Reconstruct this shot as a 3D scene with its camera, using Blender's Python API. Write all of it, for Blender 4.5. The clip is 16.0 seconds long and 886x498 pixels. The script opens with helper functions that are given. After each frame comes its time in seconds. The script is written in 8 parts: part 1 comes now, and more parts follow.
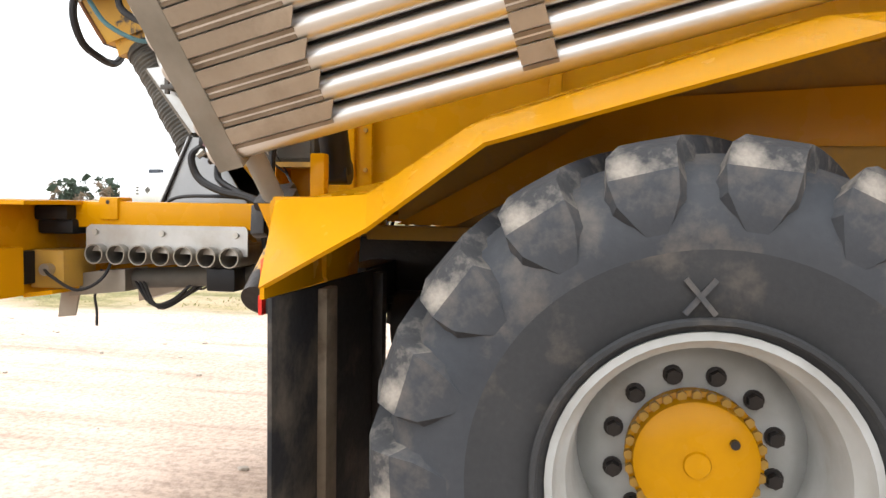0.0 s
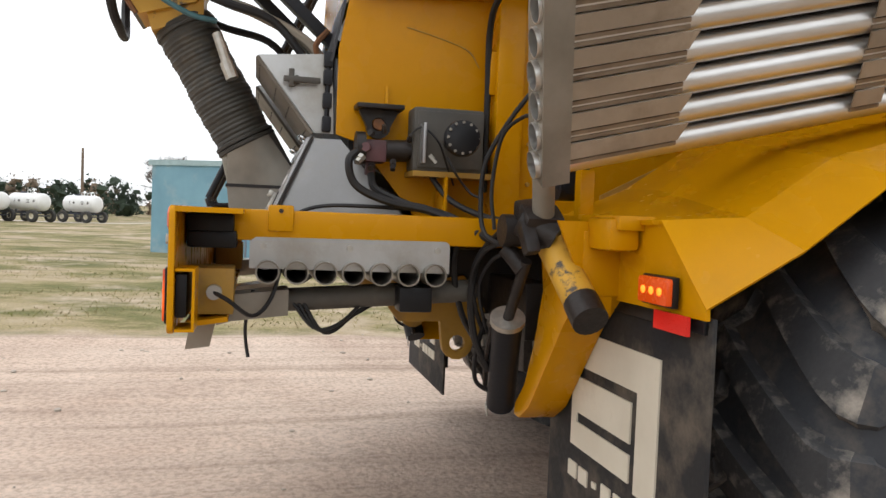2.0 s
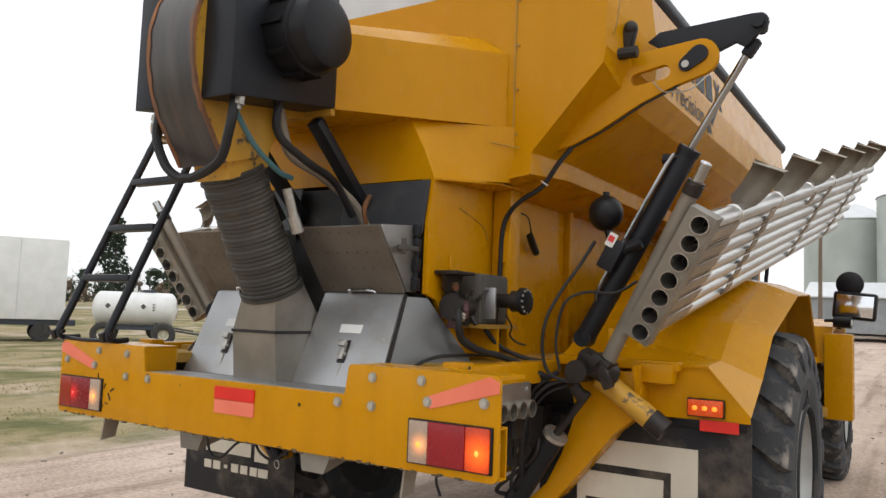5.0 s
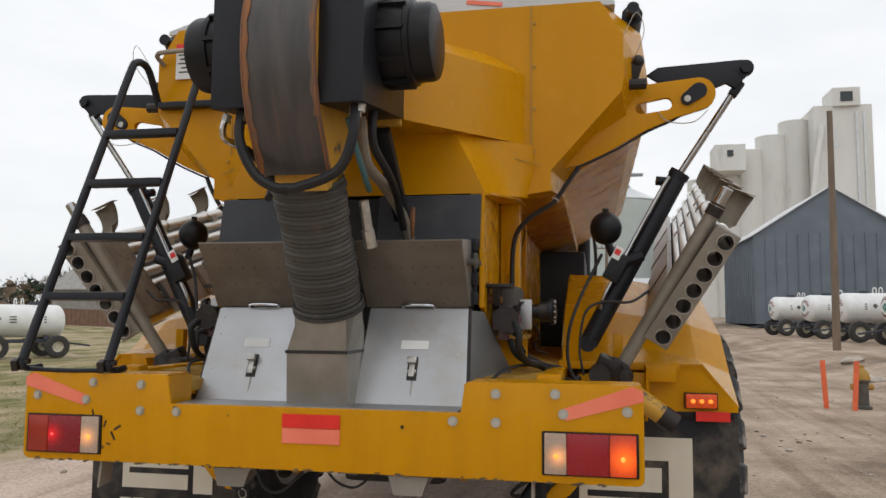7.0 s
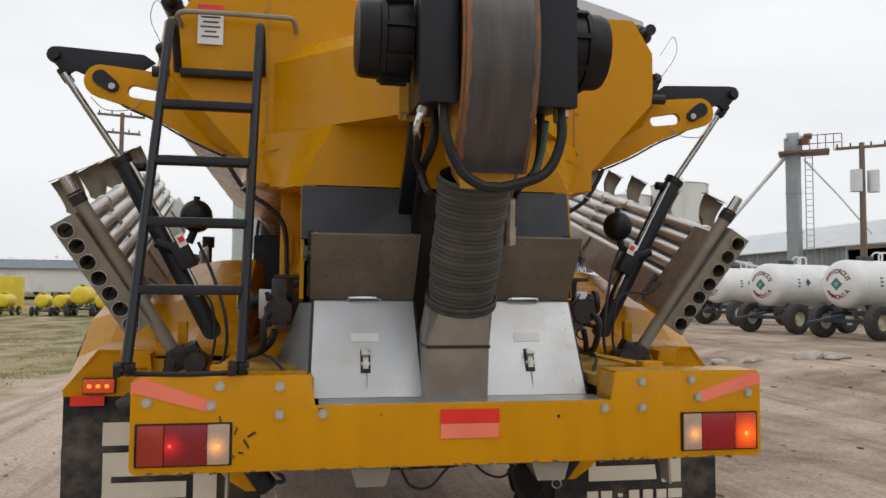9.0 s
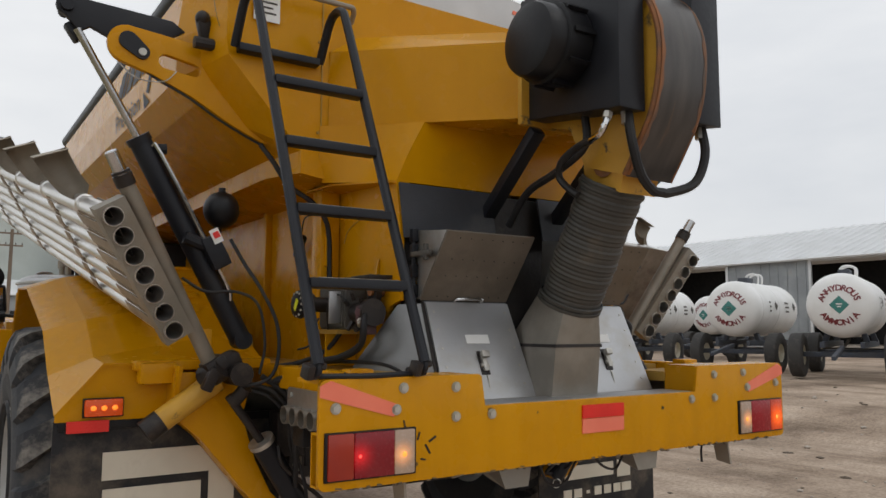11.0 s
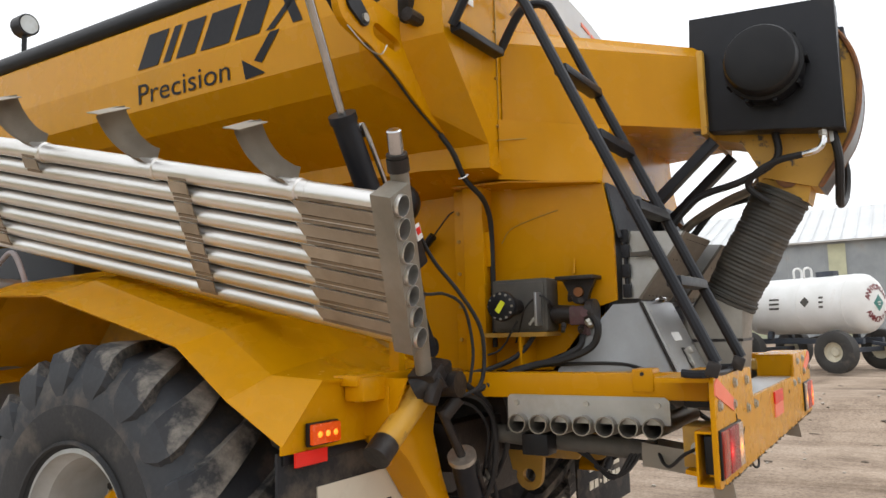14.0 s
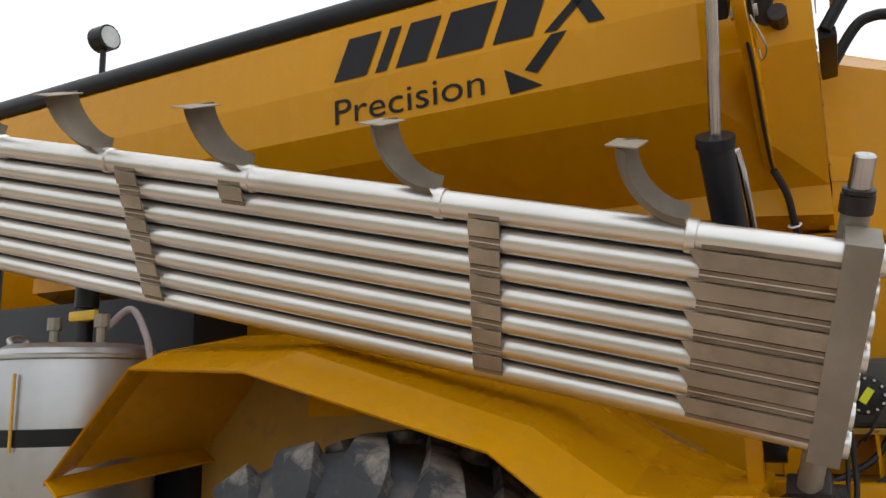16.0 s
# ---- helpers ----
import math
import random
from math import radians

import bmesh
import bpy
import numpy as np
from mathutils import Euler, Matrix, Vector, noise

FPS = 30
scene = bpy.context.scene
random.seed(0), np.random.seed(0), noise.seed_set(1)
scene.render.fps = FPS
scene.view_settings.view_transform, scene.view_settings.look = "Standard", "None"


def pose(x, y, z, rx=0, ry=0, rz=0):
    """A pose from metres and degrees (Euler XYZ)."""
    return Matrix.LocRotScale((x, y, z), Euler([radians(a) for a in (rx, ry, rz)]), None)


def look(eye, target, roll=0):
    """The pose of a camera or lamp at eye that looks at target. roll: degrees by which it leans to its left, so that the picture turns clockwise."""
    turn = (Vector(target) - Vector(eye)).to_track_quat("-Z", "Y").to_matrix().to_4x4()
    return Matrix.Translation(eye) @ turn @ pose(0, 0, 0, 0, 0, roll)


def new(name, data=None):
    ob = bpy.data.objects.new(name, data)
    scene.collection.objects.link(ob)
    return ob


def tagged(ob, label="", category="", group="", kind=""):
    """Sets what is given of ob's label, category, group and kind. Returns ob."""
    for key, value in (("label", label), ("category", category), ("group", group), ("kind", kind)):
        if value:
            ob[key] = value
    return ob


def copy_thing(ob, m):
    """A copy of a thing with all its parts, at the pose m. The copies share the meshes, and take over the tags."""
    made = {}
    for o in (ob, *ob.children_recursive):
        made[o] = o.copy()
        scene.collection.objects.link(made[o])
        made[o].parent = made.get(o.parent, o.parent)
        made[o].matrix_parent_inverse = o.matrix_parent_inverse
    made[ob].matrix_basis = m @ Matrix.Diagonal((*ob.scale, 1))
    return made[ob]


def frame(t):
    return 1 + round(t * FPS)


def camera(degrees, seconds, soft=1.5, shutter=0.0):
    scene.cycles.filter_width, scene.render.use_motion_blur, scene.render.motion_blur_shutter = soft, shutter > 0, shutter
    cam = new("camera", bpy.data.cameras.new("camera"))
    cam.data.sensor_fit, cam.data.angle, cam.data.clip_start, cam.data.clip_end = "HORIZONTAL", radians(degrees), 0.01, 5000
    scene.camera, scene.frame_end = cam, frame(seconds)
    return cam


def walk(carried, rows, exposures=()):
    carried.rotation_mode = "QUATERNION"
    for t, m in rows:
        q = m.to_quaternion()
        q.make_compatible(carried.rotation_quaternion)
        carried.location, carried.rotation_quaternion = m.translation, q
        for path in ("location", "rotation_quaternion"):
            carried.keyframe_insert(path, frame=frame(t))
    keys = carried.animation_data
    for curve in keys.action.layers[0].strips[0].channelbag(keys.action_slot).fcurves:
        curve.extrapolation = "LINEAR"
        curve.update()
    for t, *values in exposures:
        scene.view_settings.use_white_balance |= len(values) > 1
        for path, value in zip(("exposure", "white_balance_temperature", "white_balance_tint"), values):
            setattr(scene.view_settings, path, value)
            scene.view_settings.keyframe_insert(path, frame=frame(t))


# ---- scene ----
cam = camera(60.0, 16.0)
PATH = [
    (0, (3.761, 2.207, 1.506), (1.802, 1.825, 1.39), 0.9),
    (0.5, (3.818, 1.691, 1.494), (1.836, 1.468, 1.342), 0.6),
    (1, (3.803, 1.194, 1.489), (1.81, 1.199, 1.328), 0.4),
    (1.5, (3.784, 0.708, 1.484), (1.805, 0.96, 1.346), 1.0),
    (2, (3.672, 0.237, 1.496), (1.732, 0.717, 1.413), 2.3),
    (2.5, (3.528, -0.271, 1.53), (1.671, 0.472, 1.523), 2.6),
    (3, (3.393, -0.773, 1.552), (1.658, 0.22, 1.619), 3.2),
    (3.5, (3.292, -1.175, 1.561), (1.687, 0.013, 1.665), 3.3),
    (4, (3.117, -1.656, 1.562), (1.692, -0.26, 1.712), 3.1),
    (4.5, (2.912, -2.05, 1.691), (1.656, -0.5, 1.827), 2.6),
    (5, (2.634, -2.411, 1.715), (1.563, -0.731, 1.881), 2.1),
    (7.5, (0.709, -3.099, 1.766), (0.517, -1.115, 1.931), 0.3),
    (8, (0.225, -3.165, 1.79), (0.236, -1.172, 1.937), 0.2),
    (8.5, (-0.185, -3.166, 1.826), (-0.012, -1.175, 1.95), 0.1),
    (9, (-0.65, -3.137, 1.825), (-0.294, -1.173, 1.943), 0.4),
    (11.5, (-2.793, -2.19, 1.646), (-1.553, -0.64, 1.887), 0.2),
    (12, (-3.147, -1.973, 1.636), (-1.797, -0.521, 1.901), 0.3),
    (12.5, (-3.45, -1.741, 1.666), (-2.003, -0.381, 1.899), -0.1),
    (13, (-3.733, -1.366, 1.654), (-2.176, -0.13, 1.875), -0.7),
    (13.5, (-3.937, -0.988, 1.657), (-2.293, 0.132, 1.867), -1.2),
    (14, (-4.013, -0.605, 1.685), (-2.316, 0.433, 1.897), -1.7),
    (14.5, (-4.048, -0.239, 1.739), (-2.31, 0.725, 1.962), -1.7),
    (15, (-4.076, 0.181, 1.753), (-2.295, 1.051, 2.023), -1.9),
    (15.5, (-4.04, 0.571, 1.806), (-2.25, 1.407, 2.115), -1.5),
    (16, (-3.986, 1.021, 1.84), (-2.234, 1.919, 2.193), -1.1),
]
EXPOSURES = [(0, 0.55), (0.5, -0.07), (1, -0.35), (1.5, -0.4), (2.5, -0.43), (3.5, -0.8), (5, -0.65), (7.5, -0.97), (8, -0.67), (8.5, -0.55), (9, -1.0), (11.5, -1.13), (12, -0.65), (12.5, -0.4), (14.5, -0.45), (16, -0.65)]
walk(cam, [(t, look(eye, target, roll)) for t, eye, target, roll in PATH], EXPOSURES)

# ---- light ----
world = bpy.data.worlds.new("overcast_sky")
scene.world = world
world.use_nodes = True
wn, wl = world.node_tree.nodes, world.node_tree.links
wn.clear()
w_out, w_bg = wn.new("ShaderNodeOutputWorld"), wn.new("ShaderNodeBackground")
w_sky = wn.new("ShaderNodeTexSky")
w_sky.sky_type, w_sky.sun_disc = "NISHITA", False
w_sky.sun_elevation, w_sky.sun_rotation = radians(52), radians(150)
w_co, w_map = wn.new("ShaderNodeTexCoord"), wn.new("ShaderNodeMapping")
w_map.inputs["Scale"].default_value = (1.0, 1.0, 3.2)
w_noise, w_ramp, w_mix, w_gain = wn.new("ShaderNodeTexNoise"), wn.new("ShaderNodeValToRGB"), wn.new("ShaderNodeMixRGB"), wn.new("ShaderNodeMixRGB")
w_noise.inputs["Scale"].default_value, w_noise.inputs["Detail"].default_value, w_noise.inputs["Roughness"].default_value = 1.7, 6.0, 0.55
w_ramp.color_ramp.elements[0].position, w_ramp.color_ramp.elements[0].color = 0.30, (0.80, 0.825, 0.86, 1)
w_ramp.color_ramp.elements[1].position, w_ramp.color_ramp.elements[1].color = 0.62, (0.98, 0.99, 1.0, 1)
w_gain.blend_type = "MULTIPLY"
w_gain.inputs["Fac"].default_value, w_gain.inputs["Color2"].default_value = 1.0, (0.11, 0.11, 0.11, 1)
w_mix.inputs["Fac"].default_value = 0.93
wl.new(w_co.outputs["Generated"], w_map.inputs["Vector"])
wl.new(w_map.outputs["Vector"], w_noise.inputs["Vector"])
wl.new(w_noise.outputs["Fac"], w_ramp.inputs["Fac"])
wl.new(w_sky.outputs["Color"], w_gain.inputs["Color1"])
wl.new(w_gain.outputs["Color"], w_mix.inputs["Color1"])
wl.new(w_ramp.outputs["Color"], w_mix.inputs["Color2"])
w_sep, w_rise, w_dome = wn.new("ShaderNodeSeparateXYZ"), wn.new("ShaderNodeMapRange"), wn.new("ShaderNodeMixRGB")
w_rise.inputs["To Min"].default_value, w_rise.inputs["To Max"].default_value = 1.62, 2.05
w_dome.blend_type = "MULTIPLY"
w_dome.inputs["Fac"].default_value = 1.0
wl.new(w_co.outputs["Generated"], w_sep.inputs["Vector"])
wl.new(w_sep.outputs["Z"], w_rise.inputs["Value"])
wl.new(w_mix.outputs["Color"], w_dome.inputs["Color1"])
wl.new(w_rise.outputs["Result"], w_dome.inputs["Color2"])
wl.new(w_dome.outputs["Color"], w_bg.inputs["Color"])
w_bg.inputs["Strength"].default_value = 1.15
wl.new(w_bg.outputs["Background"], w_out.inputs["Surface"])

sun = new("sun", bpy.data.lights.new("sun", "SUN"))
sun.data.energy, sun.data.angle, sun.data.color = 0.5, radians(25), (1.0, 0.97, 0.92)
sun.matrix_world = look((6, -10, 16), (0, 0, 0))


# ---- materials ----
def material(name, base, other=None, rough=0.5, metal=0.0, scale=6.0, blend=(0.4, 0.7), bump=0.15, fine=60.0, dust=None, dust_at=(0.55, 0.75), dust_scale=2.0, random_tint=0.0, spec=0.5, stretch=(1, 1, 1), streaks=0.0, chips=None):
    """Two-scale procedural surface: broad colour drift, fine grain in bump and roughness, dust or stains in patches."""
    m = bpy.data.materials.new(name)
    m.use_nodes = True
    n, l = m.node_tree.nodes, m.node_tree.links
    p = n["Principled BSDF"]
    co, mp = n.new("ShaderNodeTexCoord"), n.new("ShaderNodeMapping")
    mp.inputs["Scale"].default_value = stretch
    l.new(co.outputs["Object"], mp.inputs["Vector"])
    broad, grain = n.new("ShaderNodeTexNoise"), n.new("ShaderNodeTexNoise")
    broad.inputs["Scale"].default_value, broad.inputs["Detail"].default_value = scale, 5.0
    grain.inputs["Scale"].default_value, grain.inputs["Detail"].default_value = fine, 3.0
    l.new(mp.outputs["Vector"], broad.inputs["Vector"])
    l.new(mp.outputs["Vector"], grain.inputs["Vector"])
    ramp = n.new("ShaderNodeValToRGB")
    ramp.color_ramp.elements[0].position, ramp.color_ramp.elements[1].position = blend
    other = other or tuple(c * 0.82 for c in base)
    ramp.color_ramp.elements[0].color, ramp.color_ramp.elements[1].color = (*other, 1), (*base, 1)
    l.new(broad.outputs["Fac"], ramp.inputs["Fac"])
    colour = ramp.outputs["Color"]
    if dust:
        patch, edge, mix = n.new("ShaderNodeTexNoise"), n.new("ShaderNodeValToRGB"), n.new("ShaderNodeMixRGB")
        patch.inputs["Scale"].default_value, patch.inputs["Detail"].default_value, patch.inputs["Roughness"].default_value = dust_scale, 8.0, 0.65
        edge.color_ramp.elements[0].position, edge.color_ramp.elements[1].position = dust_at
        l.new(mp.outputs["Vector"], patch.inputs["Vector"])
        l.new(patch.outputs["Fac"], edge.inputs["Fac"])
        l.new(edge.outputs["Color"], mix.inputs["Fac"])
        l.new(colour, mix.inputs["Color1"])
        mix.inputs["Color2"].default_value = (*dust, 1)
        colour = mix.outputs["Color"]
    if streaks:
        smap, run_, tone, mul_ = n.new("ShaderNodeMapping"), n.new("ShaderNodeTexNoise"), n.new("ShaderNodeValToRGB"), n.new("ShaderNodeMixRGB")
        smap.inputs["Scale"].default_value = (9.0, 9.0, 0.7)
        run_.inputs["Scale"].default_value, run_.inputs["Detail"].default_value = 1.3, 6.0
        tone.color_ramp.elements[0].position, tone.color_ramp.elements[0].color = 0.36, (1 - streaks, 1 - streaks * 1.1, 1 - streaks * 1.2, 1)
        tone.color_ramp.elements[1].position, tone.color_ramp.elements[1].color = 0.56, (1, 1, 1, 1)
        mul_.blend_type = "MULTIPLY"
        mul_.inputs["Fac"].default_value = 1.0
        l.new(co.outputs["Object"], smap.inputs["Vector"])
        l.new(smap.outputs["Vector"], run_.inputs["Vector"])
        l.new(run_.outputs["Fac"], tone.inputs["Fac"])
        l.new(colour, mul_.inputs["Color1"])
        l.new(tone.outputs["Color"], mul_.inputs["Color2"])
        colour = mul_.outputs["Color"]
    if chips:
        fleck, cut, over = n.new("ShaderNodeTexNoise"), n.new("ShaderNodeValToRGB"), n.new("ShaderNodeMixRGB")
        fleck.inputs["Scale"].default_value, fleck.inputs["Detail"].default_value = 13.0, 2.0
        cut.color_ramp.elements[0].position, cut.color_ramp.elements[1].position = 0.735, 0.755
        l.new(mp.outputs["Vector"], fleck.inputs["Vector"])
        l.new(fleck.outputs["Fac"], cut.inputs["Fac"])
        l.new(cut.outputs["Color"], over.inputs["Fac"])
        l.new(colour, over.inputs["Color1"])
        over.inputs["Color2"].default_value = (*chips, 1)
        colour = over.outputs["Color"]
    if random_tint:
        info, hsv, span = n.new("ShaderNodeObjectInfo"), n.new("ShaderNodeHueSaturation"), n.new("ShaderNodeMapRange")
        span.inputs["To Min"].default_value, span.inputs["To Max"].default_value = 1 - random_tint, 1 + random_tint
        l.new(info.outputs["Random"], span.inputs["Value"])
        l.new(span.outputs["Result"], hsv.inputs["Value"])
        l.new(colour, hsv.inputs["Color"])
        colour = hsv.outputs["Color"]
    l.new(colour, p.inputs["Base Color"])
    rr = n.new("ShaderNodeMapRange")
    rr.inputs["To Min"].default_value, rr.inputs["To Max"].default_value = max(rough - 0.1, 0.03), min(rough + 0.12, 1.0)
    l.new(grain.outputs["Fac"], rr.inputs["Value"])
    l.new(rr.outputs["Result"], p.inputs["Roughness"])
    p.inputs["Metallic"].default_value = metal
    p.inputs["Specular IOR Level"].default_value = spec
    if bump:
        b = n.new("ShaderNodeBump")
        b.inputs["Strength"].default_value, b.inputs["Distance"].default_value = bump, 0.01
        l.new(grain.outputs["Fac"], b.inputs["Height"])
        l.new(b.outputs["Normal"], p.inputs["Normal"])
    return m


def glow(name, base, colour, strength, rough=0.25):
    m = material(name, base, rough=rough, bump=0.05)
    p = m.node_tree.nodes["Principled BSDF"]
    p.inputs["Emission Color"].default_value, p.inputs["Emission Strength"].default_value = (*colour, 1), strength
    return m


def lit_lens(name, base, colour, centre, reach, peak, low):
    """A lamp lens that glows round its bulb: brightest at the centre (x, z) and fading over the reach."""
    m = glow(name, base, colour, low)
    n, l = m.node_tree.nodes, m.node_tree.links
    co, dist, fall, power = n.new("ShaderNodeTexCoord"), n.new("ShaderNodeVectorMath"), n.new("ShaderNodeMapRange"), n.new("ShaderNodeMath")
    dist.operation, power.operation = "DISTANCE", "POWER"
    dist.inputs[1].default_value = centre
    fall.inputs["From Min"].default_value, fall.inputs["From Max"].default_value = reach, 0.0
    power.inputs[1].default_value = 2.2
    gain = n.new("ShaderNodeMapRange")
    gain.inputs["To Min"].default_value, gain.inputs["To Max"].default_value = low, peak
    l.new(co.outputs["Object"], dist.inputs[0])
    l.new(dist.outputs["Value"], fall.inputs["Value"])
    l.new(fall.outputs["Result"], power.inputs[0])
    l.new(power.outputs["Value"], gain.inputs["Value"])
    l.new(gain.outputs["Result"], n["Principled BSDF"].inputs["Emission Strength"])
    return m


YELLOW = material("yellow_paint", (0.565, 0.258, 0.001), (0.535, 0.240, 0.001), rough=0.25, spec=0.17, streaks=0.03, scale=1.6, bump=0.0, fine=6, dust=(0.40, 0.195, 0.014), dust_at=(0.58, 0.92), dust_scale=1.7)
YELLOW_SCUFFED = material("scuffed_yellow_paint", (0.59, 0.268, 0.001), (0.55, 0.245, 0.001), rough=0.27, spec=0.18, streaks=0.06, chips=(0.16, 0.085, 0.025), scale=3.0, bump=0.0, fine=8, dust=(0.40, 0.20, 0.018), dust_at=(0.56, 0.88), dust_scale=2.6)
YELLOW_WORN = material("worn_yellow_paint", (0.62, 0.34, 0.03), (0.50, 0.27, 0.03), rough=0.5, scale=5, bump=0.08, dust=(0.07, 0.055, 0.04), dust_at=(0.60, 0.66), dust_scale=9.0)
YELLOW_CAST = material("dusty_yellow_steel", (0.48, 0.26, 0.025), (0.35, 0.2, 0.03), rough=0.6, scale=5, bump=0.1, dust=(0.2, 0.13, 0.06), dust_at=(0.5, 0.75), dust_scale=5)
BLACK = material("black_paint", (0.011, 0.012, 0.016), (0.016, 0.017, 0.021), spec=0.25, rough=0.40, scale=4, bump=0.05, dust=(0.034, 0.032, 0.031), dust_at=(0.6, 0.85), dust_scale=3)
PLASTIC = material("black_plastic", (0.007, 0.007, 0.009), (0.011, 0.011, 0.012), spec=0.25, rough=0.38, scale=8, bump=0.03)
RUBBER_HOSE = material("hose_rubber", (0.011, 0.011, 0.013), (0.020, 0.019, 0.019), spec=0.3, rough=0.5, scale=10, bump=0.06)
TYRE = material("tyre_rubber", (0.030, 0.032, 0.036), (0.045, 0.045, 0.046), rough=0.75, scale=3, bump=0.25, fine=45, dust=(0.30, 0.25, 0.20), dust_at=(0.46, 0.68), dust_scale=2.6)
TYRE_SIDE = material("dusty_sidewall", (0.034, 0.034, 0.035), (0.024, 0.025, 0.027), rough=0.85, scale=2.5, bump=0.12, fine=60, dust=(0.15, 0.125, 0.10), dust_at=(0.54, 0.84), dust_scale=3.5)
LUG = material("worn_lug_rubber", (0.024, 0.026, 0.031), (0.037, 0.037, 0.039), rough=0.8, scale=6, bump=0.25, fine=50, dust=(0.36, 0.32, 0.27), dust_at=(0.47, 0.70), dust_scale=5.0)
RIM = material("grey_rim_paint", (0.47, 0.48, 0.47), (0.36, 0.36, 0.34), rough=0.5, scale=6, bump=0.05, dust=(0.3, 0.25, 0.19), dust_at=(0.55, 0.8), dust_scale=4)
STEEL = material("stainless_sheet", (0.50, 0.50, 0.49), (0.38, 0.375, 0.36), rough=0.36, metal=0.85, scale=4, bump=0.05, fine=90, dust=(0.30, 0.26, 0.20), dust_at=(0.50, 0.80), dust_scale=3)
STEEL_DOOR = material("brushed_steel_door", (0.50, 0.505, 0.515), (0.41, 0.41, 0.412), rough=0.36, metal=0.8, scale=3, bump=0.04, fine=150, dust=(0.36, 0.32, 0.26), dust_at=(0.54, 0.82), dust_scale=4)
STEEL_DULL = material("dusty_steel_plate", (0.37, 0.325, 0.26), (0.28, 0.24, 0.19), rough=0.6, metal=0.35, scale=4, bump=0.06, dust=(0.2, 0.165, 0.125), dust_at=(0.5, 0.8), dust_scale=5)
TUBE = material("satin_steel_tube", (0.76, 0.75, 0.73), (0.63, 0.615, 0.585), rough=0.34, metal=0.92, scale=5, bump=0.02, fine=100, dust=(0.40, 0.35, 0.29), dust_at=(0.56, 0.90), dust_scale=4, stretch=(1, 0.25, 1))
SHELL = material("dusty_pressed_shell", (0.40, 0.335, 0.26), (0.30, 0.245, 0.185), rough=0.6, metal=0.35, scale=4, bump=0.06, dust=(0.17, 0.13, 0.09), dust_at=(0.5, 0.8), dust_scale=5, random_tint=0.10)
CLAMP = material("dusty_clamp_steel", (0.27, 0.215, 0.155), (0.19, 0.145, 0.10), rough=0.65, metal=0.3, scale=9, bump=0.08, dust=(0.12, 0.085, 0.055), dust_at=(0.52, 0.7), dust_scale=8)
PLATE = material("dusty_end_plate", (0.29, 0.265, 0.225), (0.21, 0.19, 0.155), rough=0.55, metal=0.45, scale=5, bump=0.06, dust=(0.25, 0.2, 0.15), dust_at=(0.5, 0.8), dust_scale=4)
CHROME = material("chrome_rod", (0.75, 0.75, 0.75), (0.6, 0.6, 0.6), rough=0.14, metal=1.0, bump=0.0)
ROD = material("grey_steel_rod", (0.50, 0.50, 0.50), (0.38, 0.38, 0.38), rough=0.2, metal=1.0, bump=0.0)
ZINC = material("zinc_bolt", (0.55, 0.53, 0.48), (0.4, 0.38, 0.34), rough=0.4, metal=0.8, scale=30, bump=0.1)
RUST = material("worn_duct_strip", (0.085, 0.076, 0.070), (0.055, 0.050, 0.048), rough=0.36, metal=0.3, scale=3, bump=0.05, dust=(0.20, 0.105, 0.05), dust_at=(0.62, 0.80), dust_scale=2.2, stretch=(5, 1, 0.9))
CHUTE = material("dull_chute_steel", (0.31, 0.285, 0.245), (0.22, 0.20, 0.17), rough=0.40, metal=0.65, scale=5, bump=0.05, dust=(0.23, 0.195, 0.15), dust_at=(0.52, 0.85), dust_scale=4)
HOOD = material("grey_hood_steel", (0.32, 0.325, 0.33), (0.24, 0.24, 0.24), rough=0.42, metal=0.75, scale=3, bump=0.04, fine=90, dust=(0.24, 0.215, 0.175), dust_at=(0.55, 0.88), dust_scale=3.5)
GATE = material("dirty_gate_steel", (0.19, 0.165, 0.135), (0.145, 0.125, 0.10), rough=0.55, metal=0.35, scale=5, bump=0.06, dust=(0.25, 0.21, 0.165), dust_at=(0.56, 0.85), dust_scale=3)
SPLASH = material("slate_splash_rubber", (0.042, 0.046, 0.055), (0.03, 0.032, 0.038), rough=0.55, scale=4, bump=0.05, dust=(0.10, 0.09, 0.075), dust_at=(0.55, 0.85))
RUST_EDGE = material("rust_streaked_edge", (0.30, 0.11, 0.03), (0.17, 0.075, 0.03), rough=0.75, scale=9, bump=0.15, dust=(0.10, 0.06, 0.04), dust_at=(0.5, 0.7), dust_scale=8)
RUST_BAND = material("orange_rust_band", (0.27, 0.10, 0.028), (0.10, 0.075, 0.06), rough=0.7, scale=7, blend=(0.40, 0.62), bump=0.12, stretch=(1, 1, 0.35), dust=(0.55, 0.30, 0.05), dust_at=(0.66, 0.72), dust_scale=8)
BELLOWS = material("black_hose_bellows", (0.030, 0.030, 0.028), (0.05, 0.046, 0.038), rough=0.6, scale=5, bump=0.1, dust=(0.13, 0.105, 0.07), dust_at=(0.55, 0.8), dust_scale=4)
FLAP = material("mud_flap_rubber", (0.014, 0.014, 0.017), (0.024, 0.023, 0.022), spec=0.3, rough=0.7, scale=3, bump=0.08, dust=(0.15, 0.12, 0.09), dust_at=(0.50, 0.80), dust_scale=4)
CREAM = material("cream_decal", (0.66, 0.61, 0.50), (0.56, 0.51, 0.41), rough=0.6, scale=3, bump=0.03, dust=(0.4, 0.34, 0.26), dust_at=(0.58, 0.85), dust_scale=3)
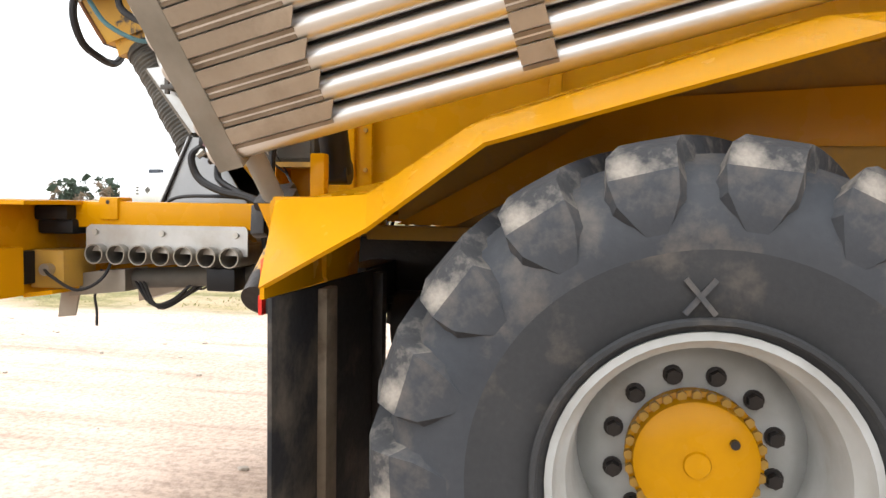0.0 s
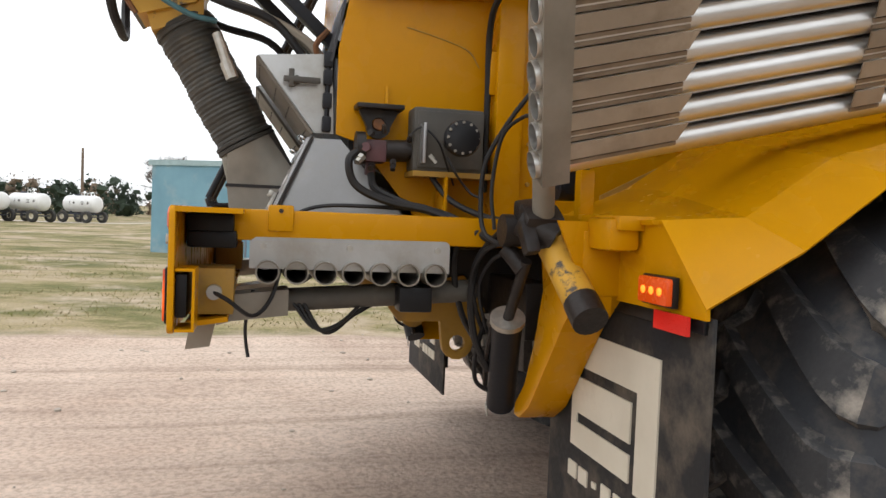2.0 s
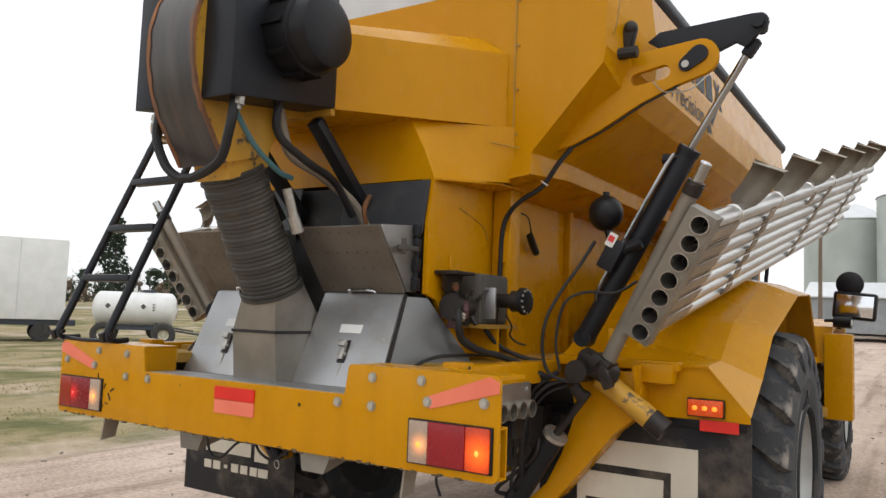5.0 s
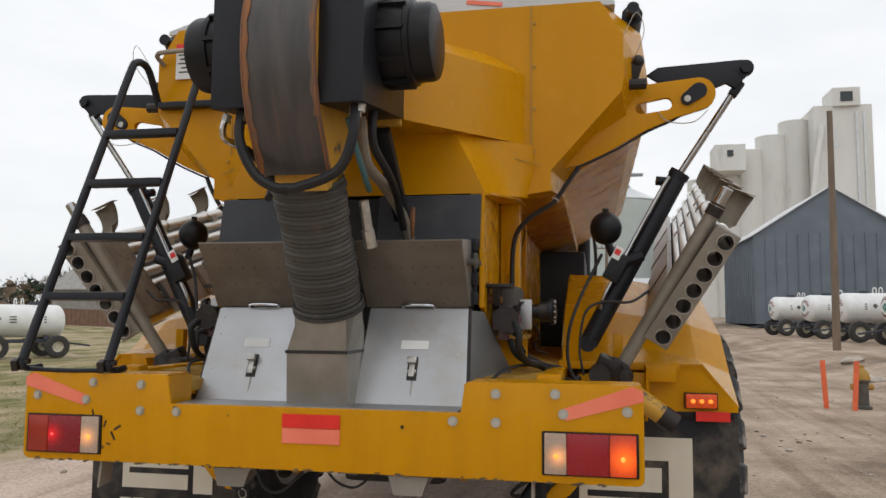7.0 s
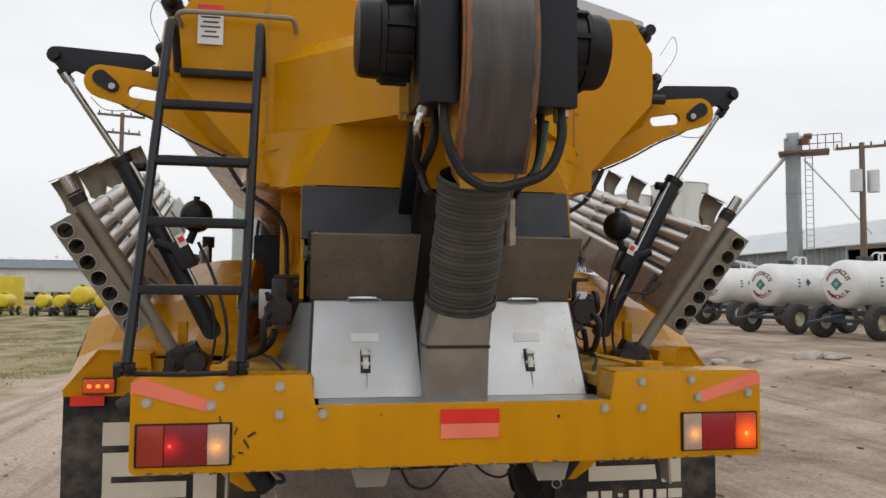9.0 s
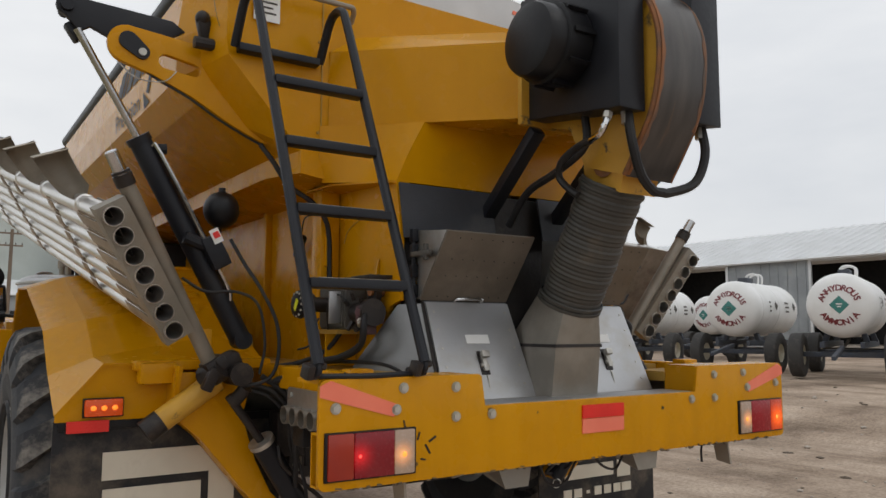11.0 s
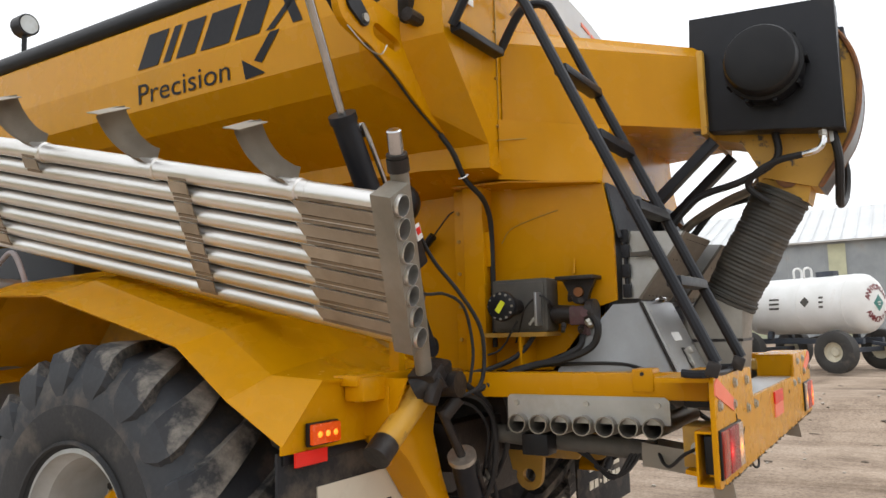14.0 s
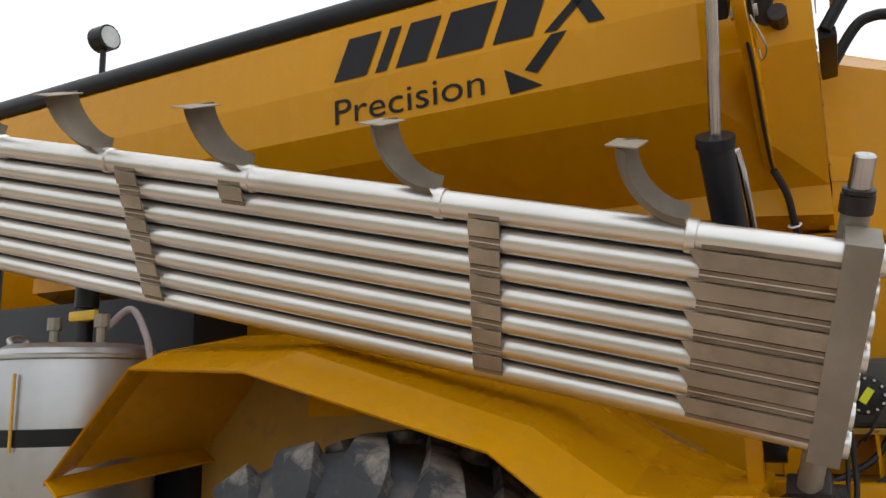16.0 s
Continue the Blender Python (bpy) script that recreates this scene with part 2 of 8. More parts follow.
WHITE = material("white_label", (0.8, 0.8, 0.78), (0.7, 0.7, 0.68), rough=0.5, bump=0.02)
LETTER = material("dark_lettering", (0.008, 0.008, 0.011), (0.012, 0.012, 0.014), spec=0.15, rough=0.45, bump=0.0)
REFLECTOR = material("red_reflector", (0.75, 0.02, 0.012), (0.65, 0.016, 0.01), rough=0.3, bump=0.05, fine=200)
FADED = material("faded_salmon_tape", (0.85, 0.22, 0.13), (0.78, 0.17, 0.10), rough=0.45, bump=0.05, fine=200)
SLATE_RUBBER = material("bare_shoulder_rubber", (0.024, 0.028, 0.035), (0.037, 0.040, 0.046), rough=0.7, scale=3, bump=0.12, fine=45, dust=(0.15, 0.125, 0.10), dust_at=(0.50, 0.80), dust_scale=5.0)
LAMP_RED = glow("red_lamp_lens", (0.22, 0.006, 0.012), (0.9, 0.012, 0.02), 0.13)
LAMP_DULL = material("dull_orange_lens", (0.36, 0.030, 0.010), (0.28, 0.022, 0.01), rough=0.2, bump=0.03)
LAMP_DARK = material("dark_red_lens", (0.13, 0.006, 0.010), (0.1, 0.005, 0.01), rough=0.2, bump=0.03)
BULB_RED = glow("lit_red_spot", (0.9, 0.05, 0.05), (1.0, 0.07, 0.05), 4.0)
BULB_WARM = glow("lit_amber_spot", (1.0, 0.5, 0.1), (1.0, 0.24, 0.03), 2.4)
LAMP_CLEAR = glow("clear_lamp_lens", (0.50, 0.36, 0.25), (1.0, 0.42, 0.12), 0.06)
LAMP_ORANGE = glow("orange_lamp_lens", (0.8, 0.07, 0.012), (1.0, 0.075, 0.012), 0.6)
LAMP_AMBER = glow("amber_lens", (0.62, 0.07, 0.006), (1.0, 0.10, 0.006), 0.28)
BULB_AMBER = glow("lit_amber_diode", (1.0, 0.4, 0.05), (1.0, 0.17, 0.012), 2.4)
GLASS = material("dark_cab_glass", (0.02, 0.03, 0.035), (0.03, 0.04, 0.045), rough=0.06, bump=0.0)
MIRROR = material("mirror_glass", (0.85, 0.87, 0.9), (0.8, 0.82, 0.85), rough=0.06, metal=1.0, bump=0.0)
COVER = material("grey_roll_cover", (0.62, 0.64, 0.66), (0.52, 0.54, 0.56), rough=0.6, scale=3, bump=0.05, dust=(0.45, 0.43, 0.4), dust_at=(0.55, 0.9))
# grease on castings; also plain black for shaded gaps and light blockers
GREASE_AND_DARK = material("grease_and_dark_backing", (0.012, 0.010, 0.010), (0.022, 0.017, 0.015), spec=0.35, rough=0.42, scale=14, bump=0.2, dust=(0.07, 0.055, 0.042), dust_at=(0.58, 0.82), dust_scale=8)
MUD = material("dried_mud", (0.16, 0.115, 0.075), (0.09, 0.065, 0.045), rough=0.95, scale=14, bump=0.3)
MAROON = material("dusty_maroon_valve", (0.12, 0.05, 0.055), (0.08, 0.035, 0.04), rough=0.55, scale=14, bump=0.12, dust=(0.12, 0.1, 0.085), dust_at=(0.52, 0.75), dust_scale=9)
GEARBOX = material("dusty_grey_gearbox", (0.055, 0.052, 0.047), (0.085, 0.078, 0.066), rough=0.65, scale=6, bump=0.08, dust=(0.13, 0.11, 0.085), dust_at=(0.55, 0.8), dust_scale=5)


# ---- mesh helpers ----
def B():
    return bmesh.new()


def box(bm, c, s, rot=(0, 0, 0), bevel=0.0, seg=2):
    m = Matrix.Translation(c) @ Euler([radians(a) for a in rot]).to_matrix().to_4x4() @ Matrix.Diagonal((*s, 1))
    vs = bmesh.ops.create_cube(bm, size=1.0, matrix=m)["verts"]
    if bevel:
        es = list({e for v in vs for e in v.link_edges})
        bmesh.ops.bevel(bm, geom=es, offset=bevel, segments=seg, affect="EDGES", profile=0.6)
    return bm


def cyl(bm, a, b, r, r2=None, seg=16, caps=True):
    a, b = Vector(a), Vector(b)
    d = b - a
    m = Matrix.Translation((a + b) / 2) @ d.to_track_quat("Z", "Y").to_matrix().to_4x4()
    bmesh.ops.create_cone(bm, cap_ends=caps, segments=seg, radius1=r, radius2=r if r2 is None else r2, depth=d.length, matrix=m)
    return bm


def ball(bm, c, r, scale=(1, 1, 1), u=14, v=9):
    bmesh.ops.create_uvsphere(bm, u_segments=u, v_segments=v, radius=r, matrix=Matrix.Translation(c) @ Matrix.Diagonal((*scale, 1)))
    return bm


def curve_points(pts, n=6):
    pts = [Vector(p) for p in pts]
    if len(pts) < 3:
        return pts
    ext = [2 * pts[0] - pts[1], *pts, 2 * pts[-1] - pts[-2]]
    out = []
    for i in range(1, len(ext) - 2):
        p0, p1, p2, p3 = ext[i - 1:i + 3]
        for k in range(n):
            t = k / n
            out.append(0.5 * (2 * p1 + (p2 - p0) * t + (2 * p0 - 5 * p1 + 4 * p2 - p3) * t * t + (3 * p1 - p0 - 3 * p2 + p3) * t ** 3))
    return out + [pts[-1]]


def pipe(bm, pts, r, seg=8, smooth=6, caps=True, radii=None):
    """A round bar swept along a smoothed line."""
    line = curve_points(pts, smooth) if smooth else [Vector(p) for p in pts]
    up = Vector((0.31, 0.17, 0.93))
    rings = []
    for i, p in enumerate(line):
        d = (line[min(i + 1, len(line) - 1)] - line[max(i - 1, 0)]).normalized()
        side = d.cross(up)
        if side.length < 1e-3:
            side = d.cross(Vector((1, 0, 0)))
        side.normalize()
        up = side.cross(d).normalized()
        rr = radii(i / (len(line) - 1)) if radii else r
        rings.append([bm.verts.new(p + side * (rr * math.cos(2 * math.pi * k / seg)) + up * (rr * math.sin(2 * math.pi * k / seg))) for k in range(seg)])
    for a, b in zip(rings, rings[1:]):
        for k in range(seg):
            bm.faces.new((a[k], a[(k + 1) % seg], b[(k + 1) % seg], b[k]))
    if caps:
        bm.faces.new(list(reversed(rings[0])))
        bm.faces.new(rings[-1])
    return bm


def plate(bm, pts, t, direction=None):
    """A flat polygon in space given thickness t along its normal (or along a direction)."""
    pts = [Vector(p) for p in pts]
    if direction is None:
        nrm = Vector((0, 0, 0))
        for i, p in enumerate(pts):
            q = pts[(i + 1) % len(pts)]
            nrm += p.cross(q)
        direction = nrm.normalized()
    off = Vector(direction) * t
    a, b = [bm.verts.new(p) for p in pts], [bm.verts.new(p + off) for p in pts]
    bm.faces.new(list(reversed(a)))
    bm.faces.new(b)
    for i in range(len(pts)):
        j = (i + 1) % len(pts)
        bm.faces.new((a[i], a[j], b[j], b[i]))
    return bm


def lathe(bm, prof, o, axis=(1, 0, 0), seg=32, close=False):
    """prof: (radius, distance along the axis) pairs turned round an axis through o."""
    o, ax = Vector(o), Vector(axis).normalized()
    u = ax.orthogonal().normalized()
    w = ax.cross(u)
    rings = []
    for r, h in prof:
        rings.append([bm.verts.new(o + ax * h + (u * math.cos(2 * math.pi * k / seg) + w * math.sin(2 * math.pi * k / seg)) * r) for k in range(seg)] if r > 1e-5 else [bm.verts.new(o + ax * h)])
    pairs = list(zip(rings, rings[1:])) + ([(rings[-1], rings[0])] if close else [])
    for a, b in pairs:
        for k in range(seg):
            j = (k + 1) % seg
            if len(a) == 1:
                bm.faces.new((a[0], b[j], b[k]))
            elif len(b) == 1:
                bm.faces.new((a[k], a[j], b[0]))
            else:
                bm.faces.new((a[k], a[j], b[j], b[k]))
    return bm


def loft(bm, rings, caps=True, closed=True):
    rs = [[bm.verts.new(p) for p in r] for r in rings]
    n = len(rs[0])
    for a, b in zip(rs, rs[1:]):
        for k in range(n if closed else n - 1):
            bm.faces.new((a[k], a[(k + 1) % n], b[(k + 1) % n], b[k]))
    if caps and closed:
        bm.faces.new(list(reversed(rs[0])))
        bm.faces.new(rs[-1])
    return bm


def finish(name, bm, mat, bevel=0.0, crisp=32):
    if bevel:
        es = [e for e in bm.edges if len(e.link_faces) == 2 and e.calc_face_angle(0) > 0.6]
        bmesh.ops.bevel(bm, geom=es, offset=bevel, segments=2, affect="EDGES", profile=0.6)
    bmesh.ops.recalc_face_normals(bm, faces=bm.faces)
    me = bpy.data.meshes.new(name)
    bm.to_mesh(me)
    bm.free()
    me.polygons.foreach_set("use_smooth", [True] * len(me.polygons))
    me.set_sharp_from_angle(angle=radians(crisp))
    me.materials.append(mat)
    return me


def part(name, bm, mat, parent, label="", bevel=0.0, crisp=32):
    ob = new(name, finish(name, bm, mat, bevel, crisp))
    if parent:
        ob.parent = parent
        ob.matrix_parent_inverse = world_of(parent).inverted()
    if label:
        tagged(ob, label)
    return ob


def pieces(name, bm, mat, parent, places, label=""):
    """Alike small parts on one mesh: places are points, or matrices."""
    me = finish(name, bm, mat)
    for at in places:
        ob = new(name, me)
        ob.parent = parent
        ob.matrix_parent_inverse = world_of(parent).inverted()
        ob.matrix_basis = at if isinstance(at, Matrix) else Matrix.Translation(at)
        if label:
            tagged(ob, label)


def world_of(ob):
    m = ob.matrix_parent_inverse @ ob.matrix_basis if ob.parent else ob.matrix_basis
    return world_of(ob.parent) @ m if ob.parent else m


def thing(name, at, label, category, group="", kind=""):
    e = new(name)
    e.empty_display_size = 0.2
    e.matrix_basis = Matrix.Translation(at)
    return tagged(e, label, category, group, kind)


# ---- spreader truck ----
GROUND = 0.03
truck = thing("spreader_truck", (0, 2.5, GROUND), "yellow dry-fertiliser spreader truck with folded steel booms on dirt", "spreader truck")


def outline(pts, holes=()):
    """A filled flat outline with holes, in 2D, as a bmesh in the xy plane."""
    bm = B()
    for loop in (pts, *holes):
        vs = [bm.verts.new((p[0], p[1], 0)) for p in loop]
        for i in range(len(vs)):
            bm.edges.new((vs[i], vs[(i + 1) % len(vs)]))
    bmesh.ops.triangle_fill(bm, use_beauty=True, edges=bm.edges[:])
    return bm


def slab(pts, holes, t, m):
    """An outline with holes given thickness t and set by the matrix m."""
    bm = outline(pts, holes)
    r = bmesh.ops.extrude_face_region(bm, geom=bm.faces[:])
    bmesh.ops.translate(bm, vec=(0, 0, t), verts=[v for v in r["geom"] if isinstance(v, bmesh.types.BMVert)])
    bmesh.ops.transform(bm, matrix=m, verts=bm.verts[:])
    return bm


XZ = Matrix(((1, 0, 0, 0), (0, 0, 1, 0), (0, 1, 0, 0), (0, 0, 0, 1)))
YZ = Matrix(((0, 0, 1, 0), (1, 0, 0, 0), (0, 1, 0, 0), (0, 0, 0, 1)))


def in_xz(y):
    return Matrix.Translation((0, y, 0)) @ XZ


def in_yz(x):
    return Matrix.Translation((x, 0, 0)) @ YZ


def arc(c, r, a0, a1, n=8, ry=None):
    return [(c[0] + r * math.cos(radians(a0 + (a1 - a0) * k / n)), c[1] + (ry or r) * math.sin(radians(a0 + (a1 - a0) * k / n))) for k in range(n + 1)]


# hopper: side facets, chamfered rear corners, sloped underside
def hopper_ring(y, half):
    return [(x, y, z) for x, z in half] + [(-x, y, z) for x, z in reversed(half)]


REAR = [(1.22, 3.43), (1.34, 3.24), (1.34, 3.10), (1.34, 3.02), (1.33, 2.94), (0.96, 2.53), (0.96, 2.42), (0.66, 2.38)]
FULL = [(1.33, 3.46), (1.45, 3.36), (1.485, 3.08), (1.474, 2.885), (1.385, 2.765), (1.01, 2.53), (1.01, 2.44), (0.70, 2.36)]
hopper = part("hopper", loft(B(), [hopper_ring(1.0, REAR), hopper_ring(1.34, FULL), hopper_ring(5.35, FULL)]), YELLOW, truck, "faceted yellow steel fertiliser hopper", bevel=0.008, crisp=3)
CX = 0.05
part("trough", loft(B(), [[(CX - 0.29, 0.20, 2.62), (CX - 0.29, 0.20, 2.98), (CX - 0.23, 0.20, 3.04), (CX + 0.23, 0.20, 3.04), (CX + 0.31, 0.20, 2.98), (CX + 0.31, 0.20, 2.62)],
                     [(-0.82, 0.995, 2.67), (-0.82, 0.995, 3.05), (-0.66, 0.995, 3.16), (0.66, 0.995, 3.16), (0.82, 0.995, 3.05), (0.82, 0.995, 2.67)]]), YELLOW, hopper, "tapered yellow rear trough", bevel=0.006, crisp=8)
skirt_half = [[(0.52, 0.575, 2.645), (0.60, 0.585, 2.49), (0.67, 0.575, 2.345)],
              [(0.66, 0.76, 2.652), (0.70, 0.80, 2.50), (0.75, 0.80, 2.366)],
              [(0.865, 0.996, 2.665), (0.87, 0.994, 2.525), (0.835, 1.02, 2.387)]]
skirt_lines = [curve_points([row[k] for row in skirt_half], 6) for k in range(3)]
skirt_rows = [[(-p.x, p.y, p.z) for p in h] + [(p.x, p.y, p.z) for p in reversed(h)] for h in zip(*skirt_lines)]
part("trough_skirt", loft(B(), skirt_rows), YELLOW, hopper, "yellow folded skirt under the trough", crisp=50)
for s in (-1, 1):
    part("panel_seam", plate(B(), [(s * 0.862, 0.998, 3.43), (s * 0.862, 0.998, 2.60), (s * 0.855, 0.998, 2.60), (s * 0.855, 0.998, 3.43)], 0.004, (0, -1, 0)), YELLOW_CAST, hopper)
    pieces("panel_bolt", cyl(B(), (0, 0, 0), (0, -0.009, 0), 0.008, seg=6), YELLOW_CAST, hopper, [(s * 0.875, 1.0, z) for z in (2.63, 2.86, 3.09, 3.33)])
    # thin darker strips drawing the shaded fold crease of the rear wall
    part("crease_shade", pipe(B(), [(s * 0.665, 0.80, 2.59), (s * 0.78, 0.90, 2.575), (s * 0.90, 0.99, 2.555)], 0.003, seg=5, smooth=0), YELLOW_CAST, hopper)
    # underside lip over the conveyor housing
    part("hopper_lip", plate(B(), [(s * 0.60, 0.575, 2.335), (s * 0.70, 0.585, 2.338), (s * 0.80, 0.99, 2.372), (s * 0.80, 1.30, 2.38), (s * 0.60, 1.30, 2.37)], 0.010, (0, 0, 1)), YELLOW, hopper)
cover_pts = [(x, 3.44 + 0.21 * (1 - (x / 1.30) ** 2)) for x in np.linspace(-1.30, 1.30, 15)]
part("roll_cover", loft(B(), [[(x, y, z) for x, z in cover_pts] + [(1.30, y, 3.42), (-1.30, y, 3.42)] for y in (1.03, 1.06, 3.2, 5.3)]), COVER, truck, "light grey arched tarpaulin cover")
for s in (-1, 1):
    bm = pipe(B(), [(s * 1.40, y, 3.44) for y in (1.25, 2.5, 4.0, 5.6)], 0.058, seg=14, smooth=4)
    cyl(bm, (s * 1.40, 1.14, 3.44), (s * 1.40, 1.26, 3.44), 0.034)
    part("tarp_roller", bm, BLACK, truck, "black tarpaulin roller tube")
# handrail and warning label beside the ladder
part("handrail", pipe(B(), [(-1.30, 0.99, 3.22), (-1.31, 0.93, 3.26), (-1.22, 0.92, 3.275), (-0.80, 0.92, 3.275), (-0.73, 0.92, 3.265), (-0.71, 0.98, 3.22)], 0.014, seg=8), STEEL_DULL, truck, "bent steel handrail")
label = part("warning_label", plate(B(), [(-1.22, 0.988, 3.13), (-1.09, 0.988, 3.13), (-1.09, 0.988, 3.34), (-1.22, 0.988, 3.34)], 0.004, (0, -1, 0)), WHITE, hopper, "white warning label with a red head")
part("label_head", plate(B(), [(-1.22, 0.983, 3.30), (-1.09, 0.983, 3.30), (-1.09, 0.983, 3.34), (-1.22, 0.983, 3.34)], 0.002, (0, -1, 0)), REFLECTOR, hopper)
bm = B()
for i, w in enumerate((0.10, 0.08, 0.10, 0.06, 0.09)):
    box(bm, (-1.155, 0.983, 3.275 - i * 0.026), (w, 0.002, 0.009))
part("label_writing", bm, GEARBOX, hopper)


# lettering on both flanks
def flank(s, y, z):
    """A point on the side facets of the hopper, just proud of them."""
    x = 1.474 + (z - 2.885) / 0.195 * 0.011 if z >= 2.885 else 1.385 + (z - 2.765) / 0.12 * 0.089
    if z > 3.08:
        x = 1.485 - (z - 3.08) / 0.28 * 0.035
    return (s * (x + 0.004), y, z)


def slanted(u, v, w, h, lean=0.28):
    return [(u, v), (u + w, v), (u + w + lean * h, v + h), (u + lean * h, v + h)]


def word_mesh(text, size, bold=0.0):
    c = bpy.data.curves.new("word", "FONT")
    c.body, c.size, c.resolution_u, c.offset = text, size, 4, bold
    ob = bpy.data.objects.new("word", c)
    scene.collection.objects.link(ob)
    bpy.context.view_layer.update()
    me = bpy.data.meshes.new_from_object(ob.evaluated_get(bpy.context.evaluated_depsgraph_get()))
    bpy.data.objects.remove(ob)
    return me


word = word_mesh("Precision", 0.205)
for s in (-1, 1):
    y0 = 2.80 if s < 0 else 1.62
    sg = -1 if s < 0 else 1
    def lay(polys, name, mat=LETTER, s=s, y0=y0, sg=sg):
        bm = B()
        for poly in polys:
            bm.faces.new([bm.verts.new((u, v, 0)) for u, v in poly])
        bmesh.ops.bisect_plane(bm, geom=bm.verts[:] + bm.edges[:] + bm.faces[:], plane_co=(0, 3.08, 0), plane_no=(0, 1, 0))
        for v in bm.verts:
            v.co = flank(s, y0 + sg * v.co.x, v.co.y)
        return part(name, bm, mat, hopper)
    # maker's wordmark drawn as plain slanted blocks, with its arrow
    shapes, u = [], 0.0
    for w in (0.16, 0.055, 0.14, 0.20, 0.16):
        shapes.append(slanted(u, 3.10, w, 0.19, 0.32))
        u += w + 0.042
    shapes += [slanted(u, 3.10, 0.05, 0.19, 1.0), slanted(u + 0.17, 3.10, 0.06, 0.19, -0.55)]
    shapes += [[(u + 0.03, 3.09), (u + 0.09, 3.09), (u - 0.03, 2.955), (u - 0.08, 2.975)], [(u - 0.16, 2.995), (u - 0.14, 2.895), (u - 0.01, 2.905)]]
    for q in shapes:
        lay([q], "wordmark_block")
    bm = B()
    bm.from_mesh(word)
    for v in bm.verts:
        v.co = flank(s, y0 + sg * (v.co.x * 0.93 - 0.01), 2.915 + v.co.y * 0.74)
    part("lettering", bm, LETTER, hopper)

# conveyor housing under the hopper
for s in (-1, 1):
    wall = slab([(0.86, 1.49), (0.62, 1.775), (0.535, 1.80), (0.535, 2.13), (0.575, 2.345), (1.30, 2.375), (1.30, 1.49)], (), 0.02, in_yz(s * 0.66 - 0.01))
    part("housing_side", wall, YELLOW, truck, "yellow conveyor housing side plate")
    part("gusset", plate(B(), [(s * 0.67, 0.72, 1.93), (s * 0.69, 0.72, 1.93), (s * 0.675, 0.72, 2.0)], 0.012, (0, 1, 0)), YELLOW, truck)
    # upright channel on the housing, and the long wall ahead of it
    column = part("column", box(B(), (s * 0.728, 1.20, 1.93), (0.105, 0.11, 0.90), bevel=0.008), YELLOW, truck, "yellow upright channel under the hopper")
    part("column_flange", box(B(), (s * 0.745, 1.285, 1.93), (0.012, 0.07, 0.88), bevel=0.003), YELLOW, column)
    part("column_cleat", box(B(), (s * 0.735, 1.135, 2.07), (0.045, 0.03, 0.17), bevel=0.004), YELLOW, column)
    pieces("column_bolt", cyl(B(), (s * 0.012, 0, 0), (0, 0, 0), 0.009, seg=6), YELLOW_CAST, column, [(s * 0.75, 1.295, z) for z in (1.64, 1.80, 1.96, 2.12, 2.26)])
    part("side_wall", plate(B(), [(s * 0.70, 1.28, 1.49), (s * 0.70, 4.20, 1.49), (s * 0.70, 4.20, 2.40), (s * 0.70, 1.28, 2.40)], 0.02, (-s, 0, 0)), YELLOW, truck, "yellow side wall below the hopper")
    part("wall_rib", box(B(), (s * 0.72, 2.05, 1.95), (0.04, 0.05, 0.90), bevel=0.005), YELLOW, truck)
    # weld scar on the housing plate
    part("weld_scar", pipe(B(), [(s * 0.672, 0.80, 2.235), (s * 0.672, 0.93, 2.205), (s * 0.672, 1.05, 2.165), (s * 0.672, 1.10, 2.10)], 0.003, seg=5), YELLOW_CAST, truck)
part("housing_back", box(B(), (0, 1.32, 1.93), (1.36, 0.04, 0.88)), YELLOW_CAST, truck)
part("housing_floor", box(B(), (0, 0.90, 1.47), (1.9, 0.84, 0.03)), YELLOW_CAST, truck)

# frame rails, cross deck, bumper
for s in (-1, 1):
    part("frame_rail", box(B(), (s * 0.98, 0.76, 1.445), (0.09, 1.36, 0.105), bevel=0.010), YELLOW, truck, "yellow side frame rail")
    saddle = part("rail_saddle", box(B(), (s * 0.985, 0.325, 1.470), (0.105, 0.085, 0.09), bevel=0.010), YELLOW, truck)
    part("saddle_hole", cyl(B(), (s * 1.034, 0.325, 1.495), (s * 1.040, 0.325, 1.495), 0.008, seg=10), GREASE_AND_DARK, saddle)
    part("rail_block", box(B(), (s * 1.52, 1.30, 1.465), (0.17, 0.10, 0.10), bevel=0.02), YELLOW, truck)
    part("deck_beam", box(B(), (s * 1.30, 1.33, 1.50), (0.64, 0.12, 0.045), bevel=0.008), YELLOW, truck)
BX = 0.03
HW = 1.326
TOP, NOTCH, LOW = 1.50, 1.378, 1.125
r = 0.03
face = [(-HW, LOW + r), *arc((-HW + r, LOW + r), r, 180, 270, 4), *arc((HW - r, LOW + r), r, 270, 360, 4), *arc((HW - r, TOP - r), r, 0, 90, 4),
        *arc((0.64 + 0.02, TOP - 0.02), 0.02, 90, 180, 4), (0.625, NOTCH), (-0.625, NOTCH), *arc((-0.64 - 0.02, TOP - 0.02), 0.02, 0, 90, 4), *arc((-HW + r, TOP - r), r, 90, 180, 4)]
bm = slab(face, (), 0.018, Matrix.Translation((BX, 0, 0)) @ in_xz(0.0))
bumper = part("rear_bumper", bm, YELLOW_SCUFFED, truck, "yellow folded-steel rear bumper with bolts and scratches", bevel=0.003)
part("bottom_flange", box(B(), (BX, 0.10, LOW + 0.010), (2 * HW - 0.40, 0.13, 0.016), rot=(8, 0, 0)), YELLOW, bumper)
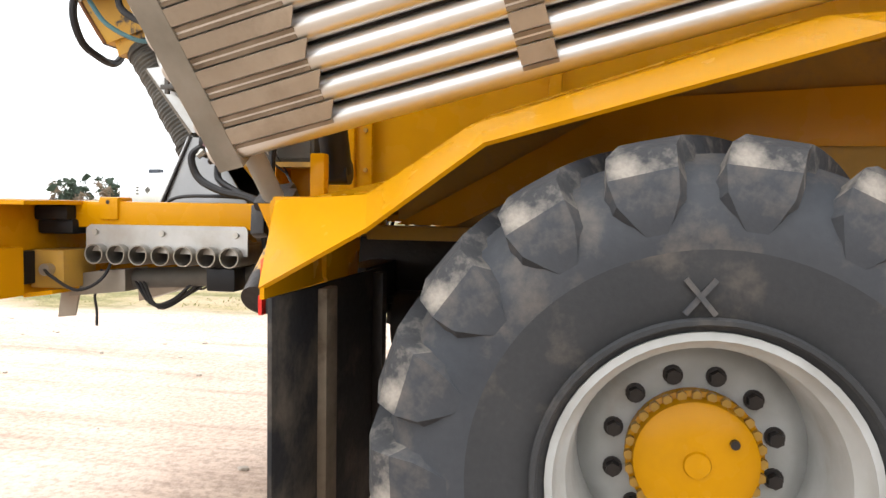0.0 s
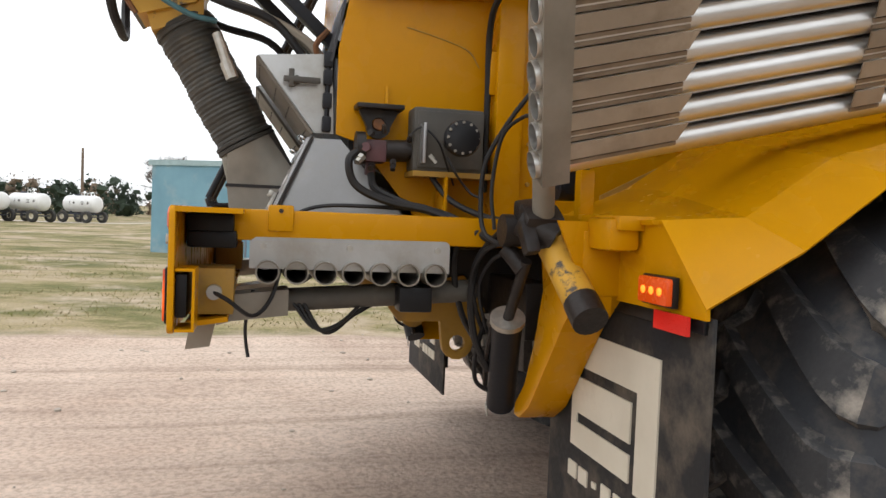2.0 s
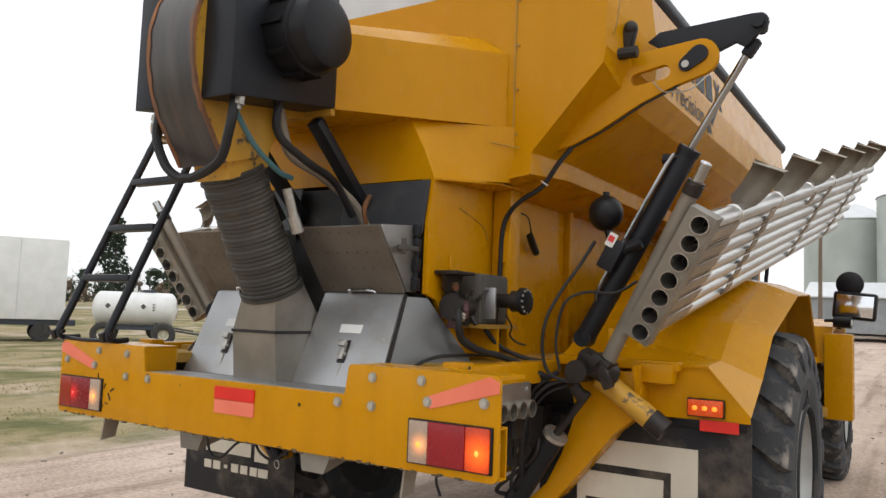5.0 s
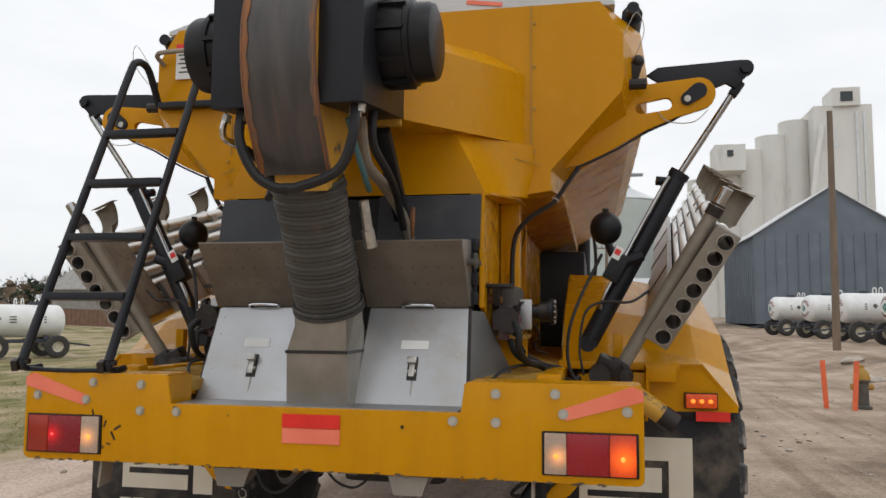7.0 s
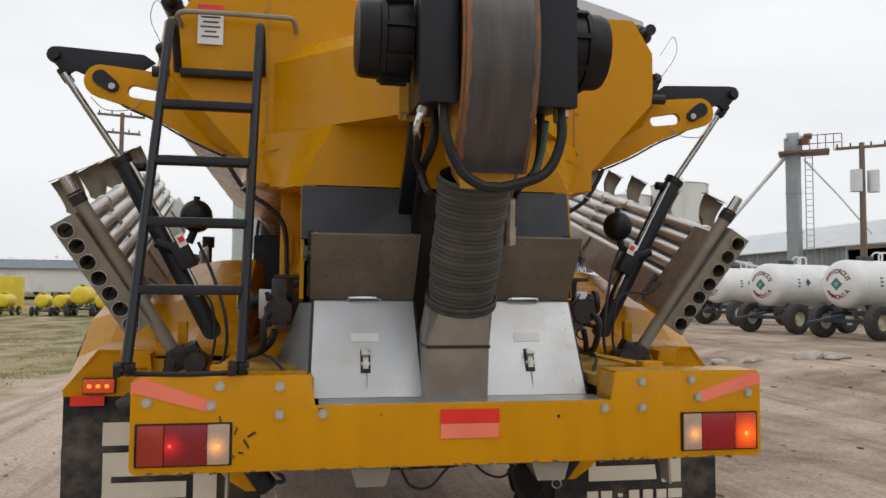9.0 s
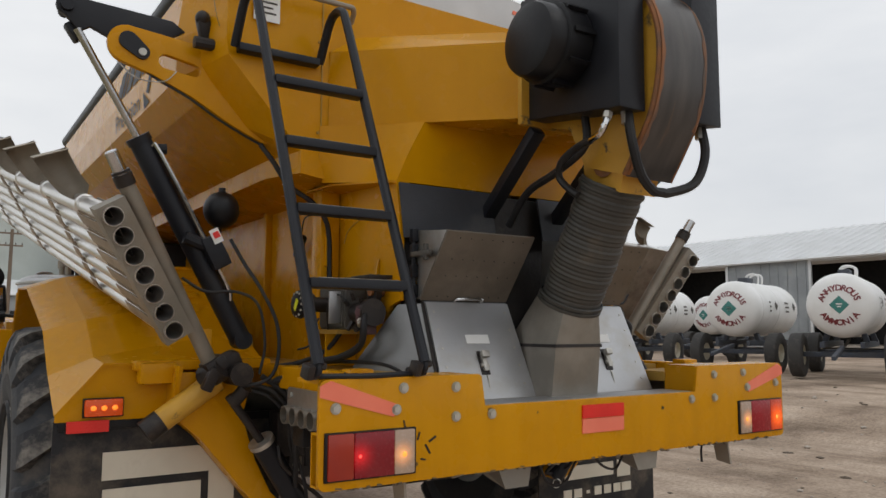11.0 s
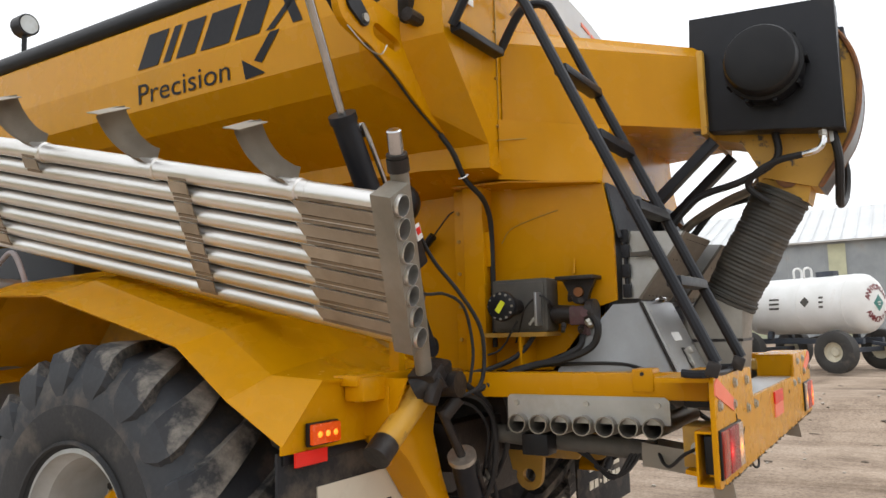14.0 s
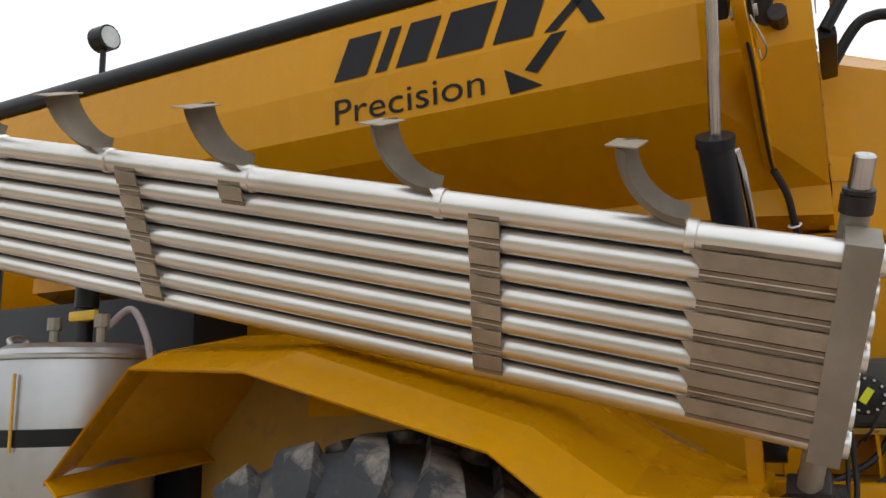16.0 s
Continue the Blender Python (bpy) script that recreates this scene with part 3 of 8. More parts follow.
for s in (-1, 1):
    part("top_flange", box(B(), (BX + s * 0.99, 0.11, TOP - 0.010), (0.66, 0.19, 0.016)), YELLOW, bumper)
    part("end_bracket", box(B(), (BX + s * 0.98, 0.105, 1.228), (0.20, 0.150, 0.15), bevel=0.006), YELLOW_CAST, bumper, "yellow lamp bracket box")
    bm = box(box(B(), (BX + s * 0.95, 0.10, 1.45), (0.20, 0.15, 0.06), bevel=0.012), (BX + s * 0.94, 0.105, 1.395), (0.18, 0.16, 0.06), bevel=0.014)
    part("rubber_pad", bm, PLASTIC, bumper, "black rubber bumper pad")
    part("lamp_cable", pipe(B(), [(BX + s * 1.11, 0.12, 1.228), (BX + s * 1.13, 0.165, 1.205), (BX + s * 1.08, 0.24, 1.15), (BX + s * 1.0, 0.30, 1.20), (BX + s * 0.96, 0.34, 1.34)], 0.007, seg=6), RUBBER_HOSE, bumper)
    bm = box(B(), (BX + s * 1.245, 0.072, 1.225), (0.15, 0.008, 0.185))
    for z in (1.1365, 1.3135):
        box(bm, (BX + s * 1.245, 0.0445, z), (0.15, 0.047, 0.008))
    part("end_channel", bm, YELLOW, bumper, "open yellow channel on the bumper end")
    part("tail_lamp_back", box(B(), (BX + s * 1.145, 0.036, 1.235), (0.30, 0.034, 0.13), bevel=0.008), PLASTIC, bumper)
    part("lamp_plug", cyl(B(), (BX + s * 1.115, 0.12, 1.228), (BX + s * 1.08, 0.12, 1.228), 0.024), STEEL, bumper)
    # tail lamp: red outer and middle segments, clear inner one
    cx = BX + s * 1.125
    part("lamp_frame", box(B(), (cx, -0.002, 1.237), (0.362, 0.014, 0.166), bevel=0.005), PLASTIC, bumper)
    inner, mid, outer = cx - s * 0.128, cx - s * 0.005, cx + s * 0.122
    warm = lit_lens("lit_clear_lens", (0.42, 0.32, 0.25), (1.0, 0.34, 0.06), (inner + s * 0.008, -0.016, 1.228), 0.065, 2.3, 0.06)
    if s > 0:
        mid_lens, out_lens = LAMP_RED, lit_lens("lit_orange_lens", (0.50, 0.030, 0.008), (1.0, 0.13, 0.008), (outer + 0.008, -0.016, 1.225), 0.110, 3.2, 0.12)
    else:
        mid_lens, out_lens = lit_lens("lit_red_lens", (0.20, 0.006, 0.012), (1.0, 0.015, 0.02), (mid - 0.055, -0.017, 1.235), 0.075, 1.4, 0.04), LAMP_DULL
    part("lamp_lens", box(B(), (inner - s * 0.002, -0.008, 1.237), (0.084, 0.016, 0.155), bevel=0.006), warm, bumper, "clear amber tail-lamp lens")
    part("lamp_lens", box(B(), (mid - s * 0.003, -0.0085, 1.237), (0.158, 0.017, 0.155), bevel=0.006), mid_lens, bumper, "lit red tail-lamp lens")
    part("lamp_lens", box(B(), (outer, -0.008, 1.237), (0.098, 0.016, 0.155), bevel=0.006), out_lens, bumper, "dull orange tail-lamp lens" if s < 0 else "lit orange tail-lamp lens")
    part("lamp_bulb", ball(B(), (inner, -0.013, 1.228), 0.012, (1, 0.45, 1)), BULB_WARM, bumper, "lit amber bulb")
    if s > 0:
        part("lamp_bulb", ball(B(), (outer, -0.013, 1.225), 0.013, (0.8, 0.4, 1)), BULB_WARM, bumper, "lit amber bulb")
    else:
        part("lamp_bulb", ball(B(), (mid - 0.055, -0.015, 1.235), 0.008, (1, 0.4, 1)), BULB_RED, bumper, "lit red bulb")
    # slanted reflective tape
    q = [(cx - s * 0.09, 1.36), (cx - s * 0.10, 1.405), (cx + s * 0.16, 1.495), (cx + s * 0.20, 1.478), (cx + s * 0.20, 1.44)]
    part("reflective_tape", plate(B(), [(x, 0.0, z) for x, z in q], 0.004, (0, -1, 0)), FADED, bumper, "faded salmon reflective tape")
    bolt_ = cyl(cyl(B(), (0, 0.002, 0), (0, -0.012, 0), 0.015, seg=6), (0, 0.002, 0), (0, -0.005, 0), 0.020, seg=12)
    pieces("bumper_bolt", bolt_, ZINC, bumper, [(cx + s * dx, 0.0, z) for dx, z in ((-0.36, 1.455), (-0.36, 1.345), (-0.53, 1.345), (-0.13, 1.46), (-0.10, 1.385), (0.14, 1.40))])
    part("notch_post", box(B(), (BX + s * 0.645, 0.10, 1.43), (0.014, 0.19, 0.12)), YELLOW, bumper)
    part("side_tray", box(B(), (BX + s * 0.78, 0.30, 1.44), (0.30, 0.22, 0.05), bevel=0.006), YELLOW_CAST, bumper)
part("reflector", box(B(), (0.037, -0.004, 1.325), (0.247, 0.008, 0.055)), REFLECTOR, bumper, "red reflector strip")
part("reflector", box(B(), (0.037, -0.003, 1.265), (0.247, 0.006, 0.060)), FADED, bumper, "faded salmon reflector strip")
bm = B()
for x, z, w, h, a in ((-0.90, 1.285, 0.006, 0.03, 20), (-0.84, 1.27, 0.008, 0.035, 60), (-0.86, 1.235, 0.007, 0.04, -30), (-0.88, 1.20, 0.02, 0.006, 10), (0.42, 1.315, 0.012, 0.012, 40), (-0.96, 1.33, 0.005, 0.03, -15)):
    box(bm, (x, -0.0015, z), (w, 0.003, h), rot=(0, a, 0))
part("paint_chips", bm, GREASE_AND_DARK, bumper)
rng = random.Random(17)
bm = B()
for k in range(110):
    x = BX + rng.uniform(-1.28, 1.28)
    box(bm, (x, 0.002 + rng.uniform(-0.004, 0.01), LOW + rng.uniform(-0.004, 0.006)), (rng.uniform(0.006, 0.028), 0.010, rng.uniform(0.003, 0.008)), rot=(0, rng.uniform(-12, 12), 0))
tagged(part("mud_crust", bm, MUD, bumper), "dried mud crust along the lower edge", kind="stuff")
part("sill_strip", box(B(), (BX, 0.10, NOTCH - 0.004), (1.22, 0.17, 0.012)), STEEL_DOOR, bumper, "bright steel sill strip")

# stainless hoods, gates and the middle chute
for s in (-1, 1):
    x0, x1 = (0.155, 0.615) if s > 0 else (-0.60, -0.145)
    xi, xw = (x0, x1) if s > 0 else (x1 - 0.012, x0)
    flare = [(xw + s * 0.012, 0.262, 1.37), (xw + s * 0.002, 0.443, 1.784), (s * 0.668, 0.555, 1.780), (s * 0.770, 0.785, 1.50), (s * 0.800, 0.850, 1.37)]
    bm = B()
    va = [[bm.verts.new((p[0] - s * d, p[1], p[2])) for p in flare] for d in (0.0, 0.010)]
    for row_, tri in ((va[0], 1), (va[1], 1)):
        for i in (1, 2, 3):
            bm.faces.new((row_[0], row_[i], row_[i + 1]))
    for i in range(5):
        bm.faces.new((va[0][i], va[0][(i + 1) % 5], va[1][(i + 1) % 5], va[1][i]))
    part("hood_flare", bm, HOOD, truck, "flared stainless hood side")
    for x in (xi,):
        part("hood_side", slab([(0.262, 1.37), (0.442, 1.78), (0.54, 1.78), (1.0, 1.53), (1.0, 1.37)], (), 0.012, in_yz(x)), STEEL, truck, "stainless hood side plate")
    door = part("hood_door", plate(B(), [(x0 - 0.015, 0.255, 1.37), (x1 + 0.02, 0.255, 1.37), (x1, 0.44, 1.785), (x0, 0.44, 1.785)], 0.010), STEEL_DOOR, truck, "brushed stainless hood door with a latch", bevel=0.003)
    # black plate draws the shade of the recessed gap round the door
    part("door_gap_shade", plate(B(), [(x0 - 0.030, 0.268, 1.372), (x1 + 0.034, 0.268, 1.372), (x1 + 0.013, 0.453, 1.788), (x0 - 0.013, 0.453, 1.788)], 0.008), GREASE_AND_DARK, door, "black plate drawing the dark gap round the door")
    part("hood_top", plate(B(), [(x0, 0.44, 1.785), (x1, 0.44, 1.785), (x1, 1.0, 1.535), (x0, 1.0, 1.535)], 0.010), HOOD, truck)
    xm = (x0 + x1) / 2
    at = lambda f: (0.255 + f * 0.185, 1.37 + f * 0.415)
    ya, za = at(0.62)
    part("door_label", box(B(), (xm, ya - 0.012, za), (0.125, 0.004, 0.042), rot=(-24, 0, 0)), WHITE, door, "small white label")
    yb, zb = at(0.36)
    bm = box(B(), (xm, yb - 0.018, zb + 0.01), (0.026, 0.018, 0.085), rot=(-24, 0, 0), bevel=0.004)
    box(bm, (xm, yb - 0.022, zb + 0.045), (0.04, 0.02, 0.03), rot=(-24, 0, 0), bevel=0.004)
    cyl(bm, (xm - 0.02, yb - 0.022, zb - 0.005), (xm + 0.02, yb - 0.022, zb - 0.005), 0.009, seg=8)
    latch = part("latch", bm, ZINC, door, "bright toggle latch")
    part("latch_base", box(B(), (xm, yb - 0.008, zb + 0.005), (0.045, 0.010, 0.11), rot=(-24, 0, 0), bevel=0.003), GREASE_AND_DARK, latch)
    yc, zc = at(0.06)
    part("latch_cord", pipe(B(), [(xm, yb - 0.02, zb - 0.04), (xm + 0.004, (yb + yc) / 2 - 0.015, (zb + zc) / 2), (xm, yc - 0.010, zc - 0.02)], 0.0035, seg=6), ZINC, door)
    part("door_handle", pipe(B(), [(xm - 0.07, 0.445, 1.79), (xm - 0.07, 0.415, 1.805), (xm, 0.41, 1.808), (xm + 0.07, 0.415, 1.805), (xm + 0.07, 0.445, 1.79)], 0.007, seg=8, smooth=3), CHROME, door)
    pieces("door_screw", cyl(B(), (0, 0, 0), (0, -0.012, 0.004), 0.006, seg=6), ZINC, door, [(xx, *at(0.14 + i * 0.19)) for i in range(5) for xx in (x0 + 0.03, x1 - 0.03)])
    gate = part("gate", plate(B(), [(x0 - 0.02, 0.45, 1.805), (x1, 0.45, 1.805), (x1, 0.235, 2.09), (x0 - 0.02, 0.235, 2.09)], 0.012), GATE, truck, "dusty steel gate flap", bevel=0.003)
    pieces("gate_rivet", cyl(B(), (0, 0, 0), (0, -0.0135, -0.010), 0.0022, seg=6), GREASE_AND_DARK, gate, [(x0 + (x1 - x0) * (0.12 + 0.126 * i), 0.45 - 0.215 * g, 1.805 + 0.285 * g) for i in range(7) for g in (0.07, 0.38, 0.62, 0.92)])
    for xx in (x0, x1):
        part("gate_side", slab([(0.235, 2.09), (0.455, 1.805), (0.53, 1.805), (0.515, 2.115)], (), 0.010, in_yz(xx - 0.005)), STEEL, gate)
    xo = x1 if s > 0 else x0
    bm = B()
    for z in (1.84, 1.93, 2.02, 2.09):
        box(bm, (xo + s * 0.02, 0.50, z), (0.03, 0.035, 0.06), bevel=0.006)
    cyl(bm, (xo + s * 0.02, 0.50, 1.81), (xo + s * 0.02, 0.50, 2.115), 0.010, seg=8)
    part("gate_hinge", bm, BLACK, gate)
    bm = cyl(B(), (xo + s * 0.01, 0.38, 2.0), (xo + s * 0.05, 0.38, 2.0), 0.016, seg=8)
    box(bm, (xo + s * 0.045, 0.40, 2.0), (0.02, 0.14, 0.022), bevel=0.005)
    box(bm, (xo + s * 0.045, 0.36, 2.005), (0.018, 0.02, 0.07), bevel=0.004)
    part("gate_latch", bm, GEARBOX, gate)
    xs0, xs1 = (x0, 0.655) if s > 0 else (-0.665, x1)
    part("splash_plate", plate(B(), [(xs0, 0.515, 2.08), (xs1, 0.515, 2.08), (xs1, 0.565, 2.335), (xs0, 0.565, 2.335)], 0.010), SPLASH, truck, "slate-grey rubber splash plate")
part("back_plate", box(B(), (0.0, 0.60, 1.93), (1.24, 0.02, 0.80)), GREASE_AND_DARK, truck)
sq = lambda x0, x1, y0, y1, z0, z1: [((x0 + x1) / 2 + (x1 - x0) / 2 * u, (y0 + y1) / 2 + (y1 - y0) / 2 * v, (z0 + z1) / 2 + (z1 - z0) / 2 * v) for u, v in [(-1, -1), (-0.5, -1), (0, -1), (0.5, -1), (1, -1), (1, -0.5), (1, 0), (1, 0.5), (1, 1), (0.5, 1), (0, 1), (-0.5, 1), (-1, 1), (-1, 0.5), (-1, 0), (-1, -0.5)]]
rnd = [(0.032 + 0.150 * math.cos(radians(225 + 22.5 * k)), 0.195 + 0.115 * math.sin(radians(225 + 22.5 * k)), 1.805 + 0.062 * math.sin(radians(225 + 22.5 * k))) for k in range(16)]
bm = loft(B(), [sq(-0.13, 0.145, 0.14, 0.40, 1.37, 1.37), sq(-0.125, 0.145, 0.115, 0.46, 1.60, 1.60), rnd])
chute = part("chute", bm, CHUTE, truck, "stainless square-to-round chute")
part("chute_seam", loft(B(), [[(-0.130, 0.110, 1.593), (0.150, 0.110, 1.593), (0.150, 0.465, 1.593), (-0.130, 0.465, 1.593)], [(-0.130, 0.110, 1.607), (0.150, 0.110, 1.607), (0.150, 0.465, 1.607), (-0.130, 0.465, 1.607)]]), GREASE_AND_DARK, chute)

# ribbed hose from the blower neck to the chute
HA, HB = Vector((0.055, -0.095, 2.31)), Vector((0.055, 0.20, 1.785))
axis = (HB - HA).normalized()
length = (HB - HA).length
prof = []
for i in range(61):
    f = i / 60
    prof.append((0.129 + 0.002 * math.sin(i * 0.9) + 0.0017 * ((i % 2) * 2 - 1) + 0.003 * math.sin(i * 0.21), f * length))
bm = lathe(B(), prof, HA, axis, 28)
for v in bm.verts:
    v.co.x = 0.034 + (v.co.x - 0.055) * 1.16
hose = part("bellows_hose", bm, BELLOWS, truck, "ribbed black flexible hose")
for f in (0.035, 0.93, 0.965):
    bm = lathe(B(), [(0.132, 0), (0.138, 0.004), (0.138, 0.016), (0.132, 0.020)], HA + axis * (f * length), axis, 28)
    for v in bm.verts:
        v.co.x = 0.034 + (v.co.x - 0.055) * 1.16
    part("hose_clamp", bm, BELLOWS, hose)

# blower: scroll, side boxes, ribbed caps
outer = [(0.18, 3.13), (-0.10, 3.145), (-0.27, 3.11), (-0.39, 3.02), (-0.452, 2.87), (-0.455, 2.70), (-0.415, 2.54), (-0.345, 2.42), (-0.265, 2.30)]
inner_line = [(-0.03, 2.375), (0.06, 2.56), (0.20, 2.60)]
blower = part("blower_scroll", slab(outer + inner_line, (), 0.26, in_yz(CX - 0.125)), YELLOW_WORN, truck, "yellow blower scroll with a rusty rim")
bm = B()
path = curve_points([(0, y, z) for y, z in outer], 5)
rows_ = []
for i, p in enumerate(path):
    d = (path[min(i + 1, len(path) - 1)] - path[max(i - 1, 0)]).normalized()
    nrm = Vector((0, d.z, -d.y))
    if nrm.dot(p - Vector((0, -0.1, 2.8))) < 0:
        nrm = -nrm
    rows_.append([p + nrm * h + Vector((x, 0, 0)) for x, h in ((CX - 0.135, 0.0), (CX - 0.135, 0.012), (CX - 0.04, 0.0125), (CX + 0.05, 0.0125), (CX + 0.145, 0.012), (CX + 0.145, 0.0))])
bm = loft(bm, rows_)
part("scroll_rim", bm, RUST, blower, "dark wear strip streaked with rust")
for xa, xb in ((CX - 0.134, CX - 0.116), (CX + 0.124, CX + 0.144)):
    bm = B()
    line = [p + Vector((0, -0.014, 0)) for p in path]
    for i, (p, q) in enumerate(zip(line, line[1:])):
        wa, wb = 0.005 * math.sin(i * 1.7), 0.005 * math.sin((i + 1) * 1.7)
        edge_in = xb if xa < CX else xa
        edge_out = xa if xa < CX else xb
        vs = [bm.verts.new(v) for v in ((edge_out, p.y, p.z), (edge_in + wa, p.y, p.z), (edge_in + wb, q.y, q.z), (edge_out, q.y, q.z))]
        bm.faces.new(vs)
    bmesh.ops.remove_doubles(bm, verts=bm.verts[:], dist=0.001)
    bmesh.ops.solidify(bm, geom=bm.faces[:], thickness=0.003)
    part("rust_band", bm, RUST_BAND, blower, "band of orange rust along the rim")
for x in (CX - 0.138, CX + 0.137):
    part("scroll_edge", pipe(B(), [(x, p.y - 0.004, p.z) for p in path], 0.011, seg=6, smooth=0), RUST_EDGE, blower)
part("scroll_neck", loft(B(), [[(CX - 0.105, -0.26, 2.42), (CX + 0.115, -0.26, 2.42), (CX + 0.115, 0.0, 2.46), (CX - 0.105, 0.0, 2.46)],
                           [(CX - 0.10, -0.21, 2.24), (CX + 0.11, -0.21, 2.24), (CX + 0.11, -0.0, 2.33), (CX - 0.10, -0.0, 2.33)]]), YELLOW_WORN, blower)
part("rust_burn", lathe(B(), [(0.0, 0.004), (0.030, 0.005), (0.048, 0.003), (0.055, 0.0), (0.0, 0.0)], (CX - 0.112, -0.13, 2.37), (-1, -0.15, 0), 12), RUST_EDGE, blower, "patch of burnt rust on the neck")
part("neck_flange", cyl(B(), (CX - 0.03, -0.205, 2.36), (CX - 0.03, -0.225, 2.35), 0.035, seg=10), RUST_EDGE, blower)
for s in (-1, 1):
    xa, xb = (CX - 0.295, CX - 0.15) if s < 0 else (CX + 0.135, CX + 0.31)
    rear = -0.40 if s < 0 else -0.41
    front = 0.275 if s < 0 else 0.22
    bm = slab([(rear, 2.53), (front, 2.625), (front - 0.025, 3.195), (rear, 3.135)], (), xb - xa, in_yz(xa))
    for v in bm.verts:
        if s < 0 and v.co.y > 0 and v.co.x < xb - 0.01:
            v.co.x += 0.045
    side = part("blower_box", bm, BLACK, truck, "matt black blower side box", bevel=0.008)
    xo = xa if s < 0 else xb
    cap = part("fan_cap", lathe(B(), [(0.165, 0.0), (0.168, 0.02), (0.163, 0.10), (0.172, 0.105), (0.172, 0.125), (0.158, 0.13), (0.156, 0.190), (0.148, 0.208), (0.12, 0.218), (0.0, 0.222)], (xo, -0.10, 2.85), (s, 0, 0), 36), PLASTIC, truck, "round black plastic fan cap with ribs")
    for k in range(9):
        a = 2 * math.pi * k / 9 + 0.3
        c = Vector((xo + s * 0.055, -0.10 + 0.168 * math.cos(a), 2.85 + 0.168 * math.sin(a)))
        part("rib", box(B(), c, (0.11, 0.018, 0.03), rot=(math.degrees(a) + 90, 0, 0)), PLASTIC, cap)
part("blower_mount", box(B(), (CX, 0.20, 2.80), (0.60, 0.03, 0.42), bevel=0.006), YELLOW_WORN, truck)

# worn printing on the end of the roll cover, as plain bars
for k, (x, z, w) in enumerate(((0.62, 3.52, 0.16), (0.45, 3.545, 0.14), (0.60, 3.475, 0.20))):
    part("cover_marking", box(B(), (x, 1.026, z), (w, 0.004, 0.022), rot=(0, 8, 0)), FADED, truck)

# ladder on the bumper
def rail_point(x, z):
    return (x, -0.02 + (z - 1.545) * 0.455, z)


lx = (-1.31, -0.885)
rails = []
for x in lx:
    bm = pipe(B(), [rail_point(x, 1.55), rail_point(x, 2.1), rail_point(x, 2.7), rail_point(x, 3.08), (x, 0.73, 3.15), (x, 0.80, 3.165), (x, 0.865, 3.13), (x, 0.97, 2.97)], 0.021, seg=10, smooth=5)
    rails.append(part("ladder_rail", bm, BLACK, truck, "black tubular ladder rail"))
for z in (1.835, 2.12, 2.405, 2.685, 2.965):
    p = rail_point(0, z) if z < 2.9 else (0, 0.962, 2.985)
    rung = part("ladder_rung", box(B(), (-1.0975, p[1], z), (0.40, 0.055, 0.036), rot=(-5, 0, 0), bevel=0.006), BLACK, rails[0], "black flat ladder rung with a painted sky sheen")
    # pale strip stands in for the sky reflected on the worn rung
    part("tread_sheen", box(B(), (-1.0975, p[1], z + 0.0185), (0.33, 0.036, 0.003), rot=(-5, 0, 0)), STEEL_DULL, rung, "pale strip painted as sky sheen on the worn tread")
for x, rail in zip(lx, rails):
    foot = part("ladder_hook", pipe(B(), [rail_point(x, 1.60), (x, -0.015, 1.54), (x, 0.0, 1.517), (x, 0.05, 1.512), (x, 0.10, 1.516)], 0.015, seg=8), BLACK, rail)
    part("hook_bolt", cyl(B(), (x - 0.045, -0.01, 1.545), (x + 0.03, -0.01, 1.545), 0.013, seg=6), GREASE_AND_DARK, foot)
    part("hook_clip", box(B(), (x - 0.035, -0.012, 1.53), (0.03, 0.045, 0.05), rot=(20, 0, 12), bevel=0.006), GREASE_AND_DARK, foot)
part("ladder_foot", pipe(B(), [(-1.345, 0.02, 1.512), (-1.10, 0.0, 1.508), (-0.86, 0.02, 1.512)], 0.010, seg=8), BLACK, rails[0], "thin black foot bar")


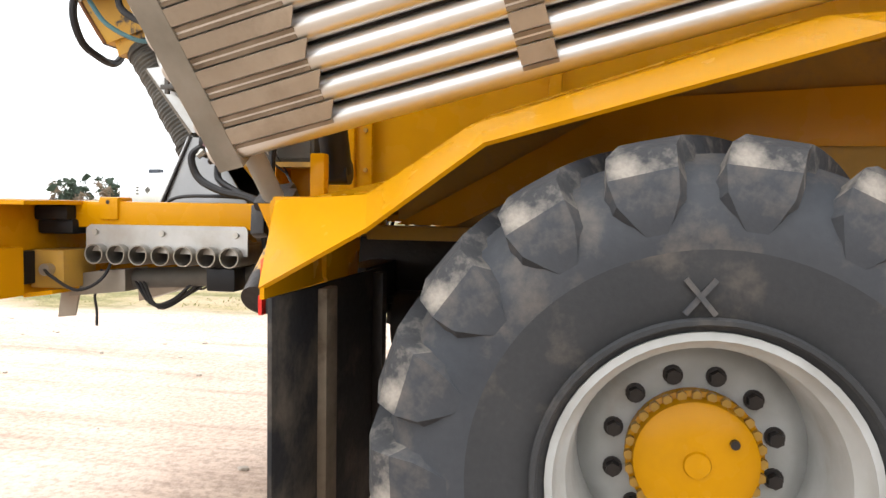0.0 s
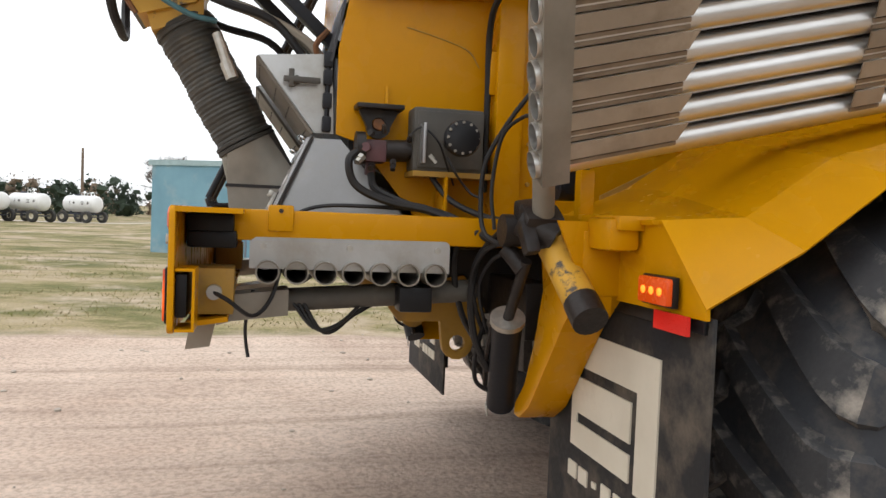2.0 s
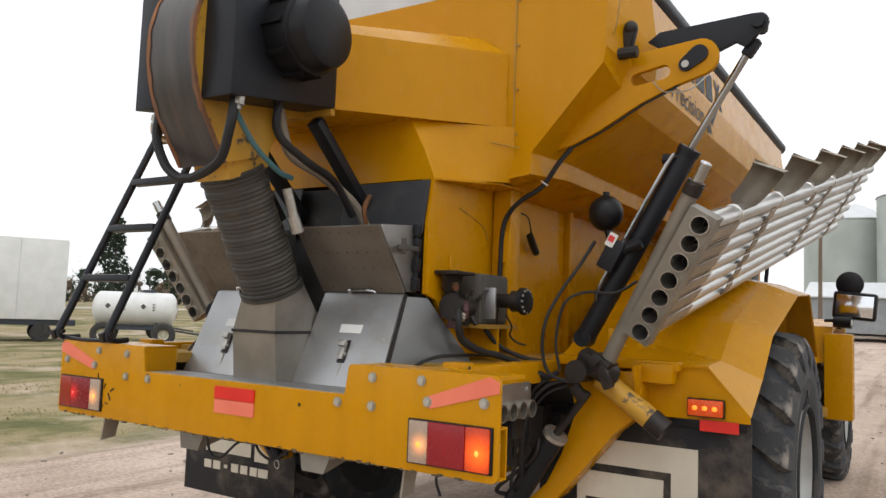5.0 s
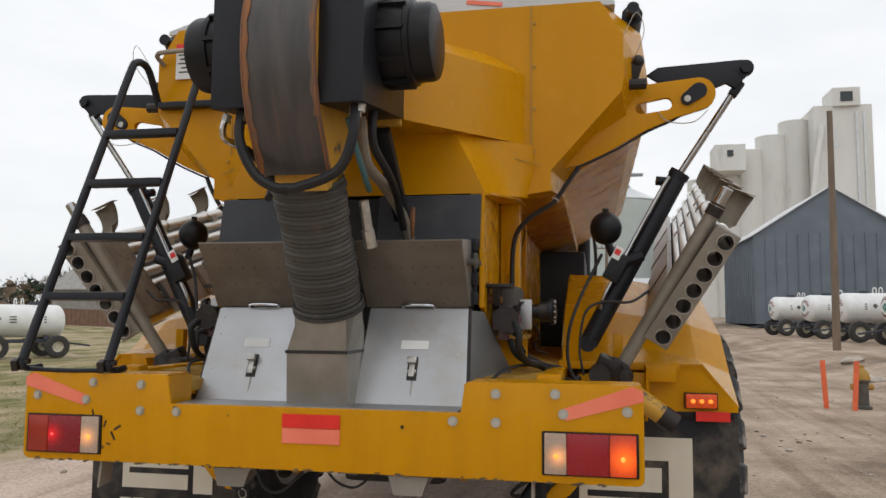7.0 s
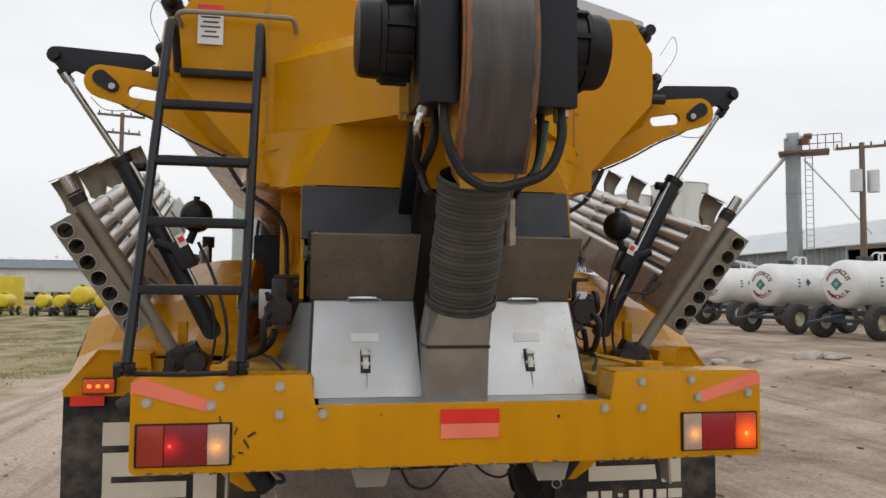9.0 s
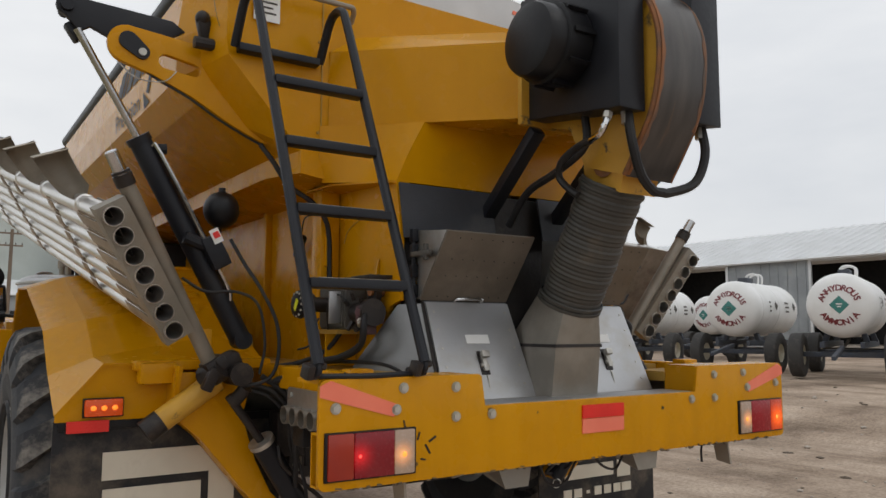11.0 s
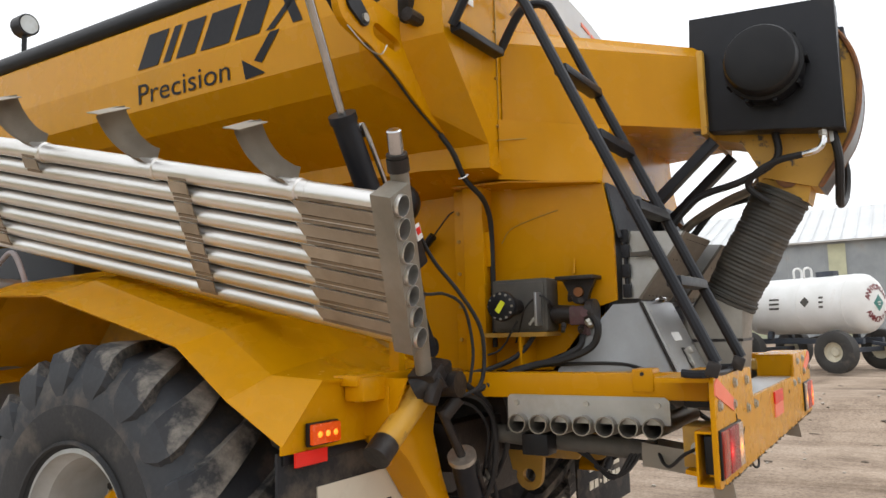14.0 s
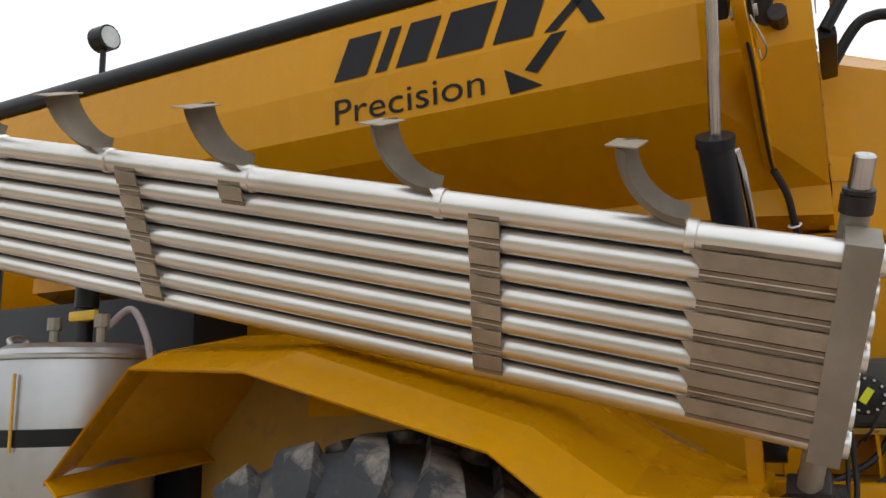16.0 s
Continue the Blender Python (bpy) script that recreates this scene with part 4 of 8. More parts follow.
# ---- booms, lift arms, fenders, wheels ----
def side_parts(s):
    m = lambda x, y, z: (s * x, y, z)
    # lift arm cut from plate, with a slot
    arm = [(0.98, 2.56), (1.10, 2.585), (1.25, 2.65), (1.45, 2.76), (1.62, 2.83), (1.74, 2.865), *arc((1.735, 2.955), 0.088, -70, 105, 10), (1.60, 3.03), (1.44, 3.015), (1.36, 3.03), (1.33, 3.06), (1.30, 2.95)]
    slot = arc((1.435, 2.885), 0.030, 90, 270, 6) + arc((1.565, 2.905), 0.034, -90, 90, 6)
    bm = slab([(s * x, z) for x, z in arm], [[(s * x, z) for x, z in slot]], 0.035, in_xz(1.17))
    lift = part("lift_arm", bm, YELLOW, truck, "yellow slotted boom lift arm", bevel=0.004)
    bm = slab([(s * x, z) for x, z in arc((1.675, 2.925), 0.034, 130, 310, 8) + arc((1.735, 2.968), 0.042, -50, 130, 8)], (), 0.012, in_xz(1.156))
    part("arm_pin_plate", bm, BLACK, lift)
    part("arm_pin", cyl(B(), m(1.675, 1.145, 2.922), m(1.675, 1.22, 2.922), 0.018, seg=10), ZINC, lift)
    # bracing behind the arm
    part("arm_web", plate(B(), [m(1.0, 1.205, 2.57), m(1.34, 1.205, 3.08), m(1.40, 1.40, 2.95), m(1.06, 1.40, 2.57)], 0.012), YELLOW, lift)
    link = [(1.47, 3.085), (1.53, 3.125), (1.96, 3.145), *arc((1.985, 3.10), 0.045, 70, -80, 6), (1.93, 2.99), (1.885, 3.02), (1.80, 2.985), (1.70, 2.90), (1.62, 2.96), (1.55, 3.03)]
    bm = slab([(s * x, z) for x, z in link], (), 0.03, in_xz(1.225))
    knee = part("tilt_link", bm, BLACK, truck, "black boom tilt link", bevel=0.004)
    bm = cyl(B(), m(1.985, 1.20, 3.095), m(1.985, 1.32, 3.095), 0.028, seg=12)
    box(bm, m(1.945, 1.285, 3.0), (0.05, 0.06, 0.09), rot=(0, s * 35, 0), bevel=0.012)
    part("link_pin", bm, BLACK, knee)
    bm = box(B(), m(1.40, 1.14, 3.07), (0.06, 0.06, 0.16), rot=(12, s * 18, 0), bevel=0.015)
    cyl(bm, m(1.37, 1.10, 3.0), m(1.46, 1.10, 3.0), 0.03, seg=10)
    ball(bm, m(1.42, 1.12, 3.13), 0.035)
    part("swivel", bm, GREASE_AND_DARK, truck, "greasy hose swivel")
    part("safety_wire", pipe(B(), [m(1.78, 1.16, 2.86), m(1.70, 1.13, 2.79), m(1.58, 1.15, 2.80), m(1.52, 1.16, 2.86)], 0.003, seg=5), ZINC, truck)
    # lift cylinder
    back = 0.05 if s < 0 else 0.0
    ra, rb, rc = Vector(m(1.94, 1.285 - back, 3.0)), Vector(m(1.635, 1.349 - back, 2.534)), Vector(m(1.141, 1.31 - back, 1.615))
    part("cylinder_rod", cyl(B(), ra, rb, 0.018, seg=12), ROD, truck, "chrome lift-cylinder rod")
    bm = cyl(B(), rb, rc, 0.052, seg=18)
    cyl(bm, rb + (ra - rb) * 0.06, rb, 0.058, seg=18)
    cyl(bm, rc + Vector((0, -0.045, 0)), rc + Vector((0, 0.045, 0)), 0.045, seg=14)
    barrel = part("lift_cylinder", bm, BLACK, truck, "black hydraulic lift cylinder")
    d = (rc - rb).normalized()
    o = Vector((-s * 0.035, -0.058, 0.03))
    part("cylinder_line", pipe(B(), [rb + d * 0.04 + o * 0.6, rb + d * 0.10 + o, rb + d * 0.75 + o, rb + d * 0.85 + o * 0.7], 0.011, seg=8, smooth=3), ROD, barrel, "bright steel cylinder line")
    part("port_elbow", cyl(B(), rb + d * 0.03, rb + d * 0.03 + Vector((-s * 0.10, -0.01, 0.01)), 0.026, seg=10), BLACK, barrel)
    bm = box(B(), rb + d * 0.57 + Vector((-s * 0.07, -0.05, 0.0)), (0.09, 0.10, 0.16), rot=(0, s * 28, 0), bevel=0.012)
    cyl(bm, rb + d * 0.57 + Vector((-s * 0.02, -0.06, 0.03)), rb + d * 0.52 + Vector((s * 0.05, -0.06, 0.02)), 0.03, seg=10)
    part("valve_block", bm, BLACK, barrel)
    part("valve_label", box(B(), rb + d * 0.52 + Vector((-s * 0.085, -0.106, 0.03)), (0.045, 0.004, 0.07), rot=(0, s * 28, 0)), WHITE, barrel, "white and red warning sticker")
    part("sticker_mark", box(B(), rb + d * 0.52 + Vector((-s * 0.085, -0.109, 0.035)), (0.03, 0.003, 0.03), rot=(0, s * 28, 0)), REFLECTOR, barrel)
    bm = ball(B(), m(1.244, 1.30, 2.25), 0.088, (1, 1, 1.05), 18, 12)
    cyl(bm, m(1.244, 1.30, 2.33), m(1.244, 1.30, 2.36), 0.018, seg=8)
    cyl(bm, m(1.25, 1.30, 2.18), m(1.28, 1.30, 2.10), 0.022, seg=8)
    part("accumulator", bm, PLASTIC, truck, "black ball-shaped accumulator")
    # hoses from hopper edge down the column
    part("column_hose", pipe(B(), [m(1.10, 1.175, 2.575), m(1.045, 1.14, 2.49), m(0.968, 1.125, 2.378), m(0.86, 1.10, 2.305), m(0.785, 1.105, 2.235), m(0.752, 1.112, 2.15), m(0.742, 1.118, 1.98), m(0.742, 1.118, 1.60)], 0.013, seg=7), RUBBER_HOSE, truck)
    # partly a hose, partly the shadow line under the arm's edge, drawn black
    part("arm_hose", pipe(B(), [m(1.10, 1.175, 2.575), m(1.16, 1.178, 2.60), m(1.30, 1.18, 2.665), m(1.46, 1.18, 2.755), m(1.60, 1.18, 2.815), m(1.70, 1.19, 2.88)], 0.006, seg=7), RUBBER_HOSE, lift, "black hose along the lift arm, also drawing its shadow line")
    part("hose_tie", lathe(B(), [(0.020, -0.004), (0.026, 0), (0.020, 0.004)], m(0.978, 1.128, 2.392), (s * 0.55, 0.1, 0.80), 10), WHITE, truck)
    part("sensor_plug", pipe(B(), [m(0.745, 1.325, 2.275), m(0.79, 1.33, 2.25), m(0.775, 1.40, 2.19), m(0.745, 1.47, 2.14)], 0.004, seg=6), RUBBER_HOSE, truck)
    part("plug_body", pipe(B(), [m(0.745, 1.45, 2.165), m(0.74, 1.50, 2.12), m(0.735, 1.56, 2.075)], 0.021, seg=8, smooth=3), PLASTIC, truck)
    part("boom_hose", pipe(B(), [m(1.22, 1.22, 2.10), m(1.16, 1.18, 1.98), m(1.10, 1.10, 1.85), m(1.05, 1.03, 1.70), m(1.04, 1.02, 1.55), m(1.08, 1.03, 1.44), m(1.2, 1.08, 1.40)], 0.009, seg=8), RUBBER_HOSE, truck, "grey hydraulic hose")
    part("boom_hose", pipe(B(), [m(1.46, 1.16, 1.90), m(1.36, 1.12, 1.84), m(1.22, 1.10, 1.84), m(1.13, 1.06, 1.78), m(1.10, 1.04, 1.60), m(1.12, 1.05, 1.46)], 0.007, seg=8), RUBBER_HOSE, truck)

    # folded boom: seven tubes rising forward
    tb, tt = Vector(m(1.52, 1.06, 1.667)), Vector(m(1.812, 0.93, 2.132))
    run = Vector(m(0.095, 1.0, 0.233)).normalized()
    stack = (tt - tb) / 6
    su = stack.normalized()
    wide = run.cross(su).normalized()
    if wide.x * s < 0:
        wide = -wide
    LONG = 4.22
    holder = None
    bm = B()
    c = (tb + tt) / 2 + run * 0.03
    m4 = Matrix((( *su, 0), (*wide, 0), (*run, 0), (0, 0, 0, 1))).transposed()
    m4 = Matrix.Translation(c) @ m4
    L = 0.335
    rr = 0.0405
    holes = [arc((k * stack.length, 0.0), rr, 0, 360 - 22.5, 15) for k in (-3, -2, -1, 0, 1, 2, 3)]
    bm = slab([(-L, -0.078), (L, -0.078), (L, 0.052), (-L, 0.052)], holes, 0.085, m4 @ Matrix.Translation((0, 0, -0.045)))
    boom = part("boom_end_plate", bm, PLATE, truck, "dusty steel boom end plate with seven tube mouths")
    for k in range(7):
        a = tb + stack * k
        bm = lathe(B(), [(0.0415, 0), (0.0415, 0.42), (0.0385, 0.42), (0.0385, 0)], a - run * (0.032 - 0.004 * (k % 3)), run, 20, close=True)
        part("tube_mouth", bm, TUBE, boom)
        bm = cyl(B(), a + run * 0.38, a + run * LONG, 0.0412 if k < 6 else 0.043, seg=20)
        part("boom_tube", bm, TUBE, boom, "polished stainless boom tube")
    # flat sheet on the inner side of the stack, next to the end plate
    part("inner_sheet", plate(B(), [tb + run * 0.03 - wide * 0.062, tt + run * 0.03 - wide * 0.062, tt + run * 0.46 - wide * 0.062, tb + run * 0.46 - wide * 0.062], 0.006, -wide), CLAMP, boom, "flat dusty sheet behind the tubes")
    # polished box beam along the inner side of the lower tubes
    ba, bb = tb - su * 0.045 - wide * 0.058, tb + stack * 1.9 - wide * 0.058
    part("boom_beam", plate(B(), [ba + run * 0.50, bb + run * 0.50, bb + run * (LONG - 0.02), ba + run * (LONG - 0.02)], 0.030, -wide), STEEL, boom, "steel beam behind the tubes", bevel=0.004)
    for f in (1.0, 2.0, 3.0):
        part("beam_clip", plate(B(), [ba + run * f - wide * 0.031, bb + run * f - wide * 0.031, bb + run * (f + 0.05) - wide * 0.031, ba + run * (f + 0.05) - wide * 0.031], 0.005, -wide), CLAMP, boom)
    # dark plate through the gaps between the tubes
    part("tube_gap_plate", plate(B(), [tb + run * 0.1 - wide * 0.022, tt + run * 0.1 - wide * 0.022, tt + run * (LONG - 0.05) - wide * 0.022, tb + run * (LONG - 0.05) - wide * 0.022], 0.006, wide), GREASE_AND_DARK, boom, "dark plate between the tubes")
    # pressed shell behind the end plate, then clamps along the stack
    def band(f0, f1, lo, hi, name, mat, depth=0.012, notch=0.0):
        for k in range(lo, hi):
            a, b = tb + stack * k, tb + stack * (k + 1)
            p, q = a + (b - a) * 0.26, a + (b - a) * 0.80
            out = wide * 0.0445
            nt = run * (notch * (1 if k % 1 == 0 else 0))
            pts = [p + run * f0 + out, q + run * f0 + out, q + run * (f1 + notch) + out, p + run * f1 + out]
            bmm = plate(B(), pts, 0.006, wide)
            back = [v - wide * 0.089 for v in pts]
            plate(bmm, back, 0.006, -wide)
            part(name, bmm, mat, boom)
            for e in (0.12, 0.92):
                g = a + (b - a) * e
                part("pressed_rib", plate(B(), [g + run * f0 + wide * 0.036 - su * 0.006, g + run * f0 + wide * 0.036 + su * 0.006, g + run * f1 + wide * 0.036 + su * 0.006, g + run * f1 + wide * 0.036 - su * 0.006], 0.008, wide), CLAMP, boom)
    band(0.06, 0.405, 0, 6, "pressed_shell", SHELL, notch=0.03)
    for f0, lo in ((0.98, 0), (1.93, 5), (2.42, 0), (3.58, 0)):
        band(f0, f0 + 0.10, lo, 6, "tube_clamp", SHELL)
    # deflector scoops on the top tube
    for i, f in enumerate((0.47, 1.22, 1.95, 2.62, 3.22, 3.75)):
        o = tt + run * f
        ring = lathe(B(), [(0.043, 0), (0.049, 0.004), (0.049, 0.030), (0.043, 0.034)], o - run * 0.05, run, 18)
        part("collar", ring, TUBE, boom, "collar on the top tube")
        rows_ = []
        for j in range(10):
            a = radians(88) * j / 9
            mid = o - run * 0.02 + run * (0.205 * math.sin(a)) + su * (0.028 + 0.220 * (1 - math.cos(a)))
            up = su * math.cos(a) - run * math.sin(a)
            w = 0.058 + 0.018 * j / 9
            rows_.append([mid + wide * (w * cc) + up * (0.042 * abs(cc) ** 2.5) for cc in (-1, -0.6, -0.2, 0.2, 0.6, 1)])
        bmm = loft(B(), rows_, caps=False, closed=False)
        bmesh.ops.solidify(bmm, geom=bmm.faces[:], thickness=0.005)
        scoop = part("deflector_scoop", bmm, STEEL_DULL, boom, "curved steel deflector scoop")
        ends = [(rows_[-1][5], -0.03, 0.012), (rows_[-1][0], -0.03, -0.012), (rows_[-1][0], 0.055, -0.012), (rows_[-1][5], 0.055, 0.012)]
        part("scoop_lip", plate(B(), [p + run * f_ + su * g_ for p, f_, g_ in ends], 0.004), STEEL_DULL, boom)
    # hinge post with chrome top, pivot casting, rest tube
    pa, pb = Vector(m(1.30, 1.16, 1.475)), Vector(m(1.765, 0.950, 2.285))
    post = part("hinge_post", cyl(B(), pa, pb, 0.036, seg=16), PLATE, truck, "dusty steel boom hinge post")
    pd = (pb - pa).normalized()
    part("post_collar", cyl(B(), pb - pd * 0.02, pb + pd * 0.03, 0.042, seg=16), GREASE_AND_DARK, post)
    part("post_top", lathe(B(), [(0.0, 0.115), (0.023, 0.115), (0.028, 0.110), (0.029, 0.0), (0.0, 0.0)], pb + pd * 0.02, pd, 20), ROD, post, "bright chromed post top")
    part("post_ring", cyl(B(), pb + pd * 0.035, pb + pd * 0.045, 0.040, seg=16), GREASE_AND_DARK, post)
    bm = cyl(B(), m(1.265, 1.10, 1.50), m(1.325, 1.20, 1.44), 0.058, seg=14)
    box(bm, m(1.30, 1.15, 1.50), (0.10, 0.13, 0.07), rot=(0, s * 32, 0), bevel=0.012)
    pivot = part("pivot_casting", bm, GREASE_AND_DARK, truck, "greasy black boom pivot casting")
    part("pivot_ear", box(B(), m(1.33, 1.10, 1.44), (0.05, 0.05, 0.11), rot=(8, -s * 22, 0), bevel=0.010), GREASE_AND_DARK, pivot)
    part("pivot_yoke", box(B(), m(1.25, 1.14, 1.50), (0.14, 0.10, 0.10), rot=(10, s * 25, 0), bevel=0.02), GREASE_AND_DARK, pivot)
    part("pivot_pin", cyl(B(), m(1.20, 1.05, 1.46), m(1.20, 1.22, 1.46), 0.055, seg=14), GREASE_AND_DARK, pivot)
    part("pivot_socket", cyl(B(), m(1.17, 1.08, 1.40), m(1.21, 1.13, 1.33), 0.032, seg=12), GREASE_AND_DARK, pivot)
    bm = cyl(B(), m(1.27, 1.20, 1.43), m(1.53, 1.21, 1.245), 0.054, seg=18)
    rest = part("rest_tube", bm, YELLOW_WORN, truck, "worn yellow boom rest tube")
    part("tube_cap", cyl(B(), m(1.515, 1.21, 1.255), m(1.585, 1.212, 1.205), 0.056, seg=18), GREASE_AND_DARK, rest, "black end cap")
    # tilt cylinder below the frame
    wa, wb, wc = Vector(m(1.235, 1.13, 1.36)), Vector(m(1.069, 1.13, 1.137)), Vector(m(0.82, 1.20, 0.77))
    part("tilt_rod", cyl(B(), wa, wb, 0.020, seg=12), GREASE_AND_DARK, truck)
    tilt = part("tilt_cylinder", cyl(B(), wb, wc, 0.056, seg=18), BLACK, truck, "black hydraulic tilt cylinder")
    wd = (wc - wb).normalized()
    part("gland_washer", cyl(B(), wb - wd * 0.012, wb + wd * 0.010, 0.064, seg=18), ZINC, tilt)
    part("tilt_line", pipe(B(), [wb + Vector((-s * 0.07, -0.03, -0.02)), wb + Vector((-s * 0.10, -0.04, -0.12)), wc + Vector((-s * 0.08, -0.04, 0.06)), wc + Vector((-s * 0.02, -0.02, 0.03))], 0.011, seg=7), GREASE_AND_DARK, tilt)
    part("drop_hose", pipe(B(), [m(1.10, 1.08, 1.45), m(0.99, 1.04, 1.36), m(0.96, 1.02, 1.22), m(0.93, 1.05, 1.05), m(0.90, 1.12, 0.92)], 0.014, seg=8), RUBBER_HOSE, truck)
    part("drop_hose", pipe(B(), [m(1.0, 1.0, 1.47), m(0.96, 0.95, 1.35), m(0.90, 1.0, 1.15), m(0.86, 1.08, 1.02)], 0.012, seg=8), RUBBER_HOSE, truck)
    for dy, dz, rr_ in ((0.045, 0.0, 0.009), (0.075, -0.03, 0.007)):
        part("drop_hose", pipe(B(), [m(1.16, 1.04 + dy, 1.42 + dz), m(1.06, 0.99 + dy, 1.38 + dz), m(0.98, 0.97 + dy, 1.28 + dz), m(0.95, 1.0 + dy, 1.16 + dz), m(0.90, 1.05 + dy, 1.06 + dz)], rr_, seg=7), RUBBER_HOSE, truck)
        fit_at = Vector(m(0.90, 1.05 + dy, 1.06 + dz))
        part("hose_fitting", cyl(cyl(B(), fit_at, fit_at + Vector((-s * 0.012, 0.008, -0.045)), 0.012, seg=6), fit_at, fit_at + Vector((-s * 0.004, 0.003, -0.018)), 0.017, seg=6), ZINC, truck, "bright hydraulic hose fitting")
    part("drop_hose", pipe(B(), [m(0.93, 1.09, 1.12), m(0.885, 1.07, 0.98), m(0.86, 1.08, 0.88), m(0.855, 1.12, 0.84), m(0.86, 1.17, 0.83)], 0.009, seg=7), RUBBER_HOSE, truck)
    part("cotter_ring", lathe(B(), [(0.026, -0.003), (0.030, 0.0), (0.026, 0.003), (0.023, 0.0)], m(0.80, 1.15, 0.745), (0.2, 1, 0.1), 14, close=True), ZINC, truck)
    arm2 = [(1.08, 1.45), (1.46, 1.47), (1.46, 1.27), (1.33, 1.16), (1.14, 0.93), (1.04, 0.81), (0.94, 0.745), (0.88, 0.745), (0.89, 0.79), (0.98, 0.88), (1.06, 1.04), (1.13, 1.25)]
    part("curved_bracket", slab([(s * x, z) for x, z in arm2], (), 0.15, in_xz(1.235)), YELLOW, truck, "curved yellow boom bracket", bevel=0.005)
    part("bracket_rib", plate(B(), [m(1.44, 1.15, 1.50), m(1.44, 1.34, 1.50), m(1.44, 1.34, 1.20), m(1.44, 1.24, 1.30)], 0.015, (s, 0, 0)), YELLOW, truck)

    # delivery pipe manifold behind the bumper
    base = slab([(0.225, 1.300), (0.915, 1.295), *arc((0.895, 1.388), 0.02, 0, 90, 4), (0.245, 1.405), (0.225, 1.39)], (), 0.008, in_yz(s * 1.03 - 0.004))
    mani = part("pipe_manifold", base, STEEL, truck, "stainless manifold plate with seven pipe stubs")
    for k in range(7):
        y = 0.285 + 0.0955 * k
        bm = lathe(B(), [(0.040, 0), (0.040, 0.58), (0.001, 0.58), (0.001, 0.575), (0.035, 0.57), (0.035, 0)], (s * 1.075, y, 1.290), (-s, 0, 0), 18, close=True)
        part("pipe_stub", bm, CHUTE, mani)
    pieces("manifold_bolt", cyl(B(), (0, 0, 0), (s * 0.015, 0, 0), 0.012, seg=6), ZINC, mani, [m(1.03, y, 1.375) for y in (0.27, 0.56, 0.87)])
    # spreading duct, junction box and loops under the manifold
    bm = loft(B(), [[m(0.86, 0.12, 1.20), m(1.0, 0.12, 1.20), m(1.0, 0.12, 1.11), m(0.86, 0.12, 1.11)], [m(0.82, 0.36, 1.225), m(0.98, 0.36, 1.225), m(0.98, 0.36, 1.135), m(0.82, 0.36, 1.135)]])
    part("spinner_duct", bm, CHUTE, truck, "dusty steel outlet duct", bevel=0.006)
    part("duct_tail", plate(B(), [m(0.93, 0.05, 1.20), m(0.93, 0.14, 1.20), m(0.93, 0.10, 1.02), m(0.93, 0.02, 1.01)], 0.01, (s, 0, 0)), STEEL_DULL, truck)
    part("under_pipe", cyl(B(), m(0.90, 0.34, 1.18), m(0.90, 1.05, 1.225), 0.042, seg=14), GEARBOX, truck)
    part("junction_box", box(B(), m(0.98, 0.80, 1.20), (0.10, 0.12, 0.09), bevel=0.01), PLASTIC, truck)
    for k in range(3):
        part("cable_loop", pipe(B(), [m(0.93, 0.36 + 0.02 * k, 1.20), m(0.95, 0.45 + 0.02 * k, 1.09 - 0.01 * k), m(0.94 - 0.02 * k, 0.54 + 0.03 * k, 1.10 + 0.014 * k), m(0.91, 0.64 + 0.03 * k, 1.19)], 0.007, seg=6), RUBBER_HOSE, truck)
    # tow plate with an eye
    part("tow_plate", slab([(0.74, 1.18), (1.12, 1.25), (1.22, 1.10), (1.19, 0.98), *arc((1.10, 0.955), 0.07, 20, -180, 8), (1.02, 1.05), (0.84, 1.05)], [arc((1.10, 0.958), 0.034, 0, 330, 11)], 0.035, in_yz(s * 0.47)), YELLOW_CAST, truck, "yellow towing eye plate", bevel=0.004)

    # gearbox, bearing and hydraulic motor on the housing side
    bm = box(B(), m(0.735, 0.955, 1.79), (0.13, 0.28, 0.245), bevel=0.014)
    gb = part("gearbox", bm, GEARBOX, truck, "dusty dark grey gearbox")
    part("gearbox_lid", box(B(), m(0.803, 0.955, 1.79), (0.010, 0.25, 0.215), bevel=0.004), GEARBOX, gb)
    bm = cyl(B(), m(0.80, 0.965, 1.785), m(0.90, 0.965, 1.785), 0.036, seg=16)
    cyl(bm, m(0.90, 0.965, 1.785), m(0.955, 0.965, 1.785), 0.052, seg=20)
    part("sensor_neck", bm, GREASE_AND_DARK, gb)
    cover = part("gearbox_cover", lathe(B(), [(0.0, 0.026), (0.050, 0.026), (0.064, 0.020), (0.068, 0.0), (0.0, 0.0)], m(0.955, 0.965, 1.785), (s, -0.12, 0.05), 24), PLASTIC, gb, "round black bolted cover")
    pieces("cover_screw", cyl(B(), (0, 0, 0), (s * 0.007, 0, 0), 0.0055, seg=6), ZINC, cover, [m(0.977, 0.962 + 0.056 * math.cos(math.pi * k / 6), 1.785 + 0.056 * math.sin(math.pi * k / 6)) for k in range(12)])
    part("side_bracket", box(B(), m(0.84, 0.845, 1.77), (0.06, 0.012, 0.15), bevel=0.003), STEEL_DOOR, gb, "bright bent bracket")
    if s < 0:
        part("yellow_tag", box(B(), m(0.984, 0.962, 1.783), (0.004, 0.025, 0.055), rot=(35, 0, 0)), material("lime_tag", (0.75, 0.8, 0.03), rough=0.5, bump=0.02), cover, "lime yellow inspection tag")
    part("gear_shelf", box(B(), m(0.75, 0.97, 1.657), (0.18, 0.32, 0.02)), YELLOW_CAST, truck)
